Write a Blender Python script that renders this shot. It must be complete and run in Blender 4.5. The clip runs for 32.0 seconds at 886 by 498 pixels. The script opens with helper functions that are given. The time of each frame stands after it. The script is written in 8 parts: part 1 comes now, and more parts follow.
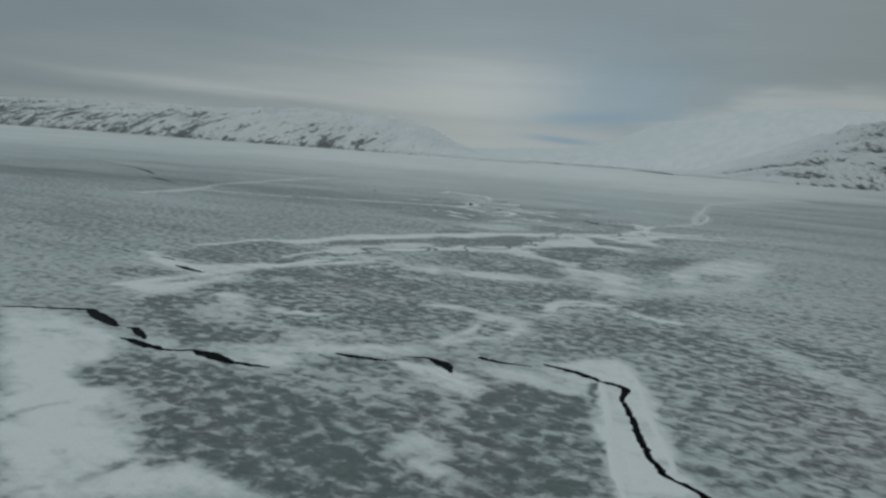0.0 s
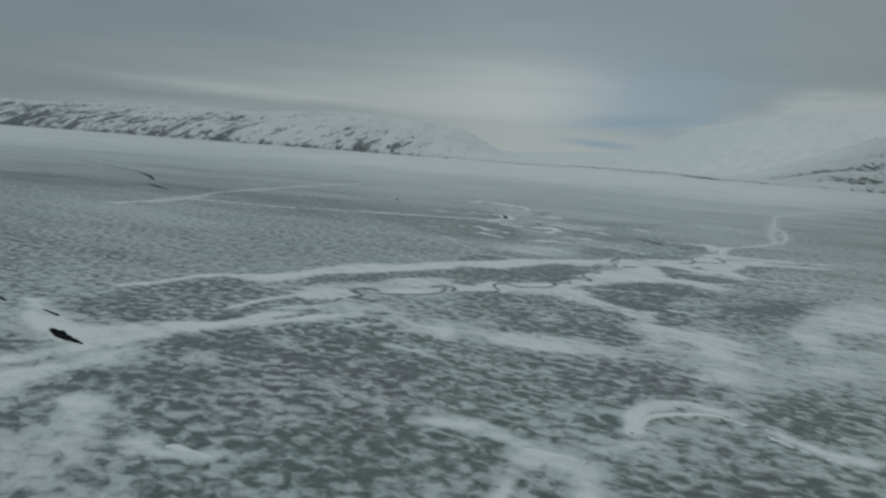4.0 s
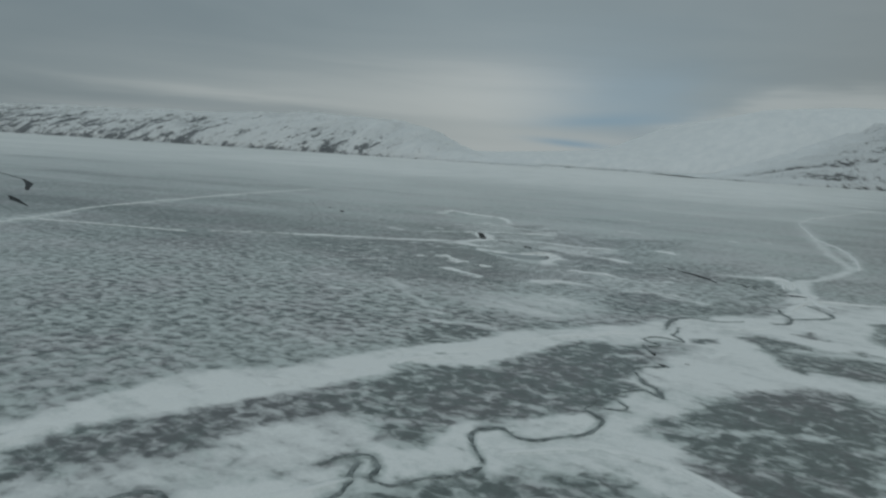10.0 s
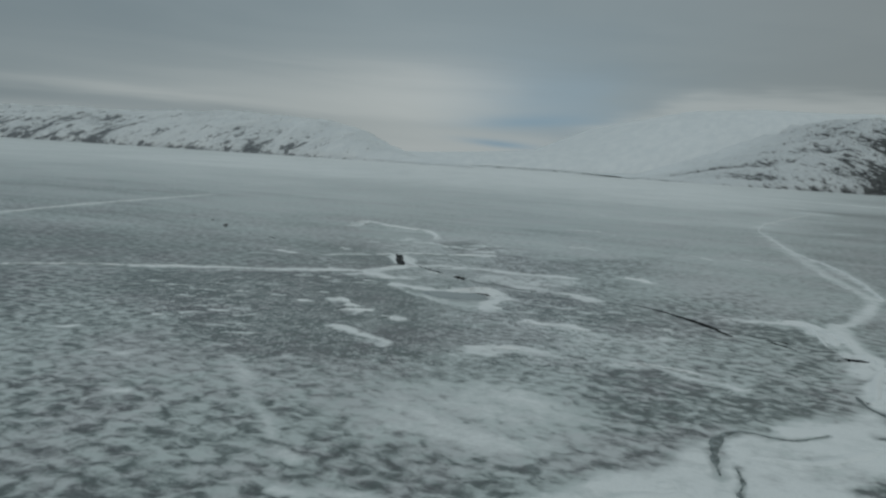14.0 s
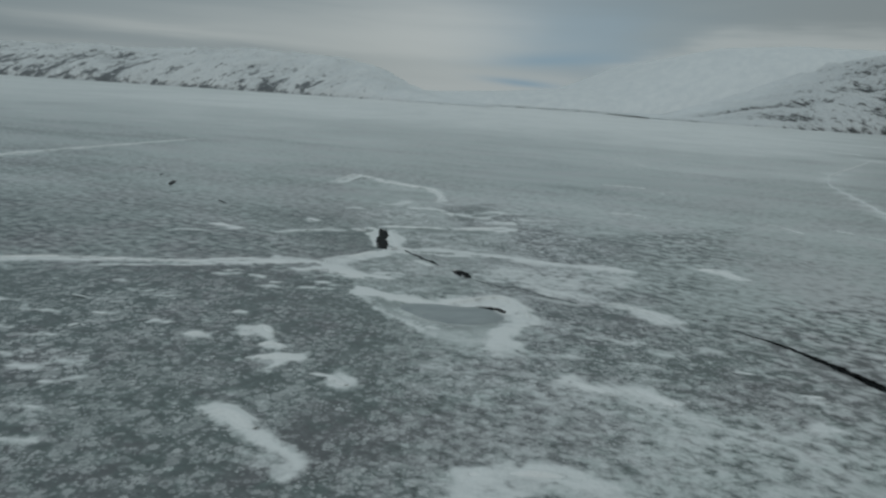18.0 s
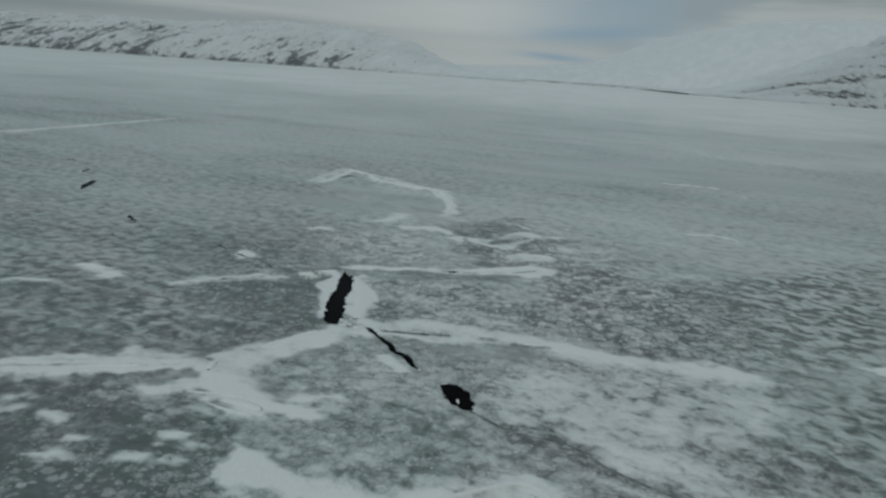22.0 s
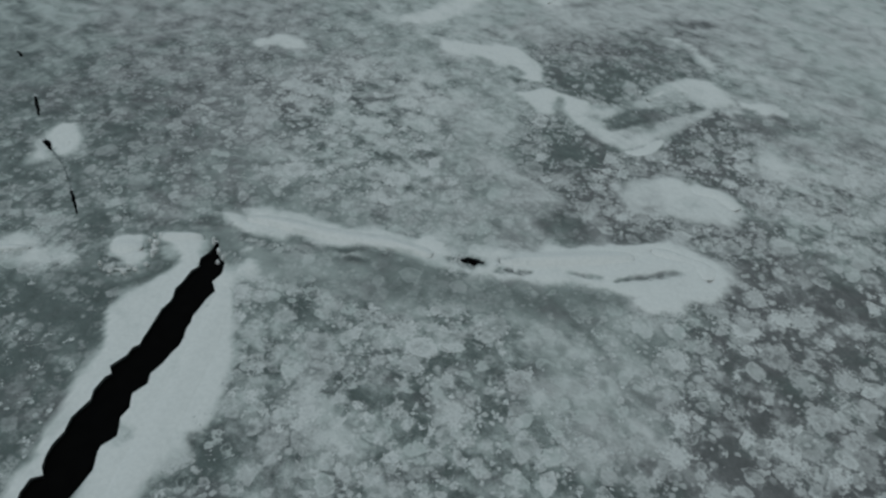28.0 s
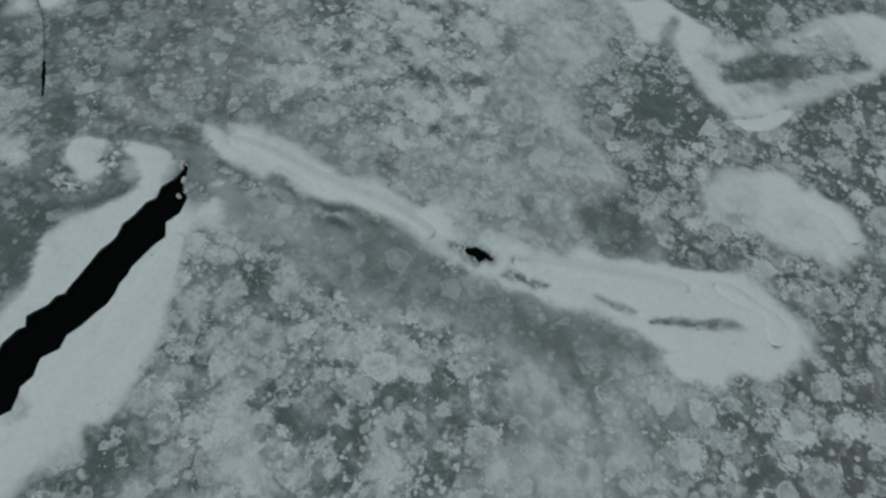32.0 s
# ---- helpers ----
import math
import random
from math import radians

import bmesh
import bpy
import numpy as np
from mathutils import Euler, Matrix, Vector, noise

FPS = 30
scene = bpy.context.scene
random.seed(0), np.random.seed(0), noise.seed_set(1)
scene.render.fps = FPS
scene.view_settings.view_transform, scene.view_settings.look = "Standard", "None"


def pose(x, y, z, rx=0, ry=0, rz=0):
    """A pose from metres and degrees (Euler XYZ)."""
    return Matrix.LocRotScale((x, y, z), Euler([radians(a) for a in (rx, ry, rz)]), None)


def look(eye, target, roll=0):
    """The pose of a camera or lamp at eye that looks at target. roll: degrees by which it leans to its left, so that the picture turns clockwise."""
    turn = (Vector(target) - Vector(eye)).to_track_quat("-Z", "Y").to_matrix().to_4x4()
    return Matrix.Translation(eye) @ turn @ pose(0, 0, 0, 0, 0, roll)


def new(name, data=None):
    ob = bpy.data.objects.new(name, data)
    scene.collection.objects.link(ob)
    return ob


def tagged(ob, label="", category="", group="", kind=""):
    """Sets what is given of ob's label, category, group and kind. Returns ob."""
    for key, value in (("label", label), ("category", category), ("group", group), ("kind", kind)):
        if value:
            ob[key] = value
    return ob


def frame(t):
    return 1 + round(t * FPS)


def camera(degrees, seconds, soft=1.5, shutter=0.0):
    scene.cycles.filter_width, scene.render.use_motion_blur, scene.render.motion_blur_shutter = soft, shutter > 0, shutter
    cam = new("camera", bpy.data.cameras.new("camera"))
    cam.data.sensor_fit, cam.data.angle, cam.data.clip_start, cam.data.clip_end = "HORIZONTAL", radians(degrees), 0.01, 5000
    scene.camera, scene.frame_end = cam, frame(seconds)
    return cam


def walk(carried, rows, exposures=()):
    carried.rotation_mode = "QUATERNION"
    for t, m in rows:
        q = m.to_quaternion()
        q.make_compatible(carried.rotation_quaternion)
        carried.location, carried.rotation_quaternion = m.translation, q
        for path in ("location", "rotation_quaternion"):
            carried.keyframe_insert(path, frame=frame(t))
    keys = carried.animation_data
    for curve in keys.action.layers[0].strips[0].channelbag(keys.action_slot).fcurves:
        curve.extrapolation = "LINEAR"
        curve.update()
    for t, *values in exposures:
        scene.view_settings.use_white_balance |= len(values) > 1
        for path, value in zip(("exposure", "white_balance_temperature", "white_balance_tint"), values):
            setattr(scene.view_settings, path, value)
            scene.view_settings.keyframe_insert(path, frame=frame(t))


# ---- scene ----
cam = camera(64.8, 32.0, soft=2.55)
PATH = [
    (0, (6.79, 3.987, 9.002), (6.662, 5.964, 8.725), 4.1),
    (0.5, (6.831, 6.231, 8.985), (6.666, 8.205, 8.709), 4.1),
    (1, (6.843, 8.461, 8.964), (6.657, 10.433, 8.689), 4.2),
    (1.5, (6.794, 10.547, 8.968), (6.598, 12.519, 8.692), 4.2),
    (2, (6.72, 12.886, 9.002), (6.513, 14.856, 8.726), 4.1),
    (2.5, (6.7, 15.015, 8.95), (6.484, 16.985, 8.675), 4.2),
    (3, (6.618, 17.244, 9.024), (6.395, 19.212, 8.75), 4.2),
    (3.5, (6.546, 19.23, 9.1), (6.318, 21.198, 8.826), 4.2),
    (5.5, (6.009, 29.315, 8.89), (5.77, 31.282, 8.618), 4.1),
    (6, (5.835, 31.814, 8.87), (5.594, 33.781, 8.598), 4.0),
    (6.5, (5.693, 33.769, 8.884), (5.451, 35.736, 8.611), 4.0),
    (7, (5.542, 36.102, 8.867), (5.3, 38.069, 8.595), 3.9),
    (7.5, (5.421, 38.197, 8.851), (5.176, 40.163, 8.579), 3.9),
    (8, (5.296, 40.522, 8.817), (5.049, 42.488, 8.547), 3.9),
    (8.5, (5.21, 42.515, 8.833), (4.96, 44.481, 8.563), 3.9),
    (9, (5.092, 44.874, 8.822), (4.84, 46.839, 8.552), 3.9),
    (9.5, (4.978, 46.955, 8.81), (4.725, 48.921, 8.54), 3.9),
    (10, (4.902, 49.191, 8.816), (4.749, 51.167, 8.549), 3.6),
    (10.5, (4.825, 51.236, 8.842), (4.778, 53.218, 8.578), 3.4),
    (11, (4.783, 53.51, 8.839), (4.785, 55.493, 8.576), 3.4),
    (11.5, (4.886, 55.633, 8.835), (4.9, 57.616, 8.572), 3.3),
    (12, (4.989, 58.818, 8.838), (5.038, 60.801, 8.578), 3.4),
    (12.5, (5.116, 60.934, 8.837), (5.169, 62.916, 8.579), 3.4),
    (13, (5.31, 63.455, 8.815), (5.366, 65.437, 8.558), 3.5),
    (13.5, (5.364, 65.841, 8.853), (5.428, 67.824, 8.597), 3.5),
    (14, (5.535, 68.317, 8.798), (5.576, 70.301, 8.544), 3.6),
    (14.5, (5.7, 70.156, 8.869), (5.74, 72.139, 8.615), 3.6),
    (15, (5.893, 72.338, 8.839), (5.929, 74.321, 8.587), 3.6),
    (15.5, (6.073, 74.241, 8.89), (6.082, 76.224, 8.637), 3.6),
    (17.5, (6.821, 83.281, 8.791), (6.814, 85.252, 8.454), 3.6),
    (18, (7.019, 85.507, 8.811), (7.014, 87.462, 8.388), 3.7),
    (18.5, (7.195, 87.452, 8.839), (7.19, 89.395, 8.365), 3.8),
    (19, (7.336, 89.611, 8.831), (7.313, 91.553, 8.353), 4.0),
    (19.5, (7.508, 91.599, 8.822), (7.457, 93.54, 8.342), 4.1),
    (20, (7.695, 93.787, 8.848), (7.628, 95.726, 8.363), 4.1),
    (20.5, (7.814, 95.959, 8.804), (7.739, 97.897, 8.317), 4.0),
    (21, (7.909, 98.308, 8.782), (7.829, 100.245, 8.292), 4.1),
    (21.5, (8.01, 100.358, 8.795), (7.926, 102.295, 8.302), 3.9),
    (22, (8.101, 102.612, 8.763), (8.016, 104.547, 8.267), 3.9),
    (22.5, (8.202, 104.875, 8.713), (8.114, 106.805, 8.195), 3.9),
    (23, (8.316, 106.994, 8.725), (8.226, 108.91, 8.16), 3.8),
    (23.5, (8.464, 108.951, 8.806), (8.371, 110.849, 8.184), 3.8),
    (24, (8.61, 110.994, 8.765), (8.512, 112.872, 8.084), 3.8),
    (24.5, (8.753, 112.926, 8.826), (8.651, 114.775, 8.071), 3.7),
    (25, (8.931, 114.683, 8.832), (8.8, 116.497, 7.999), 3.5),
    (25.5, (8.986, 116.483, 8.86), (8.774, 118.249, 7.946), 4.2),
    (27.5, (9.207, 122.191, 9.156), (8.829, 123.702, 7.901), 5.0),
    (28, (9.311, 123.272, 9.169), (8.921, 124.692, 7.816), 5.0),
    (28.5, (9.381, 124.22, 9.194), (8.993, 125.542, 7.744), 5.1),
    (29, (9.382, 124.925, 9.155), (8.995, 126.164, 7.635), 5.6),
    (29.5, (9.377, 125.734, 9.221), (8.959, 126.913, 7.661), 5.6),
    (30, (9.315, 126.471, 9.198), (8.829, 127.63, 7.642), 5.7),
    (30.5, (9.228, 127.037, 9.18), (8.688, 128.171, 7.623), 6.0),
    (31, (9.171, 127.606, 9.232), (8.623, 128.687, 7.641), 6.0),
    (31.5, (9.188, 127.629, 9.208), (8.679, 128.647, 7.564), 7.0),
    (32, (9.225, 127.732, 9.232), (8.77, 128.631, 7.504), 7.6),
]
walk(cam, [(t, look(eye, target, roll)) for t, eye, target, roll in PATH])

# world: broken overcast over a winter lake, with the low sun behind cloud
world = bpy.data.worlds.new("winter_sky")
scene.world = world
world.use_nodes = True


class Graph:
    """A small writer for node trees."""

    def __init__(self, tree):
        self.tree = tree
        tree.nodes.clear()

    def add(self, kind, ins=None, out=0, **props):
        n = self.tree.nodes.new(kind)
        if "operation" in props:
            n.operation = props["operation"]
        if "use_clamp" in props:
            n.use_clamp = props["use_clamp"]
        if "interpolation_type" in props:
            n.interpolation_type = props["interpolation_type"]
        if "data_type" in props:
            n.data_type, n.blend_type = props["data_type"], props["blend_type"]
        if "attribute_name" in props:
            n.attribute_name = props["attribute_name"]
        if "sky_type" in props:
            n.sky_type, n.sun_disc, n.dust_density = props["sky_type"], False, props["dust_density"]
            n.sun_elevation, n.sun_rotation = props["sun_elevation"], props["sun_rotation"]
        for k, v in (ins or {}).items():
            self.plug(n.inputs[k], v)
        return n.outputs[out] if out is not None else n

    def plug(self, socket, v):
        if isinstance(v, bpy.types.NodeSocket):
            self.tree.links.new(v, socket)
        else:
            if socket.type == "RGBA" and len(v) == 3:
                v = (*v, 1.0)
            socket.default_value = v

    def math(self, op, a, b=0.0, c=0.0, clamp=False):
        return self.add("ShaderNodeMath", {0: a, 1: b, 2: c}, operation=op, use_clamp=clamp)

    def step(self, v, lo, hi, a=0.0, b=1.0):
        return self.add("ShaderNodeMapRange", {"Value": v, "From Min": lo, "From Max": hi, "To Min": a, "To Max": b}, interpolation_type="SMOOTHSTEP")

    def mix(self, f, a, b, blend="MIX"):
        n = self.add("ShaderNodeMix", out=None, data_type="RGBA", blend_type=blend)
        self.plug(n.inputs[0], f), self.plug(n.inputs[6], a), self.plug(n.inputs[7], b)
        return n.outputs[2]

    def noise(self, vec, scale, detail=4.0, rough=0.55, distort=0.0):
        return self.add("ShaderNodeTexNoise", {"Vector": vec, "Scale": scale, "Detail": detail, "Roughness": rough, "Distortion": distort})

    def scaled(self, vec, size, turn=0.0):
        """Turned about z, then stretched along the turned axes."""
        if turn:
            vec = self.add("ShaderNodeMapping", {"Vector": vec, "Rotation": (0, 0, turn)})
        return self.add("ShaderNodeMapping", {"Vector": vec, "Scale": size})


def sky_nodes():
    g = Graph(world.node_tree)
    way = g.add("ShaderNodeTexCoord", out=0)
    sep = g.add("ShaderNodeSeparateXYZ", {0: way}, out=None)
    x, y, z = sep.outputs[0], sep.outputs[1], sep.outputs[2]
    azim = g.math("ARCTAN2", x, y)
    clear = g.add("ShaderNodeTexSky", sky_type="NISHITA", sun_elevation=radians(32), sun_rotation=radians(215), dust_density=2.0)
    clear = g.mix(1.0, clear, (0.05, 0.05, 0.05), "MULTIPLY")
    flat = g.scaled(way, (1.0, 1.0, 5.0))
    veil = g.noise(flat, 2.2, 5.0, 0.5, 0.6)
    wisps = g.noise(g.scaled(way, (1.3, 1.3, 16.0), 0.5), 2.5, 4.0, 0.5, 0.3)
    grey = g.mix(g.step(veil, 0.2, 0.8), SKY_DARK, SKY_LIGHT)
    # thinner cloud low ahead, where the sun is hidden
    def bell(v, centre, reach):
        d = g.math("DIVIDE", g.math("SUBTRACT", v, centre), reach)
        return g.math("EXPONENT", g.math("MULTIPLY", g.math("MULTIPLY", d, d), -1.0))

    def lay(under, amount, top, a, b=1.0):
        return g.mix(g.math("MULTIPLY", g.math("MULTIPLY", a, b), amount, clamp=True), under, top)

    bent = g.math("MULTIPLY_ADD", g.math("SUBTRACT", veil, 0.5), 0.25, azim)
    ragged = g.math("MULTIPLY_ADD", g.math("SUBTRACT", wisps, 0.5), 0.06, z)
    ragged = g.math("MULTIPLY_ADD", g.math("SUBTRACT", veil, 0.5), 0.05, ragged)
    # greyer to the right, bluer to the left and ahead
    grey = lay(grey, 0.5, (0.17, 0.222, 0.25), g.step(azim, 0.0, -0.5))
    grey = lay(grey, 0.6, (0.215, 0.237, 0.233), g.step(azim, 0.22, 0.6))
    grey = lay(grey, 0.55, (0.25, 0.315, 0.345), bell(azim, 0.0, 0.36), bell(z, 0.17, 0.11))
    grey = lay(grey, 0.45, SKY_GLOW, bell(bent, -0.12, 0.38), bell(ragged, 0.075, 0.042))
    grey = lay(grey, 0.75, SKY_GLOW, bell(bent, 0.0, 0.17), bell(ragged, 0.080, 0.060))
    grey = lay(grey, 0.60, SKY_GLOW, bell(azim, 0.05, 0.9), g.step(ragged, 0.050, 0.010))
    # a long pale band above the mountain, with duller cloud under it
    line = g.math("MULTIPLY_ADD", azim, 0.02, ragged)
    grey = lay(grey, 0.35, SKY_DARK, bell(azim, -0.62, 0.18), bell(ragged, 0.046, 0.014))
    grey = lay(grey, 0.40, SKY_GLOW, bell(azim, -0.38, 0.19), bell(line, 0.058, 0.012))
    # the window of clearer, bluer sky over the valley, with two thin streaks under it
    grey = lay(grey, 0.52, SKY_BLUE, bell(bent, 0.16, 0.13), bell(ragged, 0.085, 0.065))
    slope = g.math("MULTIPLY_ADD", azim, -0.08, z)
    slope = g.math("MULTIPLY_ADD", g.math("SUBTRACT", wisps, 0.5), 0.012, slope)
    grey = lay(grey, 0.65, SKY_BLUE, bell(azim, 0.13, 0.085), bell(slope, 0.049, 0.009))
    slope = g.math("MULTIPLY_ADD", azim, 0.05, z)
    slope = g.math("MULTIPLY_ADD", g.math("SUBTRACT", wisps, 0.5), 0.010, slope)
    grey = lay(grey, 0.75, SKY_BLUE, bell(azim, 0.09, 0.05), bell(slope, 0.031, 0.0045))
    # the pale rim of cloud on the far mountain
    rim = g.math("SUBTRACT", ragged, g.step(azim, 0.18, 0.36, 0.045, 0.088))
    grey = lay(grey, 0.50, SKY_GLOW, g.step(azim, 0.16, 0.26), bell(rim, 0.0, 0.012))
    # brighter overhead, as an overcast sky is
    lift = g.step(z, 0.15, 1.0, 1.0, ZENITH)
    grey = g.mix(1.0, grey, g.add("ShaderNodeCombineXYZ", {0: lift, 1: lift, 2: lift}), "MULTIPLY")
    both = g.mix(0.92, clear, grey)
    bg = g.add("ShaderNodeBackground", {"Color": both, "Strength": 1.0})
    g.add("ShaderNodeOutputWorld", {"Surface": bg}, out=None)


SKY_DARK, SKY_LIGHT = (0.172, 0.212, 0.226), (0.236, 0.278, 0.287)
SKY_GLOW, SKY_BLUE = (0.45, 0.485, 0.48), (0.185, 0.29, 0.375)
ZENITH = 2.3
sky_nodes()
sun_data = bpy.data.lights.new("sun", "SUN")
sun_data.energy, sun_data.angle, sun_data.color = 0.35, radians(30), (1.0, 0.97, 0.93)
sun = new("sun", sun_data)
sun.matrix_world = look((-40, -60, 60), (0, 0, 15))

# ---- numeric noise -------------------------------------------------------


def lattice(ix, iy, seed):
    h = (ix.astype(np.int64) * 374761393 + iy.astype(np.int64) * 668265263 + seed * 982451653) & 0x7FFFFFFF
    h = ((h ^ (h >> 13)) * 1274126177) & 0x7FFFFFFF
    return ((h ^ (h >> 16)) & 0xFFFF) / 65535.0


def vnoise(x, y, seed=0):
    x, y = np.asarray(x, float), np.asarray(y, float)
    ix, iy = np.floor(x), np.floor(y)
    fx, fy = x - ix, y - iy
    fx, fy = fx * fx * (3 - 2 * fx), fy * fy * (3 - 2 * fy)
    a, b = lattice(ix, iy, seed), lattice(ix + 1, iy, seed)
    c, d = lattice(ix, iy + 1, seed), lattice(ix + 1, iy + 1, seed)
    return (a * (1 - fx) + b * fx) * (1 - fy) + (c * (1 - fx) + d * fx) * fy


def fbm(x, y, seed=0, octaves=4, rough=0.5):
    total, amp, norm = 0.0, 1.0, 0.0
    for k in range(octaves):
        total = total + amp * vnoise(x * 2**k + 17.3 * k, y * 2**k - 9.1 * k, seed + k)
        norm += amp
        amp *= rough
    return total / norm


def smooth(v, lo, hi):
    t = np.clip((v - lo) / (hi - lo), 0, 1)
    return t * t * (3 - 2 * t)


ICE_DEEP, ICE_GREEN = (0.114, 0.116, 0.118), (0.098, 0.125, 0.117)
ICE_FROST, ICE_PALE, SNOW = (0.545, 0.56, 0.555), (0.53, 0.578, 0.56), (0.81, 0.825, 0.815)

# ---- materials -----------------------------------------------------------


def material(name):
    m = bpy.data.materials.new(name)
    m.use_nodes = True
    return m, Graph(m.node_tree)


def finish(g, colour, rough, bump=None, strength=0.3, distance=0.02, spec=0.5, **more):
    ins = {"Base Color": colour, "Roughness": rough, "Specular IOR Level": spec}
    if bump is not None:
        ins["Normal"] = g.add("ShaderNodeBump", {"Height": bump, "Strength": strength, "Distance": distance})
    ins.update(more)
    b = g.add("ShaderNodeBsdfPrincipled", ins)
    g.add("ShaderNodeOutputMaterial", {"Surface": b}, out=None)


def ice_material():
    m, g = material("lake_ice")
    p = g.add("ShaderNodeNewGeometry", out=0)
    snow = g.add("ShaderNodeAttribute", out=2, attribute_name="snow")
    mottle = g.add("ShaderNodeAttribute", out=2, attribute_name="mottle")
    pads = g.add("ShaderNodeAttribute", out=2, attribute_name="pads")
    wind = g.scaled(p, (0.86, 1.05, 1.0), radians(24))
    streaks = g.scaled(p, (0.16, 1.0, 1.0), radians(33))
    tone = g.math("MULTIPLY_ADD", g.math("SUBTRACT", g.noise(p, 1.3, 3.0, 0.6, 0.5), 0.5), 0.6, g.noise(p, 0.12, 4.0, 0.6))
    blotch = g.noise(wind, 1.75, 2.5, 0.5, 0.5)
    small = g.noise(wind, 4.8, 4.0, 0.6, 0.3)
    grain = g.noise(p, 15.0, 4.0, 0.6)
    streak = g.noise(streaks, 1.1, 4.0, 0.55, 0.3)
    gust = g.noise(g.scaled(p, (0.22, 1.0, 1.0), radians(20)), 0.26, 5.0, 0.6, 0.8)
    drift = g.add("ShaderNodeTexNoise", {"Vector": p, "Scale": 2.2, "Detail": 3.0}, out=1)
    warped = g.add("ShaderNodeVectorMath", {0: p, 1: g.add("ShaderNodeVectorMath", {0: drift, "Scale": 0.5}, operation="SCALE")}, operation="ADD")
    # round pads of frost, with a paler rim, and small tufts
    cells = g.add("ShaderNodeTexVoronoi", {"Vector": warped, "Scale": 2.1, "Randomness": 0.9}, out=None)
    hue = g.add("ShaderNodeSeparateColor", {0: cells.outputs["Color"]}, out=None)
    edge = g.math("MULTIPLY_ADD", g.math("SUBTRACT", small, 0.5), 0.8, cells.outputs["Distance"])
    edge = g.math("MULTIPLY_ADD", g.math("SUBTRACT", grain, 0.5), 0.25, edge)
    edge = g.math("SUBTRACT", edge, g.math("MULTIPLY_ADD", hue.outputs[0], 0.26, 0.10))
    pad = g.math("MULTIPLY", g.step(edge, 0.10, -0.04), g.math("MULTIPLY_ADD", hue.outputs[1], 0.9, 0.1))
    ring = g.math("MULTIPLY", g.step(g.math("ABSOLUTE", edge), 0.10, 0.0), hue.outputs[2])
    tufts = g.add("ShaderNodeTexVoronoi", {"Vector": warped, "Scale": 6.0, "Randomness": 1.0}, out=None)
    tuft_hue = g.add("ShaderNodeSeparateColor", {0: tufts.outputs["Color"]}, out=None)
    tuft = g.math("MULTIPLY", g.step(g.math("MULTIPLY_ADD", g.math("SUBTRACT", grain, 0.5), 0.5, tufts.outputs["Distance"]), 0.46, 0.14), g.step(tuft_hue.outputs[0], 0.25, 0.75))
    frosted = g.math("ADD", g.math("MULTIPLY", pad, 0.50), g.math("MULTIPLY", ring, 0.55))
    frosted = g.math("SUBTRACT", g.math("MULTIPLY_ADD", tuft, 0.25, frosted), 0.18)
    uneven = g.math("MULTIPLY", g.math("SUBTRACT", blotch, 0.5), 3.0)
    fine = g.math("MULTIPLY_ADD", pads, 0.7, 0.4, clamp=True)
    uneven = g.math("MULTIPLY_ADD", g.math("MULTIPLY", g.math("SUBTRACT", small, 0.5), fine), 1.8, uneven)
    uneven = g.math("MULTIPLY_ADD", g.math("SUBTRACT", grain, 0.5), 0.45, uneven)
    speck = g.noise(p, 42.0, 3.0, 0.6)
    uneven = g.math("MULTIPLY_ADD", g.math("MULTIPLY", g.math("SUBTRACT", speck, 0.5), fine), 1.1, uneven)
    uneven = g.math("MULTIPLY_ADD", g.math("SUBTRACT", streak, 0.5), 0.45, uneven)
    level = g.math("MULTIPLY_ADD", uneven, mottle, snow)
    broad = g.math("MULTIPLY_ADD", pads, -0.3, 0.55, clamp=True)
    level = g.math("MULTIPLY_ADD", g.math("SUBTRACT", gust, 0.5), broad, level)
    level = g.math("MULTIPLY_ADD", frosted, g.math("MULTIPLY", pads, 0.8), level)
    haze = g.noise(g.scaled(p, (0.3, 1.0, 1.0), radians(14)), 0.075, 4.0, 0.55, 0.6)
    level = g.math("MULTIPLY_ADD", g.math("SUBTRACT", haze, 0.5), broad, level)
    level = g.math("MULTIPLY_ADD", pads, -0.15, level)
    frost = g.step(level, -0.22, 0.60)
    soft = g.math("MULTIPLY_ADD", g.math("SUBTRACT", blotch, 0.5), 0.68, snow)
    soft = g.math("MULTIPLY_ADD", g.math("SUBTRACT", small, 0.5), 0.48, soft)
    soft = g.math("MULTIPLY_ADD", g.math("SUBTRACT", gust, 0.5), 0.45, soft)
    soft = g.math("MULTIPLY_ADD", g.math("SUBTRACT", streak, 0.5), 0.45, soft)
    white = g.step(soft, 0.40, 0.96)
    white = g.math("MAXIMUM", white, g.step(level, 0.72, 1.25, 0.0, 0.65))
    deep = g.mix(g.step(tone, 0.34, 0.58), ICE_DEEP, ICE_GREEN)
    shade = g.math("MULTIPLY_ADD", small, 1.3, g.math("MULTIPLY_ADD", speck, 0.9, g.math("MULTIPLY_ADD", blotch, 0.9, -0.55)))
    deep = g.mix(1.0, deep, g.add("ShaderNodeCombineXYZ", {0: shade, 1: shade, 2: shade}), "MULTIPLY")
    body = g.mix(frost, deep, g.mix(g.step(tone, 0.36, 0.6), ICE_FROST, ICE_PALE))
    # fluffy round pads and tufts of hoar, crowded in some places and thin in others
    crowd = g.noise(p, 0.6, 3.0, 0.6, 0.4)
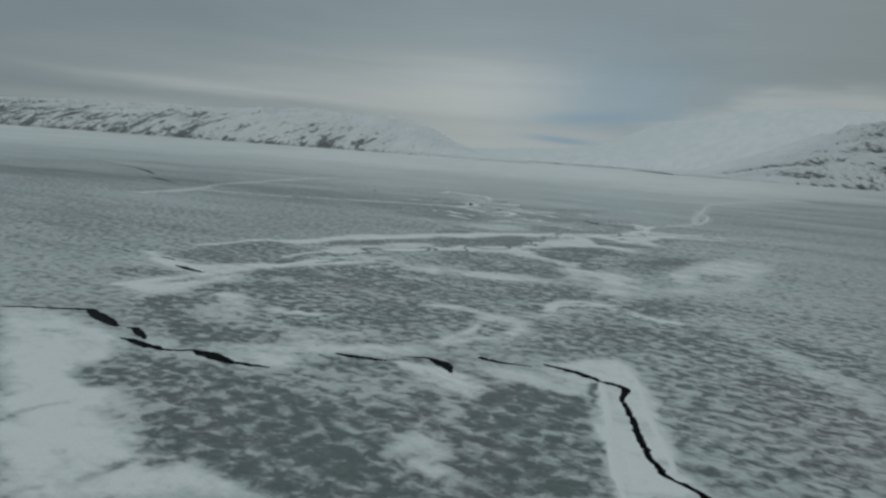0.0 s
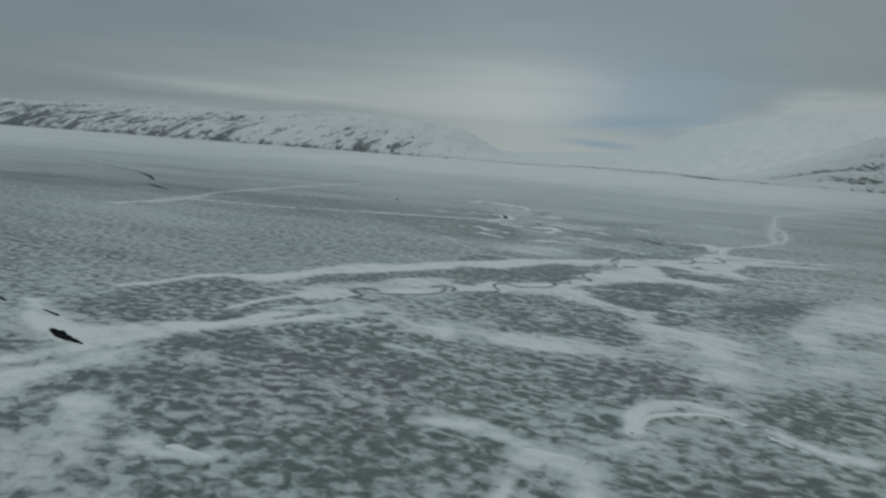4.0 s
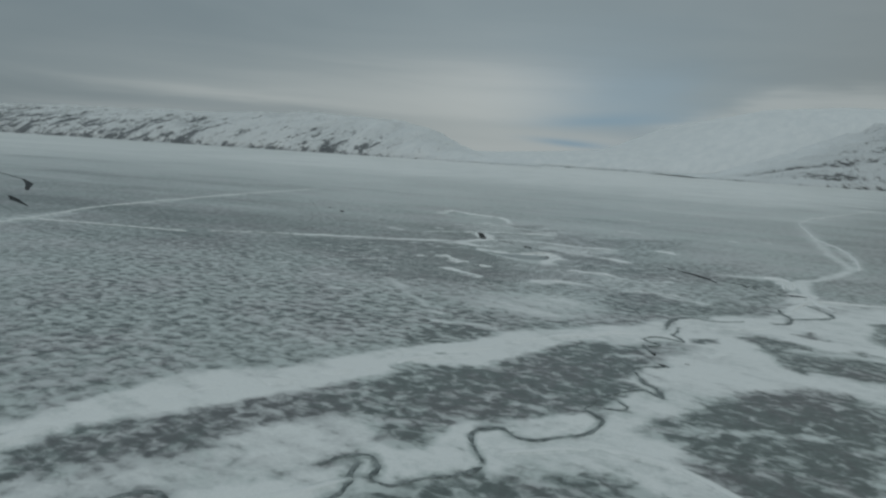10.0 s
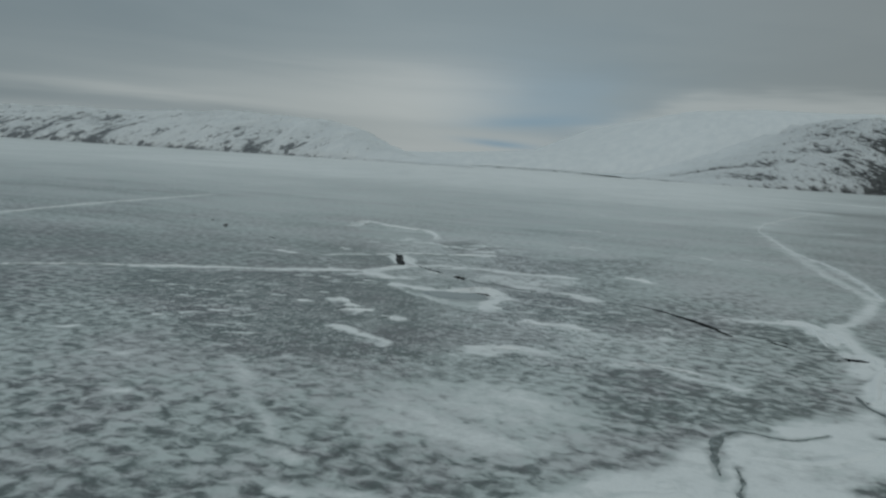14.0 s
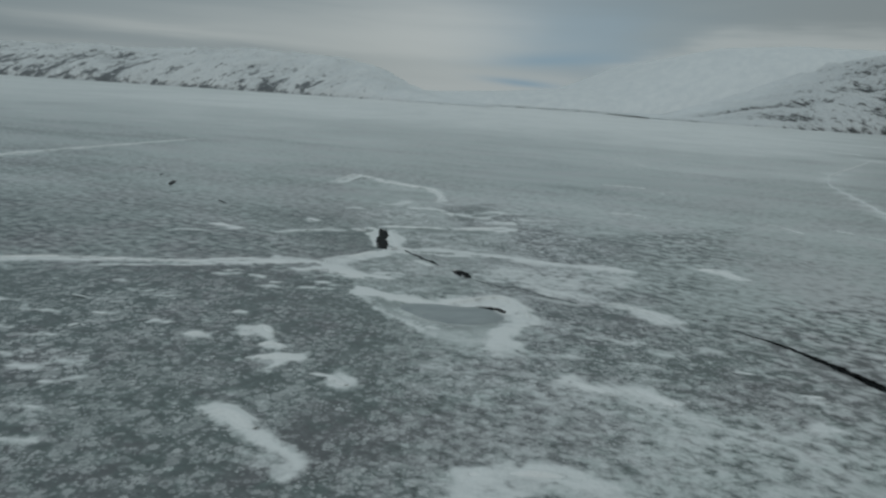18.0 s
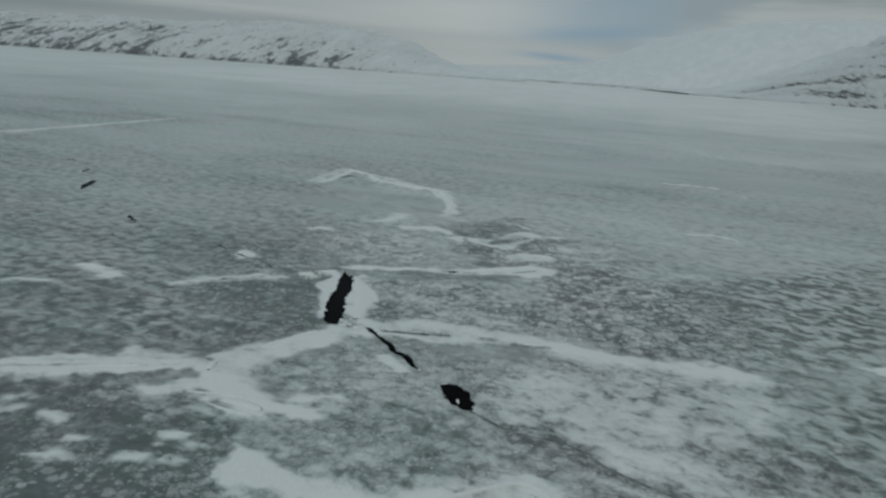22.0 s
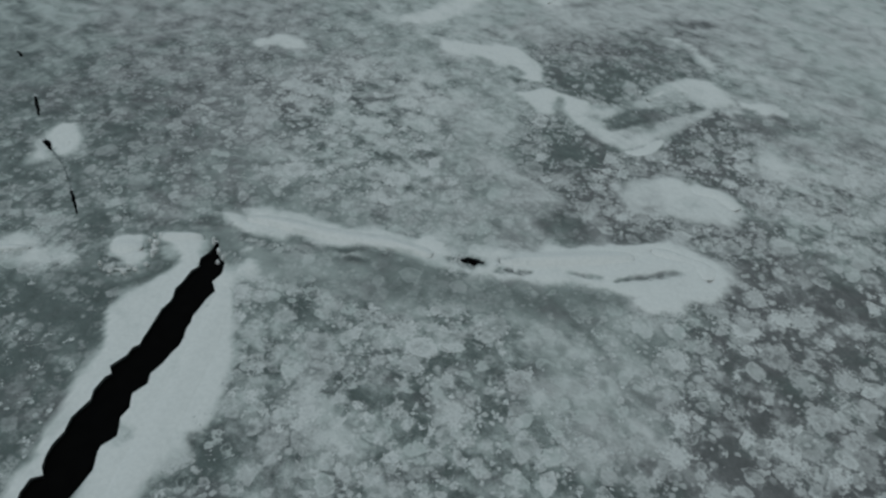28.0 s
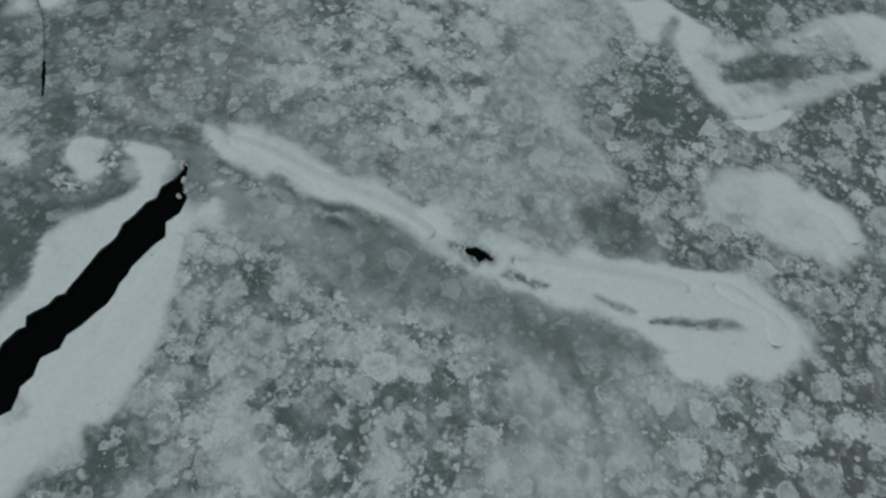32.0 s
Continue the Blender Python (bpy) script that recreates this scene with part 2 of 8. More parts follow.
    fuzz = g.math("ADD", g.math("MULTIPLY", g.math("SUBTRACT", small, 0.5), 0.35), g.math("MULTIPLY", g.math("SUBTRACT", grain, 0.5), 0.8))
    fuzz = g.math("MULTIPLY_ADD", g.math("SUBTRACT", speck, 0.5), 0.6, fuzz)
    loose = g.add("ShaderNodeVectorMath", {0: p, 1: g.add("ShaderNodeVectorMath", {0: drift, "Scale": 0.14}, operation="SCALE")}, operation="ADD")
    fluff = None
    for scale, least, size in ((1.9, 0.36, 0.46), (3.3, 0.45, 0.43), (5.4, 0.54, 0.45), (8.5, 0.66, 0.38)):
        cell = g.add("ShaderNodeTexVoronoi", {"Vector": loose, "Scale": scale, "Randomness": 1.0}, out=None)
        pick = g.add("ShaderNodeSeparateColor", {0: cell.outputs["Color"]}, out=None)
        chosen = g.step(g.math("MULTIPLY_ADD", g.math("SUBTRACT", crowd, 0.5), 2.6, pick.outputs[0]), least, least + 0.12)
        big = g.math("MULTIPLY_ADD", pick.outputs[1], 0.6 * size, 0.6 * size)
        blob = g.step(g.math("SUBTRACT", g.math("ADD", cell.outputs["Distance"], fuzz), big), 0.16 if scale < 8 else 0.10, -0.12 if scale < 8 else -0.08)
        blob = g.math("MULTIPLY", g.math("MULTIPLY", blob, chosen), g.math("MULTIPLY_ADD", pick.outputs[2], 0.6, 0.5 if scale < 5 else 0.25))
        if scale < 2:
            blob = g.math("MULTIPLY", blob, g.step(pads, 0.75, 1.0))
        if scale < 8:
            inner = g.step(g.math("DIVIDE", g.math("MULTIPLY_ADD", fuzz, 0.6, cell.outputs["Distance"]), big), 0.25, 0.95, 0.7, 0.0)
            hole = g.math("MULTIPLY", inner, g.step(pick.outputs[1], 0.15, 0.4))
            blob = g.math("MULTIPLY", blob, g.math("SUBTRACT", 1.0, hole))
        fluff = blob if fluff is None else g.math("MAXIMUM", fluff, blob)
    fluff = g.math("MULTIPLY", fluff, g.math("MULTIPLY", pads, 0.95), clamp=True)
    body = g.mix(fluff, body, (0.72, 0.735, 0.73))
    colour = g.mix(white, body, SNOW)
    colour = g.mix(g.step(grain, 0.3, 0.7, 0.0, 0.10), colour, (0.2, 0.23, 0.23))
    rough = g.math("MULTIPLY_ADD", white, 0.35, 0.36)
    relief = g.math("ADD", g.math("ADD", white, g.math("MULTIPLY", g.math("MAXIMUM", frost, fluff), 0.5)), g.math("MULTIPLY", grain, 0.3))
    finish(g, colour, rough, relief, 0.4, 0.03, spec=g.math("MULTIPLY_ADD", white, -0.3, 0.6))
    return m


def snow_material(name, tint=(0.80, 0.815, 0.815)):
    """Wind-packed snow."""
    m, g = material(name)
    p = g.add("ShaderNodeTexCoord", out=3)
    place = g.add("ShaderNodeNewGeometry", out=0)
    n = g.noise(g.scaled(place, (0.5, 1.0, 1.0), radians(35)), 1.6, 5.0, 0.55, 0.3)
    f = g.noise(place, 26.0, 3.0, 0.6)
    colour = g.mix(g.step(n, 0.3, 0.7), tint, tuple(0.92 * c for c in tint))
    colour = g.mix(g.step(f, 0.45, 0.75, 0.0, 0.12), colour, (0.55, 0.6, 0.6))
    finish(g, colour, 0.75, g.math("ADD", n, g.math("MULTIPLY", f, 0.12)), 0.5, 0.05, spec=0.2)
    return m


def water_material():
    m, g = material("black_water")
    p = g.add("ShaderNodeTexCoord", out=3)
    n = g.noise(p, 5.0, 3.0, 0.5)
    finish(g, g.mix(n, (0.002, 0.002, 0.002), (0.005, 0.005, 0.005)), 0.3, n, 0.05, 0.01, spec=0.008)
    return m


def wall_material():
    m, g = material("cut_ice")
    p = g.add("ShaderNodeTexCoord", out=3)
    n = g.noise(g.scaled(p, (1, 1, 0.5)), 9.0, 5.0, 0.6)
    # near black, much darker than the top of the ice
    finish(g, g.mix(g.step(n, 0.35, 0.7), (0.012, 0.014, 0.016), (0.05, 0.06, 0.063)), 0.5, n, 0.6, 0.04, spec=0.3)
    return m


def seam_material():
    m, g = material("slush_ice")
    p = g.add("ShaderNodeTexCoord", out=3)
    n = g.noise(p, 3.0, 5.0, 0.6, 0.4)
    f = g.noise(p, 20.0, 3.0, 0.6)
    colour = g.mix(g.step(n, 0.36, 0.68), (0.10, 0.118, 0.117), (0.30, 0.335, 0.33))
    finish(g, colour, 0.5, f, 0.3, 0.02, spec=0.35)
    return m


def pond_material():
    m, g = material("smooth_grey_ice")
    p = g.add("ShaderNodeTexCoord", out=3)
    n = g.noise(g.scaled(p, (0.5, 1.4, 1.0), radians(-20)), 1.2, 4.0, 0.5, 0.5)
    f = g.noise(p, 9.0, 4.0, 0.6)
    colour = g.mix(g.step(n, 0.3, 0.7), (0.285, 0.315, 0.32), (0.35, 0.385, 0.385))
    colour = g.mix(g.step(f, 0.6, 0.8, 0.0, 0.2), colour, (0.55, 0.58, 0.58))
    finish(g, colour, 0.4, n, 0.1, 0.02, spec=0.35)
    return m


def hill_material():
    m, g = material("snowy_rock")
    p = g.add("ShaderNodeTexCoord", out=3)
    rock = g.add("ShaderNodeAttribute", out=2, attribute_name="rock")
    lean = g.add("ShaderNodeAttribute", out=2, attribute_name="lean")
    axes = g.add("ShaderNodeSeparateXYZ", {0: p}, out=None)
    slant = g.math("MULTIPLY_ADD", g.math("MULTIPLY", axes.outputs[2], -1.1), lean, axes.outputs[0])
    tilt = g.add("ShaderNodeCombineXYZ", {0: slant, 1: g.math("MULTIPLY", axes.outputs[1], 0.25), 2: g.math("MULTIPLY", axes.outputs[2], 0.9)})
    tilt = g.add("ShaderNodeVectorMath", {0: tilt, "Scale": g.math("MULTIPLY_ADD", lean, -0.6, 1.6)}, operation="SCALE")
    a = g.noise(tilt, 0.065, 8.0, 0.7, 0.4)
    b = g.noise(p, 0.12, 6.0, 0.65)
    mask = g.math("ADD", g.math("MULTIPLY_ADD", g.math("SUBTRACT", a, 0.5), 1.5, rock), g.math("MULTIPLY", g.math("SUBTRACT", b, 0.5), 0.7))
    f = g.step(mask, 0.50, 0.62)
    stone = g.mix(g.step(b, 0.35, 0.65), (0.045, 0.048, 0.05), (0.14, 0.145, 0.145))
    # distance haze over the left and far mountains, mixed into the stone colour
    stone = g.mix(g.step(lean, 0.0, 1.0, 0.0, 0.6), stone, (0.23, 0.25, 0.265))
    white = g.mix(g.step(a, 0.3, 0.7), (0.68, 0.71, 0.72), (0.77, 0.79, 0.79))
    # half-covered scree: thin snow with stones showing
    scree = g.noise(tilt, 0.2, 6.0, 0.7)
    white = g.mix(g.step(g.math("MULTIPLY_ADD", rock, 0.55, scree), 0.70, 0.95, 0.0, 0.5), white, stone)
    finish(g, g.mix(f, white, stone), 0.85, g.math("MULTIPLY", g.math("MULTIPLY_ADD", a, 2.0, b), g.step(rock, 0.05, 0.4, 0.05, 1.0)), 0.8, 3.0, spec=0.2)
    return m




def frost_material():
    m, g = material("frost")
    place = g.add("ShaderNodeNewGeometry", out=None)
    n = g.noise(place.outputs[0], 18.0, 4.0, 0.6)
    tint = g.mix(place.outputs["Random Per Island"], (0.50, 0.53, 0.53), (0.74, 0.755, 0.75))
    colour = g.mix(g.step(n, 0.35, 0.7, 0.0, 0.45), tint, (0.36, 0.40, 0.40))
    finish(g, colour, 0.8, n, 0.5, 0.02, spec=0.15)
    return m


ICE, FROST = ice_material(), frost_material()
DRIFT = snow_material("wind_packed_snow")
WATER, WALL, SEAM, POND, HILL = water_material(), wall_material(), seam_material(), pond_material(), hill_material()

# ---- the plan of the ice: cracks, drifts, powder, bare patches -----------
cracks, drifts, powders, bares, smooths, seams, channels, areas = [], [], [], [], [], [], [], []


def open_crack(points, label):
    """A gap in the ice along points of x, y and width."""
    cracks.append((points, label))


def snow_drift(points, half, height, label):
    drifts.append((points, half, height, label))


def powder(points, half, cover):
    powders.append((points, half, cover))


def bare_ice(points, half, amount):
    bares.append((points, half, amount))


def smooth_ice(points, half, level):
    smooths.append((points, half, level))


def grey_channel(points, half, level):
    channels.append((points, half, level))


def refrozen_seam(points, width, label):
    seams.append((points, width, label))


def patch(level, soft, points, uneven=-1.0):
    """An area of ice with one snow cover, from 0 for bare to 1 for full, inside an outline that fades over soft metres."""
    areas.append((points, level, soft, 0.0, uneven))


def streak(level, half, points, uneven=-1.0):
    """A line of snow, or a bare line, of that half width."""
    areas.append((points, level, (0.6 if half > 0.26 else 0.9) * half, half, uneven))


open_crack([(-16.53, 35.67, 0.1), (-15.96, 35.89, 0.3), (-14.27, 36.17, 0.28), (-12.62, 36.56, 0.4), (-11.74, 35.66, 0.75), (-10.77, 34.85, 0.7), (-9.85, 34.09, 0.3)], "zigzag open crack with black water through snowy lake ice")
open_crack([(-8.83, 32.43, 0.12), (-8.12, 32.2, 0.45), (-7.14, 31.62, 0.5), (-6.05, 31.28, 0.22), (-5.19, 31.64, 0.3), (-4.57, 31.33, 0.75), (-3.76, 30.86, 0.7), (-3.1, 30.51, 0.4), (-2.37, 30.42, 0.3), (-1.46, 30.32, 0.1)], "zigzag open crack with black water through snowy lake ice")
open_crack([(-9.44, 34.02, 0.1), (-8.98, 34.08, 0.4), (-8.31, 33.19, 0.45), (-7.71, 32.52, 0.1)], "short side crack with dark slush beside the zigzag crack")
open_crack([(0.54, 32.96, 0.2), (1.39, 32.8, 0.42), (2.28, 32.66, 0.36), (3.0, 32.72, 0.12)], "narrow open crack with black water between snow edges")
open_crack([(3.51, 33.47, 0.1), (4.68, 33.49, 0.25), (5.3, 32.85, 0.75), (5.74, 31.65, 0.08)], "wedge-shaped open crack with dark water in the ice")
open_crack([(6.71, 34.48, 0.4), (7.23, 34.03, 0.32), (8.1, 33.78, 0.22), (9.13, 33.68, 0.12)], "thin open crack with black water in snowy ice")
open_crack([(9.61, 34.16, 0.2), (10.77, 33.45, 0.4), (11.84, 32.46, 0.36), (12.62, 31.9, 0.34), (12.74, 31.51, 0.34), (12.4, 30.25, 0.18), (12.41, 28.39, 0.25), (12.27, 26.69, 0.26), (12.33, 25.08, 0.24), (12.43, 24.01, 0.26), (12.89, 23.53, 0.24), (13.38, 22.76, 0.26), (14.21, 21.63, 0.2)], "long kinked open crack with black water and snow on both sides")
open_crack([(-22.07, 54.96, 0.06), (-19.44, 53.31, 0.2)], "short thin crack with dark water in pale ice")
open_crack([(-16.78, 52.43, 0.15), (-15.29, 51.56, 0.2)], "short thin crack with dark water in pale ice")
open_crack([(-14.32, 49.56, 0.1), (-13.53, 48.99, 0.55), (-12.74, 48.44, 0.5), (-11.54, 47.87, 0.1)], "short open crack with black water at a snow edge")
snow_drift([(3.66, 32.34), (4.78, 31.9), (5.78, 30.93), (6.94, 30.03)], 0.56, 0.12, "low snow drift beside a wedge-shaped crack")
snow_drift([(12.12, 34.09), (11.71, 29.46), (11.24, 25.32), (11.02, 21.71)], 0.52, 0.1, "smooth snow bank along a kinked open crack")
snow_drift([(12.94, 35.62), (13.44, 32.92), (13.11, 28.68), (13.01, 25.74), (12.86, 23.74)], 0.42, 0.1, "smooth snow bank along a kinked open crack")
snow_drift([(10.67, 45.06), (11.87, 47.11), (14.58, 47.7), (16.1, 45.63), (17.94, 44.33)], 0.49, 0.14, "hooked white snow drift on mottled grey ice")
snow_drift([(24.09, 95.56), (27.77, 100.58), (31.51, 100.36), (35.5, 100.31), (40.55, 100.57)], 0.42, 0.18, "low snow-covered pressure ridge crossing grey lake ice")
powder([(30.02, 98.43), (34.52, 100.06)], 2.0, 0.54)
snow_drift([(23.37, 110.52), (26.69, 111.25), (29.25, 111.06), (29.62, 108.17), (28.89, 104.23), (27.83, 100.03), (27.67, 96.67)], 0.36, 0.2, "low snow-covered pressure ridge crossing grey lake ice")
open_crack([(26.45, 102.31, 0.1), (27.32, 102.19, 0.3), (27.97, 102.03, 0.1)], "short dark crack in a snow ridge")
snow_drift([(40.87, 120.81), (45.46, 131.73), (48.56, 141.99), (50.42, 152.52), (55.64, 168.36), (61.66, 186.3), (69.93, 202.52)], 0.29, 0.25, "long snow-covered ridge line far out on the lake ice")
snow_drift([(69.93, 202.52), (85.57, 225.28), (116.72, 268.66)], 0.34, 0.25, "long snow-covered ridge line far out on the lake ice")
snow_drift([(93.87, 363.18), (112.83, 360.36), (120.17, 325.35), (127.72, 293.19)], 0.76, 0.3, "long snow-covered ridge line far out on the lake ice")
snow_drift([(-44.21, 101.57), (-42.02, 106.77), (-41.44, 114.82), (-43.14, 125.31), (-43.27, 132.26)], 0.42, 0.25, "long snow-covered ridge line far out on the lake ice")
snow_drift([(-43.27, 132.26), (-41.7, 145.97), (-39.6, 164.24), (-33.31, 195.97)], 0.42, 0.25, "long snow-covered ridge line far out on the lake ice")
snow_drift([(-41.44, 114.82), (-33.33, 114.35), (-24.89, 113.82)], 0.21, 0.12, "long snow-covered ridge line far out on the lake ice")
powder([(79.1, 191.03), (88.53, 183.86)], 1.2, 0.63)
powder([(34.27, 142.75), (43.15, 142.31)], 0.8, 0.45)
snow_drift([(15.24, 99.65), (17.4, 98.83), (18.57, 97.3), (19.65, 96.25)], 0.13, 0.14, "narrow tapered snow drift on grey ice")
open_crack([(-115.53, 197.36, 0.2), (-92.64, 178.47, 0.5), (-78.75, 165.76, 0.4), (-70.95, 156.33, 1.1), (-63.47, 145.09, 0.4)], "dark far crack with open water on pale ice")
open_crack([(-59.47, 135.96, 0.3), (-55.13, 131.22, 1.0), (-49.47, 125.52, 0.2)], "dark far crack with open water on pale ice")
open_crack([(19.4, 113.81, 0.06), (20.66, 112.23, 0.3), (21.79, 110.0, 0.4), (22.45, 108.6, 0.4), (22.75, 107.77, 0.08)], "long thin open crack with black water in mottled ice")
open_crack([(20.83, 112.14, 0.1), (21.21, 111.08, 0.2), (21.56, 110.1, 0.22), (21.86, 109.5, 0.35), (22.11, 108.52, 0.34), (22.45, 107.49, 0.3), (22.7, 106.16, 0.2)], "long thin open crack with black water in mottled ice")
open_crack([(18.39, 115.12, 0.05), (18.6, 114.88, 0.14), (18.66, 114.76, 0.05)], "short thin crack with dark water in mottled ice")
snow_drift([(7.95, 100.84), (9.19, 100.99), (10.28, 100.92), (11.04, 100.61), (11.36, 100.21)], 0.35, 0.18, "curved white snow drift on mottled ice")
snow_drift([(26.08, 110.99), (28.43, 110.52), (29.34, 108.84), (27.95, 104.74), (26.16, 101.19)], 0.3, 0.15, "low snow-covered pressure ridge crossing grey lake ice")
snow_drift([(33.72, 146.35), (35.67, 140.78)], 0.11, 0.1, "narrow tapered snow drift on grey ice")
snow_drift([(21.8, 125.25), (22.94, 124.34), (23.75, 123.16)], 0.11, 0.1, "narrow tapered snow drift on grey ice")
snow_drift([(39.27, 143.71), (41.63, 140.19)], 0.11, 0.1, "narrow tapered snow drift on grey ice")
snow_drift([(0.66, 119.31), (2.36, 119.3)], 0.17, 0.08, "small white snow patch on grey ice")
snow_drift([(0.6, 121.16), (1.84, 122.44), (2.93, 123.94), (3.37, 124.93)], 0.28, 0.1, "snow streak leading to an open lead")
snow_drift([(1.48, 118.81), (2.37, 118.46), (3.26, 118.45)], 0.17, 0.08, "small white snow patch on grey ice")
snow_drift([(21.81, 125.24), (22.86, 124.91), (23.83, 123.36)], 0.13, 0.14, "narrow tapered snow drift on grey ice")
snow_drift([(14.8, 116.73), (15.74, 116.1), (16.47, 115.29), (17.01, 113.86)], 0.11, 0.12, "narrow snow drift along a thin crack")
snow_drift([(7.26, 115.46), (8.46, 115.84), (9.69, 116.27), (10.48, 115.24), (10.8, 113.69)], 0.22, 0.24, "curled snow rim of a wind-scoured ice hollow")
snow_drift([(-2.73, 120.22), (-1.4, 120.59), (-0.08, 121.08)], 0.21, 0.12, "low snow-covered pressure ridge crossing grey lake ice")
snow_drift([(0.84, 120.73), (0.84, 121.71), (1.54, 122.37), (2.45, 123.49), (3.47, 124.76)], 0.25, 0.15, "low snow-covered pressure ridge crossing grey lake ice")
powder([(-1.94, 121.43), (-0.35, 121.58)], 0.3, 0.7)
snow_drift([(-3.29, 128.18), (-2.05, 129.05), (-1.26, 129.54), (-0.41, 129.99)], 0.18, 0.1, "low snow-covered pressure ridge crossing grey lake ice")
snow_drift([(-7.82, 129.55), (-6.76, 129.19)], 0.28, 0.1, "small white snow patch on grey ice")
snow_drift([(1.73, 118.98), (2.4, 118.93), (3.02, 118.7)], 0.32, 0.12, "white rounded snow patch on dark ice")
powder([(5.31, 122.19), (6.12, 122.34)], 0.4, 0.43)
powder([(5.75, 128.04), (7.42, 127.93)], 1.4, 0.44)
smooth_ice([(0.84, 128.72), (1.79, 128.15), (1.59, 125.97)], 0.9, 0.1)
smooth_ice([(-2.07, 147.48), (1.41, 147.11), (4.64, 148.33)], 2.2, 0.3)
open_crack([(-16.81, 144.71, 0.1), (-17.28, 146.19, 0.5), (-17.85, 148.18, 0.35)], "short open crack with dark water in mottled ice")
open_crack([(-20.16, 150.76, 0.15), (-20.66, 152.56, 0.35)], "short open crack with dark water in mottled ice")
open_crack([(-24.24, 155.56, 0.2), (-23.5, 155.66, 0.25)], "short open crack with dark water in mottled ice")
open_crack([(-10.73, 138.81, 0.1), (-10.27, 138.24, 0.22), (-9.69, 137.51, 0.1)], "short open crack with dark water in mottled ice")
snow_drift([(-4.42, 154.29), (-4.03, 157.54), (-3.26, 160.78), (-1.53, 159.87), (0.54, 156.55)], 0.25, 0.3, "curled snow rim of a wind-scoured ice hollow")
snow_drift([(0.54, 156.55), (2.77, 155.13), (4.91, 153.38), (5.94, 152.16)], 0.25, 0.3, "curled snow rim of a wind-scoured ice hollow")
snow_drift([(5.94, 152.16), (6.49, 149.03), (6.06, 145.37)], 0.28, 0.16, "curled snow rim of a wind-scoured ice hollow")
snow_drift([(20.91, 168.22), (25.07, 167.41), (29.43, 166.21), (30.89, 161.54)], 0.11, 0.14, "long narrow snow drift on smooth grey ice")
snow_drift([(20.87, 144.89), (22.82, 145.25), (23.94, 144.15)], 0.11, 0.1, "narrow tapered snow drift on grey ice")
snow_drift([(6.08, 183.09), (10.92, 180.92)], 0.13, 0.1, "narrow tapered snow drift on grey ice")
snow_drift([(30.66, 211.77), (41.44, 215.23)], 0.11, 0.1, "narrow tapered snow drift on grey ice")
powder([(2.84, 142.45), (3.76, 144.56)], 0.7, 0.8)
powder([(5.34, 141.4), (7.15, 139.91), (8.54, 139.9)], 0.5, 0.8)
powder([(10.02, 144.21), (11.2, 143.3)], 0.5, 0.43)
open_crack([(2.6, 131.45, 0.06), (2.72, 131.15, 0.16), (2.86, 130.88, 0.44), (2.96, 130.3, 0.58), (3.03, 129.4, 0.62), (3.07, 128.6, 0.64), (3.1, 127.8, 0.68), (3.18, 126.9, 0.68), (3.28, 126.1, 0.66), (3.4, 125.5, 0.6), (3.5, 125.15, 0.3)], "wide straight open lead of black water with ragged ice edges")
open_crack([(4.59, 125.05, 0.05), (4.76, 124.87, 0.16), (4.93, 124.66, 0.22), (5.13, 124.43, 0.13), (5.38, 124.09, 0.18), (5.63, 123.73, 0.27), (5.86, 123.32, 0.2), (6.11, 122.99, 0.22), (6.34, 122.63, 0.24), (6.64, 122.21, 0.14), (6.83, 121.97, 0.04)], "narrow ragged open crack with black water below a snow ridge")
open_crack([(7.58, 121.23, 0.2), (7.75, 120.97, 0.62), (8.01, 120.47, 0.8), (8.21, 119.98, 0.55), (8.3, 119.67, 0.2)], "diamond-shaped hole of black water in mottled ice")
open_crack([(-6.04, 135.83, 0.04), (-5.66, 135.61, 0.08)], "thin broken crack with dark water in frosted ice")
open_crack([(-4.06, 134.26, 0.04), (-3.76, 133.97, 0.09), (-3.35, 133.57, 0.05)], "thin broken crack with dark water in frosted ice")
open_crack([(-2.63, 132.86, 0.08), (-2.39, 132.73, 0.14), (-2.17, 132.6, 0.05)], "thin broken crack with dark water in frosted ice")
open_crack([(-0.9, 131.68, 0.04), (-0.64, 131.43, 0.07), (-0.28, 131.09, 0.03)], "thin broken crack with dark water in frosted ice")
refrozen_seam([(-2.17, 132.6), (-1.64, 132.29), (-1.13, 131.87), (-0.9, 131.68)], 0.03, "thin closed crack line in frosted ice")
grey_channel([(-0.28, 131.09), (0.04, 130.83), (0.36, 130.64), (0.74, 130.29), (0.86, 130.11)], 0.09, 0.16)
grey_channel([(0.86, 130.11), (1.18, 129.87), (1.59, 129.95), (1.84, 130.17), (1.85, 130.43), (1.63, 130.8), (1.44, 130.92), (1.37, 131.25), (1.58, 131.4)], 0.09, 0.16)
grey_channel([(0.91, 130.33), (0.68, 130.74), (0.84, 130.95), (1.29, 131.14)], 0.09, 0.16)
grey_channel([(1.58, 131.4), (2.0, 131.51), (2.34, 131.62), (2.55, 131.39)], 0.09, 0.16)
powder([(2.92, 132.27), (4.19, 132.44), (5.11, 132.54), (5.79, 132.61), (6.7, 132.66)], 0.26, 1.0)
powder([(7.74, 132.98), (8.56, 133.32), (9.5, 133.64), (10.23, 133.94), (11.09, 134.06)], 0.34, 1.0)
snow_drift([(2.8, 132.25), (3.49, 132.36), (4.2, 132.41), (5.11, 132.54), (5.78, 132.64), (6.53, 132.64)], 0.35, 0.16, "long snow ridge with a crack along its foot")
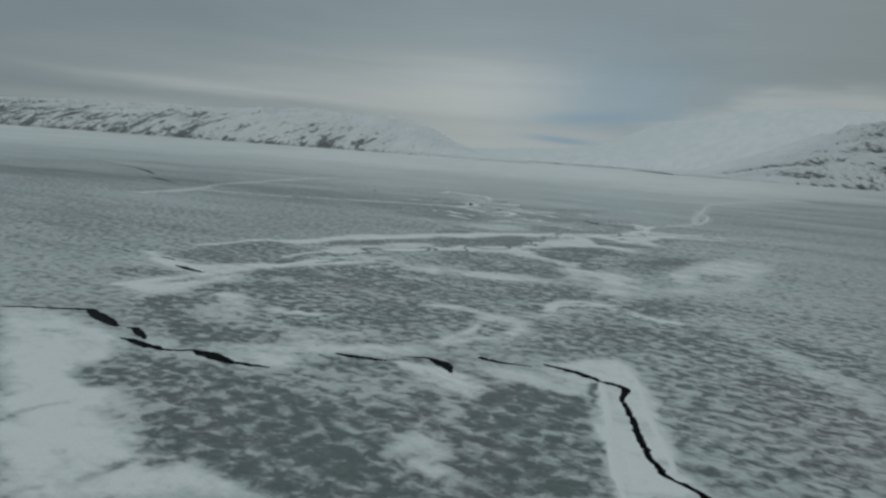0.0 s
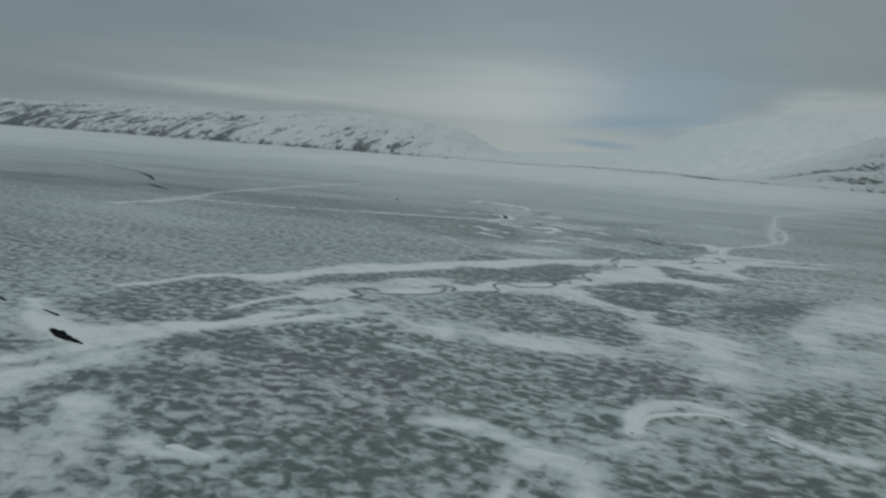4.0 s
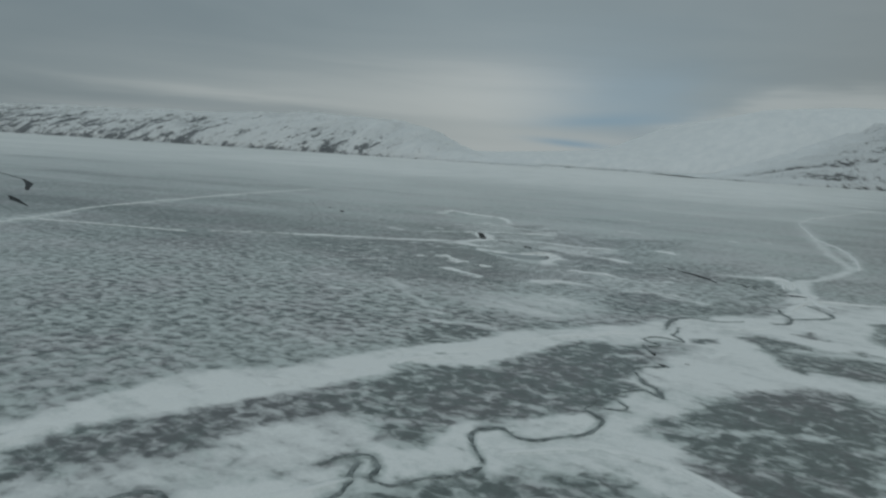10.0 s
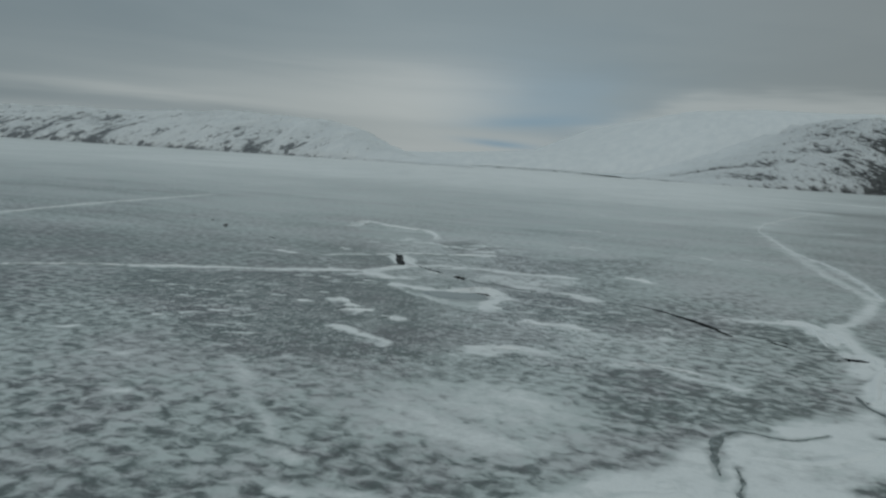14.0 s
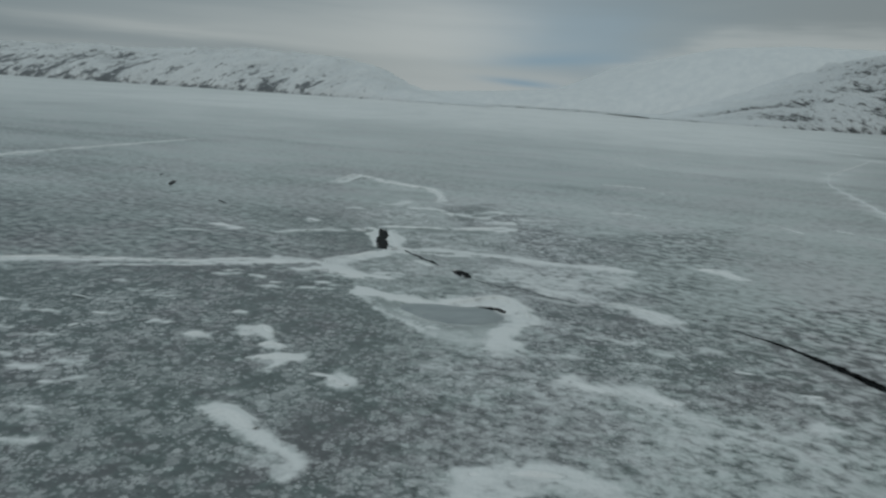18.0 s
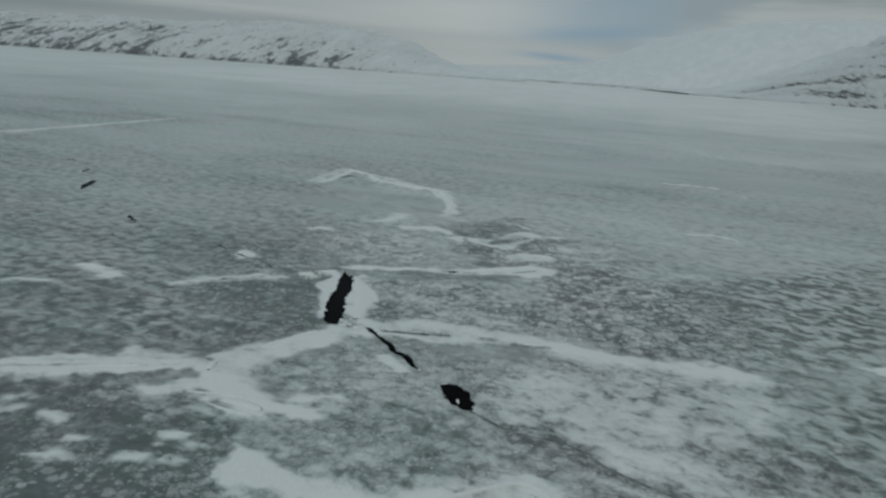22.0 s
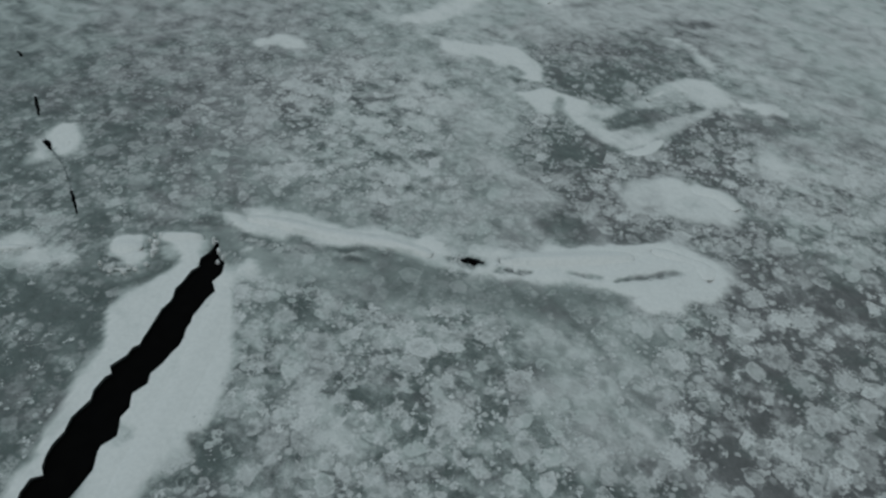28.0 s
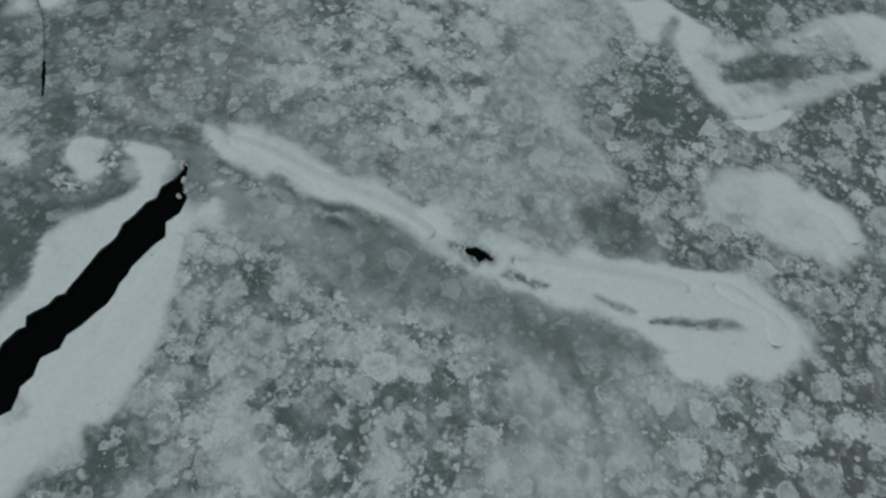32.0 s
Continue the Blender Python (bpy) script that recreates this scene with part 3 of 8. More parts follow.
snow_drift([(7.79, 133.0), (8.15, 133.15), (8.56, 133.32), (9.48, 133.74), (10.21, 134.11)], 0.39, 0.18, "long snow ridge with a crack along its foot")
snow_drift([(10.53, 134.46), (11.46, 134.49), (11.69, 134.01)], 0.35, 0.08, "hooked end of a long snow ridge")
grey_channel([(3.91, 132.03), (4.42, 131.97), (5.2, 132.33), (5.94, 132.23), (6.62, 132.24), (7.24, 132.4)], 0.09, 0.16)
grey_channel([(7.81, 132.74), (8.43, 132.9)], 0.06, 0.2)
grey_channel([(9.14, 133.2), (9.76, 133.38)], 0.06, 0.2)
grey_channel([(10.03, 133.42), (10.49, 133.61), (11.15, 133.92)], 0.06, 0.2)
smooth_ice([(3.62, 131.46), (4.56, 131.69), (5.35, 131.98), (6.48, 131.99), (7.12, 132.09)], 0.36, 0.34)
smooth_ice([(7.34, 132.06), (8.34, 132.38), (9.44, 132.74), (10.15, 132.95)], 0.3, 0.34)
smooth_ice([(8.54, 134.47), (9.2, 134.68)], 0.3, 0.14)
smooth_ice([(-0.03, 128.86), (0.65, 129.44), (1.36, 129.43)], 0.5, 0.1)
smooth_ice([(1.37, 126.94), (1.36, 128.09), (1.27, 128.83)], 0.8, 0.08)
powder([(3.39, 130.56), (3.58, 129.97), (3.76, 129.17), (3.98, 128.29), (4.1, 127.48), (4.2, 126.75), (4.21, 126.31)], 0.5, 1.0)
snow_drift([(3.42, 130.42), (3.66, 129.66), (3.83, 128.82), (4.02, 127.86), (4.15, 126.82), (4.18, 125.81)], 0.42, 0.05, "smooth snow bank along a wide open lead")
powder([(2.45, 130.57), (2.38, 130.0), (2.46, 129.17), (2.65, 128.35), (2.81, 127.5), (2.73, 126.66), (2.61, 126.06)], 0.26, 0.95)
powder([(4.9, 128.65), (5.0, 127.53), (5.12, 126.65)], 0.4, 0.29)
powder([(0.95, 130.55), (1.44, 130.72)], 0.22, 1.0)
powder([(1.68, 131.08), (2.31, 131.43)], 0.16, 1.0)
powder([(2.11, 131.17), (2.27, 130.57)], 0.3, 1.0)
snow_drift([(0.89, 130.56), (1.26, 130.71), (1.46, 130.73)], 0.35, 0.12, "pale snow-covered ice block beside an open lead")
snow_drift([(1.58, 131.12), (2.0, 131.33), (2.33, 131.44)], 0.24, 0.1, "pale snow-covered ice block beside an open lead")
snow_drift([(1.18, 130.02), (1.63, 130.21)], 0.06, 0.06, "pale snow-covered ice block beside an open lead")
snow_drift([(-2, 132.85), (-2.21, 133.19), (-2.35, 133.49)], 0.26, 0.08, "small round snow patch beside a thin crack")
powder([(13.08, 138.55), (14.57, 138.49)], 1.0, 0.7)
powder([(2.21, 137.74), (3.16, 136.98)], 0.8, 0.36)
powder([(-0.45, 139.04), (0.46, 139.29)], 0.4, 0.8)
powder([(5.87, 129.88), (6.48, 129.87)], 0.7, 0.32)
powder([(5.05, 127.74), (5.9, 127.87), (6.78, 127.92)], 1.0, 0.36)
open_crack([(8.54, 115.01, 0.06), (9.04, 114.99, 0.1), (9.54, 114.86, 0.15), (9.83, 114.47, 0.06)], "dark undercut gap beneath a curled snow rim")
open_crack([(-2.79, 157.06, 0.08), (-2.26, 158.11, 0.35), (-1.49, 157.67, 0.08)], "dark undercut gap beneath a curled snow rim")
open_crack([(7.07, 132.73, 0.05), (7.15, 132.76, 0.14), (7.32, 132.8, 0.2), (7.43, 132.81, 0.08), (7.52, 132.82, 0.05)], "small dark breathing hole in a snow ridge")
powder([(2.92, 135.01), (4.38, 136.17), (5.03, 137.55)], 0.9, 0.4)
powder([(0.6, 135.52), (2.23, 134.7)], 0.8, 0.32)
powder([(5.41, 129.96), (6.82, 130.01), (8.04, 130.49)], 0.7, 0.36)
powder([(7.37, 128.63), (9.05, 128.88)], 0.9, 0.32)
powder([(4.48, 130.13), (5.36, 130.07)], 0.5, 0.43)
powder([(12.57, 138.32), (14.41, 136.53)], 1.4, 0.36)
powder([(11.28, 131.77), (12.67, 132.59)], 1.2, 0.22)
smooth_ice([(0.5, 130.49), (0.9, 129.85), (1.58, 129.74), (2.26, 130.25)], 0.22, 0.12)
smooth_ice([(1.37, 131.12), (1.81, 130.54)], 0.12, 0.1)
smooth_ice([(2.61, 131.73), (2.82, 131.3)], 0.2, 0.25)
smooth_ice([(9.23, 139.49), (10.35, 139.71), (9.16, 138.06)], 0.2, 0.25)
smooth_ice([(15.75, 170.34), (30.48, 177.74), (37.16, 173.85)], 6, 0.42)
powder([(5.17, 128.16), (7.41, 128.16), (8.69, 128.95)], 1.5, 0.4)
powder([(10.22, 152.3), (16.03, 143.61), (21.01, 140.7)], 5, 0.3)
powder([(8.88, 129.0), (11.6, 129.61), (15.14, 128.43)], 2, 0.32)
smooth_ice([(122.82, 273.47), (135.47, 273.72), (152.82, 272.87)], 9, 0.12)
powder([(4.77, 130.35), (5.68, 130.64), (5.54, 129.71)], 0.6, 0.45)
powder([(6.66, 130.33), (7.76, 130.34)], 0.6, 0.36)
powder([(2.79, 136.9), (3.78, 136.85)], 0.9, 0.45)
smooth_ice([(1.53, 122.07), (3.45, 122.73)], 0.5, 0.2)
powder([(4.11, 123.93), (4.87, 123.7)], 0.3, 0.36)
smooth_ice([(0.3, 128.06), (1.83, 127.4)], 0.8, 0.12)
powder([(5.5, 129.26), (7.7, 128.44), (7.3, 127.02)], 0.9, 0.43)
smooth_ice([(6.53, 124.22), (8.57, 124.1)], 0.35, 0.2)
refrozen_seam([(5.23, 124.77), (6.16, 124.86), (7.22, 124.92), (7.58, 124.9)], 0.05, "thin closed crack line in a snow ridge")
snow_drift([(0.07, 109.93), (0.43, 110.48), (1.02, 109.74)], 0.36, 0.14, "rounded soft snow mound on mottled dark ice")
snow_drift([(0.72, 108.56), (1.26, 108.7), (1.78, 108.39)], 0.28, 0.12, "rounded soft snow mound on mottled dark ice")
snow_drift([(0.63, 107.23), (1.5, 107.46), (2.52, 107.49)], 0.28, 0.12, "rounded soft snow mound on mottled dark ice")
snow_drift([(2.93, 106.26), (3.65, 106.06), (4.27, 105.55)], 0.4, 0.16, "rounded soft snow mound on mottled dark ice")
snow_drift([(0.66, 102.98), (1.33, 103.3), (2.35, 102.46)], 0.52, 0.2, "rounded soft snow mound on mottled dark ice")
snow_drift([(-2.07, 109.15), (-1.32, 109.2)], 0.2, 0.1, "rounded soft snow mound on mottled dark ice")
snow_drift([(-6.25, 110.74), (-5.62, 110.77)], 0.24, 0.1, "rounded soft snow mound on mottled dark ice")
snow_drift([(-6.31, 109.14), (-6.04, 109.52)], 0.24, 0.1, "rounded soft snow mound on mottled dark ice")
snow_drift([(-8.11, 112.78), (-7.25, 112.53)], 0.2, 0.1, "rounded soft snow mound on mottled dark ice")
snow_drift([(11.24, 107.1), (12.06, 106.6), (12.71, 106.19)], 0.32, 0.1, "rounded soft snow mound on mottled dark ice")
snow_drift([(13.5, 106.67), (14.01, 106.15), (14.4, 105.6)], 0.36, 0.12, "rounded soft snow mound on mottled dark ice")
snow_drift([(17.4, 108.88), (18.3, 108.67)], 0.24, 0.1, "rounded soft snow mound on mottled dark ice")
snow_drift([(18.87, 107.02), (19.78, 107.0)], 0.32, 0.1, "rounded soft snow mound on mottled dark ice")
bare_ice([(54.05, 146.97), (57.02, 135.98)], 9, 0.5)
bare_ice([(32.73, 107.01), (38.26, 107.46)], 5, 0.5)
bare_ice([(-30.94, 117.94), (-21.65, 118.29)], 10, 0.3)
bare_ice([(126.95, 264.57), (134.77, 264.56)], 10, 0.8)
smooth_ice([(1.26, 128.83), (2.21, 128.47), (2.42, 127.79)], 0.5, 0.12)
grey_channel([(2.38, 132.0), (2.8, 131.46), (3.19, 131.08)], 0.16, 0.22)
grey_channel([(2.67, 131.85), (3.19, 131.8), (3.77, 131.83)], 0.1, 0.25)
grey_channel([(1.37, 131.12), (1.59, 130.78), (1.81, 130.63)], 0.1, 0.2)
powder([(9.76, 135.86), (10.38, 136.3)], 0.38, 0.95)
powder([(11.1, 136.8), (11.89, 136.95), (12.24, 136.26)], 0.38, 0.95)
powder([(10.67, 135.93), (11.22, 135.67)], 0.3, 0.8)
snow_drift([(9.68, 135.78), (10.11, 136.14), (10.58, 136.34)], 0.45, 0.06, "soft wind-blown snow patch on frosted grey ice")
snow_drift([(11.01, 136.72), (11.69, 136.95), (12.16, 136.5)], 0.45, 0.06, "soft wind-blown snow patch on frosted grey ice")
grey_channel([(9.83, 135.23), (10.35, 135.17), (10.65, 135.14)], 0.2, 0.2)
powder([(6.77, 138.81), (7.39, 138.86)], 0.32, 1.0)
powder([(8.12, 139.54), (8.51, 139.01)], 0.24, 1.0)
snow_drift([(6.63, 138.84), (7.08, 138.84), (7.47, 138.8)], 0.38, 0.07, "soft wind-blown snow patch on frosted grey ice")
grey_channel([(7.58, 139.43), (7.76, 138.76), (8.15, 138.26)], 0.12, 0.25)
powder([(8.2, 138.5), (8.79, 137.91), (9.48, 137.72)], 0.13, 1.0)
powder([(9.48, 137.72), (9.89, 137.87), (10.47, 138.88)], 0.3, 1.0)
powder([(10.47, 138.88), (11.18, 140.01), (11.81, 140.92)], 0.24, 0.85)
powder([(9.65, 140.15), (10.23, 141.26), (11.16, 141.65), (11.75, 141.1)], 0.26, 0.95)
snow_drift([(9.36, 137.74), (9.89, 137.89), (10.38, 138.73)], 0.38, 0.06, "soft wind-blown snow patch on frosted grey ice")
snow_drift([(9.77, 140.44), (10.3, 141.23), (11.16, 141.61), (11.72, 141.13)], 0.3, 0.06, "soft wind-blown snow patch on frosted grey ice")
grey_channel([(9.02, 138.56), (9.65, 139.39), (10.47, 140.0), (11.13, 140.68)], 0.16, 0.15)
powder([(5.09, 141.17), (5.96, 141.17), (6.9, 140.57)], 0.36, 1.0)
snow_drift([(5.15, 141.21), (5.97, 141.13), (6.85, 140.62)], 0.38, 0.07, "soft wind-blown snow patch on frosted grey ice")
powder([(9.94, 144.92), (10.88, 144.33), (11.24, 142.94)], 0.34, 0.8)
powder([(12.19, 141.16), (12.99, 141.32)], 0.25, 0.8)
grey_channel([(6.05, 140.55), (6.39, 140.38)], 0.12, 0.25)
powder([(10.52, 134.52), (11.36, 134.55), (11.75, 134.04), (11.34, 133.36), (10.73, 133.13)], 0.34, 1.0)
smooth_ice([(8.84, 134.51), (9.32, 134.58)], 0.3, 0.12)
bare_ice([(12.28, 140.37), (13.03, 140.62)], 0.4, 0.7)
powder([(4.65, 130.93), (5.38, 131.1), (6.24, 131.18)], 0.4, 0.36)
smooth_ice([(3.87, 130.94), (4.52, 131.22), (5.32, 131.31), (5.99, 131.26)], 0.3, 0.3)
powder([(24.2, 96.33), (27.05, 96.36)], 0.8, 0.85)
powder([(31.0, 110.4), (28.82, 104.24), (26.09, 99.83)], 0.6, 0.81)
open_crack([(12.65, 82.97, 0.05), (12.72, 82.53, 0.2), (12.78, 82.11, 0.06)], "short dark gap in a winding refrozen seam")
open_crack([(12.64, 80.88, 0.06), (12.79, 80.52, 0.3), (12.95, 80.23, 0.08)], "short dark gap in a winding refrozen seam")
open_crack([(26.88, 102.68, 0.1), (27.41, 102.36, 0.5), (28.07, 102.19, 0.1)], "dark pool of open water in a snow ridge")
open_crack([(23.66, 106.73, 0.04), (24.16, 106.47, 0.12), (24.63, 106.07, 0.1), (25.18, 105.45, 0.22), (25.52, 104.66, 0.06)], "short thin crack with dark water in pale ice")
open_crack([(1.96, 67.12, 0.05), (2.01, 67.37, 0.16), (2.06, 67.62, 0.05)], "short dark gap in a winding refrozen seam")
open_crack([(24.45, 105.67, 0.06), (24.72, 104.88, 0.25), (25.21, 103.81, 0.08)], "short thin crack with dark water in mottled ice")
grey_channel([(7.07, 132.72), (7.46, 132.84)], 0.15, 0.3)
grey_channel([(8.64, 124.97), (9.12, 125.02)], 0.12, 0.3)
grey_channel([(9.55, 124.66), (10.26, 124.6), (10.87, 124.58)], 0.1, 0.28)
grey_channel([(5.19, 124.82), (6.46, 124.93), (7.53, 124.92)], 0.08, 0.25)
powder([(5.01, 125.15), (6.63, 125.25), (8.26, 125.28), (9.88, 125.3), (11.12, 124.83)], 0.42, 1.0)
powder([(11.12, 124.83), (12.28, 124.32), (13.79, 124.28), (15.23, 124.11), (16.99, 123.38)], 0.38, 0.97)
powder([(0.88, 120.66), (0.92, 121.53), (1.59, 122.26), (2.47, 123.43), (3.49, 124.69)], 0.27, 0.8)
powder([(-2.73, 120.22), (-1.4, 120.59), (-0.05, 121.03)], 0.24, 0.92)
powder([(-7.27, 129.19), (-6.09, 128.45)], 0.4, 0.9)
powder([(5.55, 122.38), (6.08, 121.78)], 0.3, 0.8)
powder([(3.43, 130.17), (3.83, 128.53), (4.11, 127.14), (4.35, 125.94)], 0.42, 1.0)
powder([(4.84, 132.33), (5.98, 132.33), (10.35, 134.15), (11.74, 134.15)], 0.3, 0.9)
grey_channel([(5.19, 124.82), (6.46, 124.93), (7.53, 124.92)], 0.08, 0.25)
powder([(5.0, 128.76), (6.47, 127.57), (7.93, 126.97)], 0.8, 0.5)
powder([(4.74, 127.53), (8.43, 127.8), (12.44, 125.68), (15.44, 123.67)], 1.1, 0.6)
powder([(3.23, 135.47), (10.34, 140.16)], 1.8, 0.5)
powder([(15.23, 135.05), (21.75, 134.36)], 2.2, 0.48)
powder([(1.82, 129.15), (2.21, 128.47), (2.55, 127.86), (2.81, 127.26)], 0.3, 0.65)
powder([(1.9, 130.04), (1.96, 129.46), (2.23, 128.92)], 0.3, 0.7)
powder([(0.62, 121.41), (2.01, 119.48)], 0.3, 0.8)
powder([(3.55, 128.71), (3.66, 127.64), (3.69, 126.94)], 0.22, 1.0)
powder([(3.93, 127.11), (4.45, 126.16), (4.88, 125.57), (5.91, 125.34)], 0.34, 1.0)
powder([(5.87, 125.51), (7.17, 125.75), (8.4, 125.87)], 0.34, 0.97)
powder([(5.4, 129.38), (6.94, 128.62), (7.86, 127.6)], 0.9, 0.5)

# areas of snow, bare ice and a ridge's painted shade on the near lake, the later ones over the earlier
patch(0.22, 1.2, [(12.87, 39.58), (17.95, 43.79), (24.8, 43.64), (27.46, 40.12), (18.81, 23.92), (13.21, 22.73), (13.23, 26.69), (13.8, 34.19)])
patch(0.97, 0.5, [(-16.46, 35.39), (-14.42, 36.2), (-10.94, 33.98), (-8.24, 31.5), (-7.76, 29.58), (-7.98, 28.06), (-7.02, 26.83), (-5.19, 26.51), (-4.05, 25.53), (-3.05, 23.17), (-2.02, 21.54), (-1.01, 21.7), (0.34, 21.12), (2.24, 20.4), (-4.4, 18.99)])
patch(0.1, 0.5, [(-7.9, 28.29), (-7.75, 29.98), (-6.52, 30.77), (-4.6, 30.18), (-2.44, 29.36), (-0.82, 28.48), (0.27, 30.91), (0.97, 31.91), (3.08, 32.16), (4.09, 29.88), (5.01, 29.48), (6.53, 29.15), (8.04, 31.01), (10.28, 30.96), (11.25, 30.25), (11.21, 28.19), (11.05, 25.28), (10.68, 22.19), (2.38, 20.43), (0.37, 21.05), (-0.98, 21.64), (-2.01, 21.62), (-2.83, 22.8), (-3.83, 25.33), (-5.1, 26.53), (-7, 26.96)])
patch(0.3, 0.6, [(-1.02, 30.52), (1.05, 31.54), (3.14, 31.78), (4.59, 29.37), (4, 27.41), (1.85, 27.98), (0.14, 28.12)])
patch(0.8, 0.5, [(4.55, 25.5), (5.12, 26.22), (5.99, 24.72), (6.53, 22.7), (5.88, 21.81), (5.04, 22.36), (4.52, 23.74)])
patch(0.55, 0.5, [(5.43, 29.6), (6.57, 28.09), (6.46, 25.97), (5.65, 26.76)])
streak(0.4, 0.13, [(-7.55, 23.27), (-7.2, 24.33), (-6.54, 24.92)])
streak(0.45, 0.2, [(-12.35, 32.64), (-11.45, 32.66)])
streak(0.6, 0.15, [(-3.12, 20.38), (-2.7, 20.97), (-2.54, 21.71)])
streak(0.5, 0.12, [(-4.15, 19.45), (-3.81, 19.7)])
patch(0.66, 0.5, [(-5.8, 24.8), (-5.32, 26.01), (-3.93, 25.3), (-3.13, 23.15), (-4.19, 23.32), (-5.04, 23.55)])
patch(0.92, 0.45, [(-8.34, 32.38), (-6.08, 32.96), (-4.44, 34.71), (-2.94, 38.71), (0.82, 37.66), (4.07, 39.43), (5.06, 38.02), (6.46, 38.51), (9.13, 40.63), (9.25, 38.14), (6.28, 35.82), (5.05, 34.48), (2.93, 33.19), (0.65, 33.34), (-0.58, 31.43), (-0.91, 30.18), (-3.22, 30.22), (-5.83, 30.83)])
patch(0.95, 0.25, [(3.28, 32.46), (5.19, 32.72), (6.21, 31.56), (6.95, 29.26), (5.86, 29.59), (4.46, 30.54)])
patch(0.95, 0.3, [(6.75, 33.03), (8.81, 33.1), (11.44, 31.29), (11.29, 30.2), (9.36, 30.57), (7.59, 31.74)])
patch(0.95, 0.35, [(9.6, 34.15), (11.72, 35.24), (13.53, 35.36), (13.81, 31.95), (13.32, 27.68), (12.95, 24.13), (13.21, 22.73), (10.74, 22.21), (10.96, 25.26), (11.21, 28.47), (11.3, 30.58)])
streak(0.15, 0.13, [(11.54, 32.01), (11.28, 29.22)])
streak(0.62, 1, [(20.55, 46.11), (21.72, 42.01), (22.54, 37.66), (22.97, 33.8), (23.24, 32.2)])
streak(0.5, 0.6, [(18, 46.63), (20.55, 46.11), (21.97, 42.68)])
patch(0.28, 1, [(-17.1, 46.25), (-8.43, 45.62), (-0.68, 58.18), (9.36, 55.23), (17.35, 51.69), (22.82, 48.58), (17.77, 37.92), (-5.31, 31.75)])
patch(0.5, 0.8, [(-22.73, 53.18), (-18.19, 54.69), (-13.71, 51.86), (-11.91, 47.36), (-13.14, 44.69), (-14.57, 43.14)])
patch(0.9, 0.35, [(-19.23, 54.13), (-17.79, 54.34), (-13.98, 50.98), (-12.54, 50.94), (-10.82, 52.49), (-8.82, 54.56), (-9.38, 50.2), (-11, 47.75), (-13.17, 48), (-15.42, 49.58)])
patch(0.16, 0.4, [(-17.43, 53.8), (-17.14, 55.25), (-15.25, 58.31), (-13.61, 62.99), (-12.12, 63.36), (-8.75, 60.81), (-7.67, 59.91), (-8.71, 55.96), (-9.35, 53.5), (-10.9, 52), (-13.46, 51.98), (-15.62, 52.83)])
patch(0.3, 0.4, [(-9.41, 53.63), (-7.43, 59.22), (-5.02, 61.11), (-5.7, 58.38), (-6.73, 55.24), (-7.47, 52.88)])
streak(0.9, 0.55, [(-14.23, 42.73), (-13.14, 44.69), (-11.79, 46.73), (-10.38, 49.24), (-8.53, 51.67), (-6.53, 54.69), (-4.17, 59.35), (-2.95, 61.99)])
patch(0.2, 0.5, [(-17.67, 46.96), (-16.81, 48.12), (-14.59, 48.36), (-12.94, 46.35), (-13.84, 44.9), (-15.64, 44.46)])
patch(0.85, 0.5, [(-14.57, 43.14), (-12, 44.18), (-11.05, 45.55), (-10.63, 47.11), (-9.38, 48.46), (-8.88, 46.45), (-10.27, 44.3), (-10.7, 41.28), (-11.62, 39.52)])
patch(0.12, 0.5, [(-10.81, 38.51), (-11.23, 39.86), (-10.62, 40.86), (-9.36, 41.03), (-9.76, 43.09), (-9.32, 44.87), (-8.18, 45.14), (-7.4, 44.16), (-8.03, 43.07), (-8.74, 41.86), (-8.76, 40.13), (-9.08, 38.74), (-9.37, 36.75)])
patch(0.66, 0.6, [(-7.9, 37.12), (-8, 40.67), (-7.16, 43.24), (-6.2, 42.79), (-5.55, 39.1), (-4.85, 37.19), (-5.32, 36.11), (-6.68, 35.69)])
patch(0.9, 0.4, [(-8.85, 42.6), (-6.95, 43.32), (-6.71, 41.56), (-8.06, 41.51)])
patch(0.1, 0.5, [(-9.31, 36.67), (-8.86, 37.88), (-6.94, 36.06), (-5.83, 35.51), (-4.49, 35.08), (-3.98, 35.99), (-2.71, 35.94), (-2.47, 35.2), (-1.62, 34.13), (-2.84, 33.72), (-4.75, 33.46), (-5.74, 32.28)])
patch(0.2, 0.8, [(-8.21, 46.72), (-5.89, 51.24), (-3.4, 55.24), (0.01, 58.17), (3.1, 55.23), (4.9, 52.13), (5.98, 42.95), (4.76, 40.21), (3.07, 38.68), (0.78, 37.51), (-1.19, 37.37), (-2.49, 36.97), (-2.88, 39.07), (-1.35, 39.24), (-3.11, 40.53), (-4.85, 40.57), (-6.87, 42.7)])
patch(0.08, 0.7, [(-0.63, 42.03), (3.6, 42.81), (2.98, 39.14), (0.75, 38.85)])
patch(0.95, 0.3, [(-4.89, 39.8), (-4.16, 40.49), (-3.24, 39.87), (-1.57, 39.84), (-1.52, 39.18), (-2.88, 39.07), (-4.15, 38.77)])
patch(0.75, 0.5, [(-4.35, 36.31), (-3.66, 37.08), (-2.62, 36.48), (-1.79, 35.48), (-0.61, 34.01), (-1.58, 33.74), (-2.47, 35.2), (-3.52, 36.12)])
patch(0.66, 0.6, [(-2.11, 36.55), (0.9, 37.1), (1.78, 36.52), (0.15, 35.27), (-0.18, 34.47), (-0.72, 34.25)])
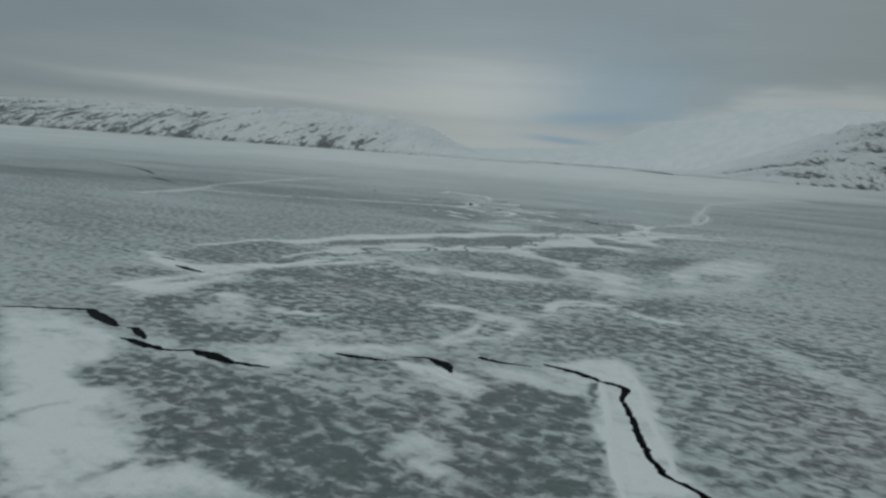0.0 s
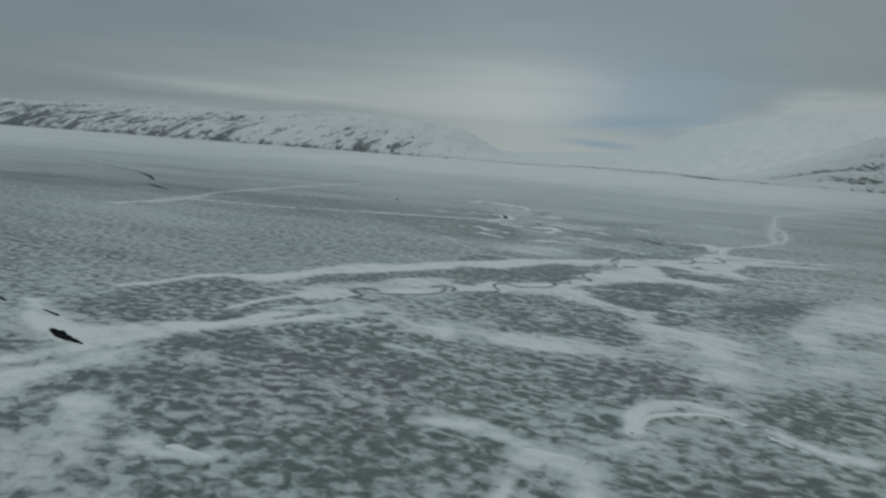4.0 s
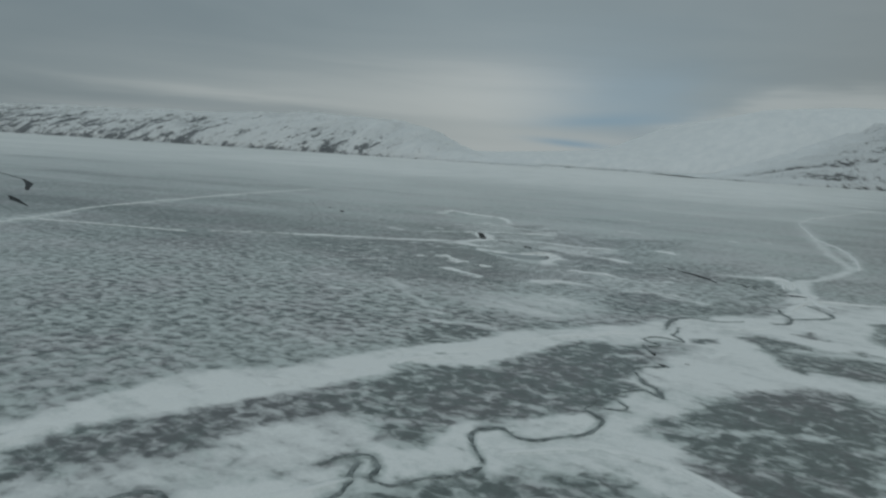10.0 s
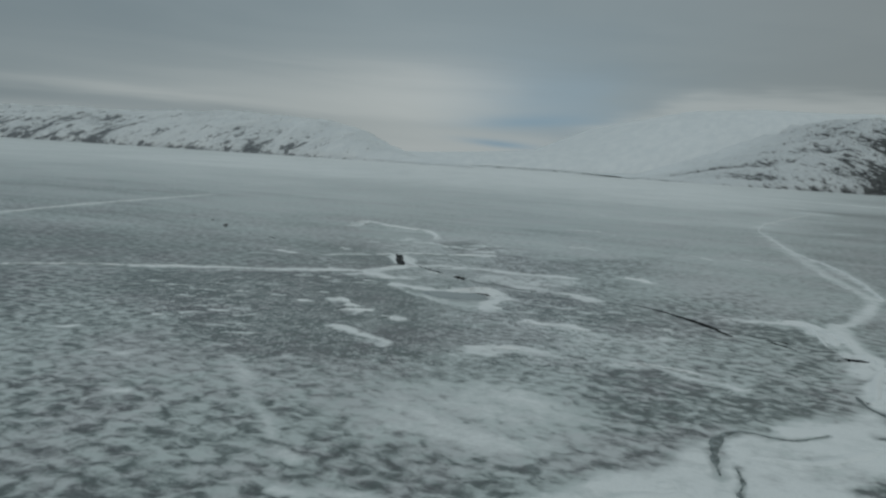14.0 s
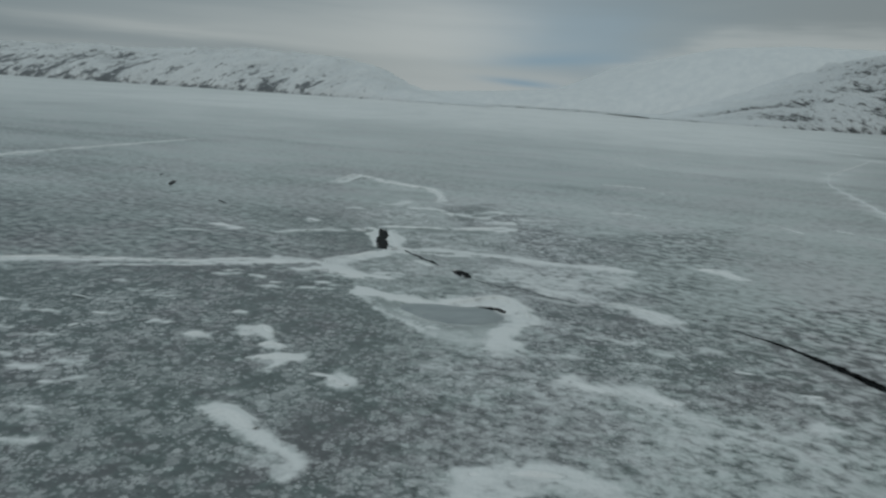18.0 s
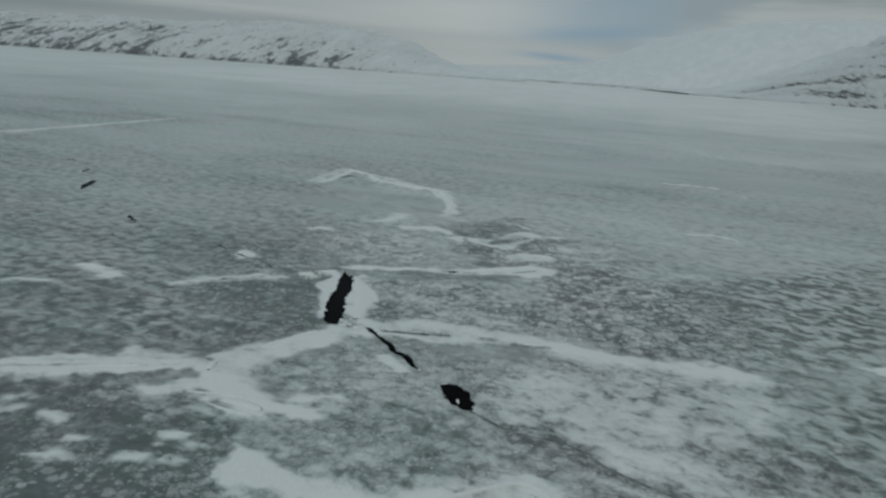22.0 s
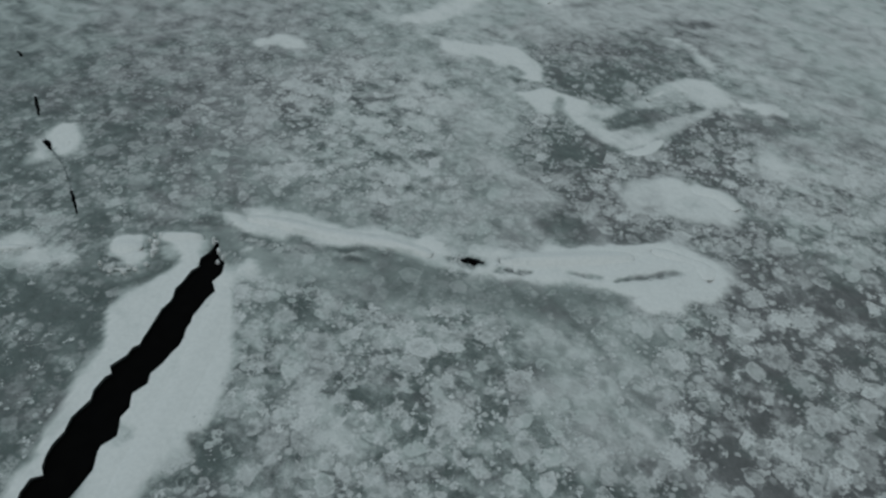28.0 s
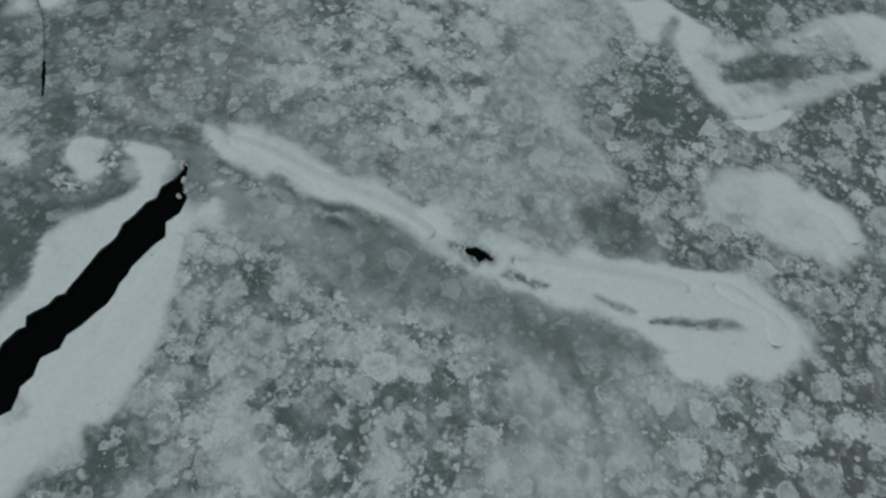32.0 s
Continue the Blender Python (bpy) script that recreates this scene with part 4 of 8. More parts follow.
patch(0.95, 0.5, [(-4.92, 32.2), (-3.35, 33.25), (-1.31, 33.82), (-0.05, 34.16), (1.57, 34.95), (3.67, 35.54), (4.43, 35.06), (4.53, 34.38), (-4.82, 31.88)])
patch(0.3, 0.6, [(0.15, 35.27), (1.69, 36.82), (4.69, 38.23), (4.97, 35.9), (2.88, 35.46), (0.69, 34.71)])
streak(0.95, 0.4, [(3.95, 44.18), (5.24, 44.05), (6.62, 43.17), (7.37, 42.66)])
patch(0.93, 0.35, [(6.62, 42.97), (7.9, 42.64), (8.94, 42.56), (9.47, 41.42), (9.4, 39.41), (8.53, 38.4), (7.84, 39.17), (8.34, 40.44), (7.68, 41.41), (7.08, 40.94), (6.81, 39.72), (6.58, 38.48), (5.56, 37.75), (5.08, 35.86), (4.75, 37.18), (5.85, 38.58), (6.51, 40.24)])
patch(0.3, 0.35, [(7.08, 41.05), (7.78, 41.49), (8.35, 40.7), (7.74, 38.92), (6.84, 38.52), (6.88, 39.45)])
patch(0.1, 0.3, [(5.38, 39.38), (5.73, 40.25), (6.34, 39.68), (5.84, 38.76)])
patch(0.9, 0.4, [(4.89, 36.55), (5.94, 37.32), (6.77, 37.97), (8.52, 38.27), (8.5, 37.81), (6.45, 37.23), (5.53, 36.2), (5.02, 35.56)])
patch(0.12, 0.5, [(4.19, 42.23), (6.19, 42.9), (5.91, 40.57), (4.47, 40.02)])
patch(0.14, 0.6, [(8.82, 44.44), (10.91, 45.29), (10.85, 46.75), (8.98, 47.71), (6.51, 46.81), (4.86, 48.9), (6.4, 50.51), (8.58, 50.33), (12.09, 52.76), (14.29, 52.54), (14.74, 50.72), (12.9, 49.13), (10.5, 48.09)])
patch(0.36, 0.3, [(11.47, 46.05), (12.86, 47.45), (14.29, 47.48), (15.04, 46.69), (13.31, 45), (11.5, 44.66)])
patch(0.75, 0.4, [(8.79, 43.76), (10.16, 44.48), (11.27, 44.59), (11.36, 43.71), (9.8, 42.96)])
streak(0.97, 0.38, [(10.79, 45.25), (10.97, 46.79), (11.6, 47.98), (12.82, 48.67), (14.97, 48.36), (16.05, 47.03), (16.65, 45.31), (18.36, 44.73)])
patch(0.66, 0.9, [(14.98, 50.62), (17.68, 54.96), (22.19, 57.96), (22.29, 65.48), (27.94, 74.3), (33.51, 79.61), (35.72, 75.82), (27.72, 58.92), (23.81, 55.99), (20.7, 53.74), (18.24, 52.02), (16.2, 50.34)])
patch(0.85, 0.7, [(21.7, 63.51), (26.99, 71.59), (32.75, 76.7), (33.77, 71.71), (26.69, 61.4), (22.61, 59.17)])
patch(0.35, 0.5, [(25.45, 65.17), (28.95, 66.73), (26.69, 61.4), (23.83, 60.77)])
patch(0.18, 0.9, [(10.28, 41.68), (14.26, 44.4), (15.63, 43.35), (17.77, 43.18), (19.82, 42.26), (17.77, 37.92), (9.31, 35.66), (8.47, 37.25)])
patch(0.5, 0.8, [(19.07, 47.18), (22.73, 48.4), (21.16, 45.08), (19.06, 44.42)])
streak(0.62, 0.8, [(2.26, 57.9), (5.58, 56.34), (8.73, 54.96), (12.4, 55.22), (15.39, 55.22)])
streak(0.85, 0.6, [(5.89, 67.58), (10.11, 70.59), (12.61, 69.97), (14.88, 65.72), (14.4, 60.26), (15.5, 58.95)])
patch(0.15, 0.6, [(2.24, 63.03), (5.9, 67.12), (7.9, 64.27), (11.88, 62.43), (13.1, 58.2), (11.34, 56.74), (8.16, 57.49), (5.51, 57.81), (2.78, 58.14)])
patch(0.08, 0.3, [(14.7, 64.48), (16.93, 66.51), (16.47, 63.68), (14.73, 62.36)])
patch(0.15, 0.6, [(14.73, 47.33), (17.63, 50.86), (20.49, 50.99), (19.39, 47.43), (17.43, 45.69), (16.3, 47.12)])
patch(0.16, 0.5, [(-16.05, 58.07), (-15.11, 60.35), (-13.84, 62.68), (-12.75, 64.34), (-11.09, 63.52), (-8.01, 61.36), (-7.84, 59.92), (-8.52, 58.28), (-8.93, 56.48), (-10.05, 55.32), (-9.62, 52.85), (-10.29, 52.62), (-11.34, 52.38)])
streak(0.9, 0.4, [(-16.87, 59.06), (-15.49, 60.87), (-14.35, 63.48), (-13.19, 65.11), (-11.4, 65.24), (-9.35, 64.8)])
patch(0.9, 0.45, [(-12.39, 64.78), (-10.37, 63.83), (-7.97, 62.47), (-7.15, 60.68), (-5.17, 60.98), (-3.12, 61.11), (-1.1, 59.37), (0.74, 57.58), (-0.54, 57.28), (-2.37, 57.35), (-3.07, 56.74), (-3.83, 55.32), (-3.27, 58.57), (-3.69, 60.5), (-5.95, 60.96), (-7.15, 60.1), (-8.24, 61.27)])
patch(0.3, 0.5, [(-8.65, 64.59), (-6.65, 68.15), (-3.59, 71.19), (0.16, 73.15), (1.25, 71.18), (-0.57, 66.31), (-3.7, 66.77), (-5.79, 64.09)])
patch(0.75, 0.6, [(-7.55, 61.55), (-5.57, 63.48), (-3.38, 63.7), (-2.02, 64.97), (-0.22, 64.55), (2.01, 65.47), (2.63, 60.75), (1.42, 58.7), (-0.47, 58.8)])
patch(0.12, 0.35, [(-9.97, 55.2), (-9.29, 57.47), (-8.45, 59.58), (-6.67, 60.78), (-5.13, 60.89), (-4.4, 60.32), (-5.24, 58.67), (-6.35, 56.44), (-7.2, 55.08), (-7.96, 54.15), (-8.78, 53.13), (-9.62, 52.85)])
streak(0.8, 0.3, [(-8.93, 56.48), (-8.09, 58.89), (-7.04, 60.43)])
streak(0.95, 0.5, [(-10.47, 51.33), (-9.73, 51.9), (-8.95, 52.49), (-7.74, 53.13), (-7.13, 54.57), (-6.32, 56.38), (-5.42, 58.51), (-4.31, 60.08)])
patch(0.95, 0.5, [(-11.27, 52.29), (-10.29, 52.62), (-8.95, 52.49), (-8.33, 52.47), (-8.89, 51.85), (-9.24, 51.01), (-9.5, 50.15)])
patch(0.12, 0.3, [(-6.48, 53.79), (-5.74, 55.66), (-4.57, 57.62), (-4.38, 56.63), (-5.34, 54.87)])
streak(0.92, 0.4, [(-6.77, 52.88), (-5.68, 54.68), (-4.23, 56.26), (-2.07, 57.83)])
patch(0.12, 0.7, [(-8.91, 49.44), (-8.44, 50.97), (-7.59, 52.28), (-6.37, 52.9), (-5.56, 54.04), (-3.99, 55.2), (-2.6, 56.69), (-1.19, 58), (0.04, 56.78), (1.53, 55.87), (3.35, 55.29), (4.2, 48.84), (-6.11, 46.06)])
patch(0.62, 0.5, [(-5.19, 51.85), (-4.22, 51.82), (-3.03, 49.84), (-3.68, 49.77)])
patch(0.6, 0.4, [(-4.87, 47.2), (-4.72, 47.66), (-4.08, 47.9), (-3.68, 47.37)])
patch(0.6, 0.5, [(-7.9, 48.22), (-6.48, 49.02), (-4.81, 48.04), (-5.74, 47.12), (-6.76, 46.83)])
streak(0.65, 0.35, [(0.72, 52.58), (1.89, 52.29), (3.11, 51.45), (3.92, 50.97)])
streak(0.8, 0.25, [(-1.79, 55.63), (-0.86, 56.08)])
patch(0.9, 0.45, [(-0.29, 58.09), (1.26, 57.21), (3.12, 57.04), (3.46, 54.49), (2.11, 55), (0.75, 55.61)])
streak(0.9, 0.7, [(0.34, 78.1), (4.7, 80.37), (8.79, 84.17), (12.31, 86.04), (16.17, 88.89), (20.47, 90.38), (24.9, 95.05), (27.18, 96.3), (30.85, 95.91), (37.5, 97.4)])
patch(0.22, 0.5, [(1.15, 76.44), (4.75, 79.08), (7.89, 81.8), (11.23, 83.53), (12.05, 79.83), (10.6, 76.33), (8.36, 73.63), (5.65, 73.04), (3.04, 71.84), (1.14, 73.62)])
patch(0.95, 0.4, [(1.53, 69.08), (4.41, 71.08), (5.1, 69.94), (8.59, 71.46), (10.23, 76.16), (12.58, 81.11), (17.32, 85.71), (17.71, 83.65), (15.18, 78.46), (12.03, 73.71), (12.11, 69.61), (12.65, 67.48), (14.4, 66.57), (13.22, 64.67), (12.18, 66.23), (10.42, 67.72), (8.18, 69.24), (5.17, 67.98), (1.89, 66.36)])
patch(0.12, 0.6, [(8.07, 66.56), (10.4, 67.49), (12.25, 65.06), (13.26, 63.6), (13.02, 61.26), (13.2, 59.1), (12.62, 57.45), (10.71, 56.85), (9.81, 57.74), (8.65, 59.04), (6.86, 58.44), (5.54, 58.54), (4.97, 60.77), (5.9, 61.96)])
patch(0.45, 0.6, [(2.04, 65.25), (5.23, 66.55), (5.41, 61.78), (5.09, 58.53), (3.1, 57.16)])
patch(0.85, 0.5, [(5.15, 57.46), (6.86, 57.77), (8.14, 57.81), (9.59, 57.67), (10.5, 56.78), (11.6, 56.36), (12.46, 55.1), (11.19, 54.26), (10.41, 54.97), (9.03, 54.26), (7.57, 54.3), (6.45, 54.75), (5.67, 54.93)])
patch(0.14, 0.5, [(3.62, 53.28), (5.7, 54.17), (7.73, 53.78), (8.56, 53.04), (7.45, 51.44), (4.07, 49.85)])
patch(0.85, 0.6, [(13.46, 64.57), (14.39, 63.16), (15.75, 62.05), (17.34, 61.99), (18.65, 59.73), (19.07, 57.59), (16.56, 52.17), (14.21, 51.54), (14.28, 53.06), (15.69, 55.13), (15.45, 56.5), (14.12, 57.14), (12.99, 57.34), (13.37, 59.81), (12.65, 61.74)])
patch(0.3, 0.4, [(14.36, 59.48), (15.6, 59.37), (16.3, 57.82), (15.16, 57.36), (14.22, 58.2)])
patch(0.35, 0.4, [(17.59, 58.11), (19.29, 58.09), (18.53, 56.43), (17.34, 56.57)])
patch(0.1, 0.35, [(14.99, 65.13), (16.45, 66.24), (17.02, 64.7), (15.79, 63), (14.7, 63.44)])
patch(0.2, 0.7, [(20.15, 70.19), (24.27, 73.27), (27.4, 75.59), (21.4, 62.63), (19.96, 62.88), (19.04, 64.14), (18.98, 66.8)])
patch(0.15, 0.5, [(12.34, 73.54), (15.06, 74.12), (17.21, 72.35), (19.09, 72.47), (17.33, 70.49), (14.36, 70.53), (12.3, 70.97)])
patch(0.15, 0.6, [(10.72, 53.59), (12.61, 52.98), (14.13, 52.64), (14.21, 51.54), (7.38, 49.7), (8.39, 51.05)])
streak(0.12, 0.3, [(20.01, 86.61), (22.63, 85.63), (24.46, 82.78), (26.53, 80.44)])
patch(1, 0.45, [(-13.24, 64.41), (-12.06, 65.18), (-10.64, 66.42), (-8.9, 68.25), (-7.93, 71.37), (-6.36, 74.17), (-3.85, 75.22), (-1.41, 77.23), (0.85, 78.86), (1.42, 74.68), (-0.79, 74.22), (-2.05, 72.69), (-3.99, 70.54), (-5.01, 69.29), (-6.68, 68.67), (-8.13, 67.73), (-8.59, 66.07), (-9, 64.59), (-9.7, 64.04), (-11.37, 64.28)])
patch(0.16, 0.4, [(-7.96, 66.15), (-7.5, 67.88), (-6.03, 68.83), (-4.4, 70.29), (-2.61, 72.78), (0.33, 74.04), (1.5, 74.09), (1.87, 71.42), (-0.07, 70.7), (-1.23, 69.46), (-2.93, 68.84), (-3.53, 67.87), (-4.09, 66.96), (-5.64, 66.42), (-6.85, 65.33), (-7.1, 64.62)])
patch(0.76, 0.5, [(-6.86, 64.57), (-5.37, 65.84), (-3.3, 67.23), (-2.71, 68.16), (-0.07, 70.7), (1.42, 72.13), (2.08, 69.87), (1.14, 68.08), (-0.4, 66.26), (-2.68, 65.5), (-4.82, 64.66), (-6.06, 64.25)])
patch(1, 0.25, [(-2.75, 65.11), (-1.17, 66), (0.64, 67.24), (1.34, 68.15), (2.07, 67.73), (2.44, 67.21), (1, 65.53), (0, 64.66), (-2.05, 63.74)])
patch(0.82, 0.45, [(-9.04, 62.81), (-6.64, 64.17), (-4.29, 64.38), (-3.66, 62.98), (-3.89, 61.5), (-4.39, 60.11), (-6.05, 60.01), (-7.48, 60.84)])
patch(0.15, 0.3, [(-8.54, 62.65), (-7.7, 63.2), (-6.65, 62.79), (-7.36, 62.05)])
patch(0.1, 0.35, [(-12.73, 63.8), (-11.89, 64.1), (-10.2, 63.56), (-9.07, 63.13), (-9.82, 62.77), (-11.57, 62.41)])
patch(0.1, 0.4, [(-11.22, 61.99), (-9.63, 62.51), (-7.68, 61.95), (-7, 61.21), (-7.68, 60.35), (-8.18, 59.38), (-8.82, 59.11)])
streak(0.7, 0.3, [(-8.37, 58.57), (-7.89, 59.23), (-7.33, 60.37), (-6.48, 60.97)])
patch(0.1, 0.35, [(-7.56, 58.59), (-7, 59.65), (-6.48, 60.41), (-5.25, 60.41), (-4.13, 60.58), (-4.21, 59.78), (-4.97, 58.85), (-6.58, 58.39)])
streak(0.9, 0.35, [(-6.5, 57.44), (-5.72, 58.29), (-4.88, 58.7), (-3.9, 60.14)])
patch(0.1, 0.35, [(-6.64, 57.04), (-5.35, 57.76), (-4.61, 58.28), (-4.38, 57.43), (-6.81, 56.71)])
patch(0.88, 0.5, [(-4.75, 58.5), (-3.77, 60.22), (-3.15, 61.04), (-2.31, 61.12), (0.07, 59.59), (1.38, 59.3), (-0.67, 59.05), (-2.02, 58.62), (-3.76, 57.89)])
patch(0.33, 0.6, [(-3.57, 61.95), (-1.87, 63.24), (-0.56, 63.9), (1.52, 64.88), (2.67, 65.52), (3.49, 59.5), (1.47, 58.95), (-0.03, 59.9), (-1.1, 61.08), (-2.62, 61.03)])
patch(0.1, 0.3, [(-3.46, 61.72), (-2.28, 61.9), (-2.14, 61.34), (-3.06, 61.23)])
patch(0.1, 0.3, [(-1.97, 58.51), (-0.7, 58.73), (-0.84, 58.33), (-1.8, 58.13)])
patch(0.12, 0.3, [(1.81, 60.78), (2.78, 60.76), (2.46, 59.92), (1.81, 60.07)])
patch(0.97, 0.45, [(0.73, 79.77), (3.14, 79.17), (5.53, 81.3), (7.53, 84.3), (9.33, 85.94), (11.25, 87.69), (14.15, 88.15), (15.91, 89.85), (19.49, 92.48), (23.02, 94.14), (24.43, 93.81), (29.2, 98.12), (32.69, 99.78), (30.52, 95.05), (26.29, 90.99), (23.44, 88.13), (23.69, 84.66), (22.02, 86.03), (20.1, 88.28), (17.91, 86.53), (15.85, 83.46), (13.91, 80.1), (12.24, 77.21), (10.8, 76.66), (10.36, 79.88), (11.79, 83.87), (9.51, 83.93), (6.78, 80.72), (4.38, 78.66), (1.15, 76.7)])
patch(0.15, 0.5, [(1.38, 76.21), (4.39, 78.41), (7.41, 80.85), (9.48, 83.61), (10.64, 82.37), (10.51, 78.74), (9.56, 75.2), (8.16, 73.74), (6.63, 73.18), (4.64, 72.44), (3.5, 71.18), (2.43, 70), (1.87, 71.42)])
patch(0.97, 0.3, [(4.28, 70.19), (5.4, 71.45), (7.1, 72.48), (8.64, 73.47), (9.06, 72.77), (8.46, 71.36), (6.57, 70.24), (5.2, 69.99), (4.8, 68.65), (2.51, 66.73), (2.36, 67.83), (3.95, 68.37)])
patch(0.84, 0.6, [(9.34, 73.12), (12.24, 77.21), (15.03, 79.95), (17.48, 81.52), (19.38, 81.08), (21.54, 80.78), (22.8, 78.17), (21.82, 76.04), (20.13, 77.2), (17.91, 78.34), (15.51, 77.43), (12.77, 74.54), (11.39, 72.38), (10.28, 71.24), (9.6, 69.47), (10.75, 68.7), (11.87, 67.33), (12.62, 66.52), (14.13, 65.56), (14.57, 64.41), (13.78, 62.7), (12.95, 62.07), (13.19, 63.25), (13.16, 65.27), (11.89, 65.82), (10.93, 66.51), (9.66, 68.35), (8.28, 69.16), (5.67, 68.29), (5.02, 68.73), (7.01, 70.11), (8.7, 71.44)])
patch(0.12, 0.6, [(12.02, 73.25), (14.6, 75.93), (17.48, 76.99), (19.63, 75.95), (21.29, 74.87), (20.47, 73.09), (17.44, 72.08), (15.95, 69.18), (16.35, 67.66), (14.3, 66.07), (13.18, 67.21), (12.15, 68.55), (11.19, 70)])
patch(0.6, 0.5, [(16.94, 71.91), (19.12, 73.51), (20.17, 72.43), (19.14, 70.18), (17.09, 69.54)])
patch(0.1, 0.4, [(14.87, 65.69), (16.27, 66.56), (16.75, 64.95), (15.78, 62.83), (14.81, 62.98), (14.54, 64.32)])
streak(0.8, 0.35, [(16.17, 67.2), (17.47, 66.54)])
patch(0.22, 0.7, [(2.61, 65.94), (4.85, 67.57), (8.24, 68.69), (9.39, 67.84), (10.67, 66.13), (11.93, 65.27), (12.85, 64.25), (12.76, 62.42), (11.32, 61.63), (3.49, 59.5)])
patch(0.9, 0.3, [(6.76, 63.14), (7.79, 63.27), (8.22, 62.6), (7.55, 62.41)])
patch(0.85, 0.3, [(7.66, 61.71), (8.49, 62.12), (8.69, 61.31), (7.91, 61.09)])
patch(0.06, 0.4, [(5.42, 61.73), (6.74, 62.73), (7.36, 61.98), (6.37, 60.67), (5.45, 60.75)])
patch(0.1, 0.4, [(19.77, 87.17), (21.64, 85.88), (23.37, 83.88), (25.17, 83.35), (24.21, 81.25), (21.8, 81.45), (19.56, 81.63), (19.28, 83.52)])
patch(0.18, 0.4, [(26.63, 91.84), (30.31, 94.57), (27.86, 89.24), (25.47, 89)])
patch(0.2, 0.5, [(12.27, 96.67), (16.19, 99.79), (18.91, 96.46), (26, 103.34), (22.95, 95.13), (18.27, 93.72), (14.5, 90.13), (12.54, 92.19)])
patch(1, 0.45, [(-8.25, 70.36), (-7.32, 71.64), (-6.52, 73.57), (-5.08, 74.71), (-4.43, 75.65), (-3.19, 75.09), (-1.66, 77.03), (0.19, 78.9), (2.39, 80.21), (4.39, 81.53), (4.5, 77.98), (2.62, 77.94), (0.68, 77.39), (0.39, 75.51), (-0.97, 74.37), (-1.85, 73.39), (-3.09, 72.17), (-4.38, 71.04), (-5.35, 69.66), (-7.1, 68.64)])
patch(0.12, 0.5, [(-6.85, 68.27), (-6.34, 68.91), (-5.31, 69.59), (-4.27, 70.8), (-3.08, 72.12), (-1.69, 72.86), (-0.58, 74.39), (0.8, 75.53), (0.93, 77.23), (4.51, 77.64), (4.66, 73.08), (3.21, 71.91), (1.5, 71.62), (0.4, 71.87), (-0.55, 70.85), (-1.42, 69.92), (-2.49, 69.75), (-2.95, 68.96), (-3.36, 67.91), (-4.82, 67.39), (-6.3, 67.47)])
patch(0.78, 0.5, [(-3.2, 68.19), (-2.41, 69.54), (-0.9, 70.32), (-0.17, 71.33), (0.83, 71.51), (1.48, 70.79), (1.6, 69.32), (0.49, 68.81), (-0.58, 68.33), (-2.41, 67.75)])
patch(0.15, 0.4, [(1.59, 71.13), (3.01, 70.65), (3.32, 69.25), (2.32, 68.77), (1.69, 69.69)])
patch(0.9, 0.35, [(3.14, 70.98), (4.29, 71.46), (4.71, 71.32), (4.8, 68.51), (3.57, 68.33), (3.75, 69.66)])
patch(0.98, 0.4, [(4.33, 83.42), (6.41, 84.99), (9.29, 85.72), (12.51, 87.7), (14.57, 90.16), (17.05, 92.25), (20.1, 92.38), (22.35, 93), (25.44, 95.4), (27.44, 94.41), (29.02, 94.1), (25.83, 88.73), (26.39, 85.69), (25.15, 83.57), (24.19, 86.17), (22.18, 86.73), (20.95, 88.67), (18.61, 88.08), (15.95, 85.23), (14.46, 84.88), (12.65, 85.47), (10.47, 84.12), (8.19, 82.89), (6.55, 81.16), (4.84, 79.16), (4.49, 78.34)])
patch(0.93, 0.45, [(14.16, 82.71), (18.18, 86.84), (19.63, 86.12), (19.53, 83.21), (19.83, 81.6), (21.16, 80.36), (23.94, 81.52), (22.96, 79.86), (19.9, 79.26), (17.4, 78.76), (14.79, 77.1), (12.63, 75.55), (10.99, 73.71), (10.1, 72.22), (9.84, 70.98), (10.51, 70.35), (9.6, 69.15), (8.05, 68.92), (7.39, 69.87), (6.12, 69.68), (5.33, 70.19), (4.75, 70.1), (4.72, 70.92), (5.82, 70.64), (7.63, 70.55), (8.59, 71.55), (9.35, 72.97), (10.12, 75.08), (11.21, 76.42), (11.79, 75.39), (12.6, 78.61), (12.94, 80.92)])
patch(0.15, 0.4, [(4.63, 78.22), (6.27, 80.18), (8.13, 82.23), (10.13, 83.64), (12.3, 83.77), (12.36, 81.61), (11.49, 79.83), (10.48, 78.18), (10.9, 76.97), (9.39, 75.5), (8.74, 73.8), (7.91, 73.18), (6.4, 72.46), (5.5, 71.87), (4.69, 72.17)])
patch(0.97, 0.2, [(5.68, 71.82), (6.77, 72.66), (8.32, 73.44), (8.82, 73.06), (8.69, 72.19), (8.1, 71.68), (6.67, 71.05), (6, 71.13)])
patch(0.1, 0.4, [(18.67, 87.41), (20.38, 87.27), (21.11, 84.39), (24.07, 85.94), (25.09, 83.48), (24.04, 81.7), (21.43, 80.41), (20.38, 81.72), (19.53, 83.21), (18.89, 84.93)])
patch(0.1, 0.5, [(12.29, 74.33), (13.9, 75.72), (15.81, 77.55), (18.51, 78.71), (19.95, 78.03), (19.55, 75.72), (18.3, 73.14), (17.15, 71.37), (16.02, 70.49), (14.45, 69.86), (12.25, 70.27), (11.76, 71.28), (10.27, 72.16), (10.85, 73.13)])
streak(0.55, 0.25, [(10.65, 72.31), (14.09, 73.01), (16.97, 73.35)])
patch(0.18, 0.4, [(28.39, 92.93), (31.7, 94.69), (27.81, 88.08), (26.88, 88.98)])
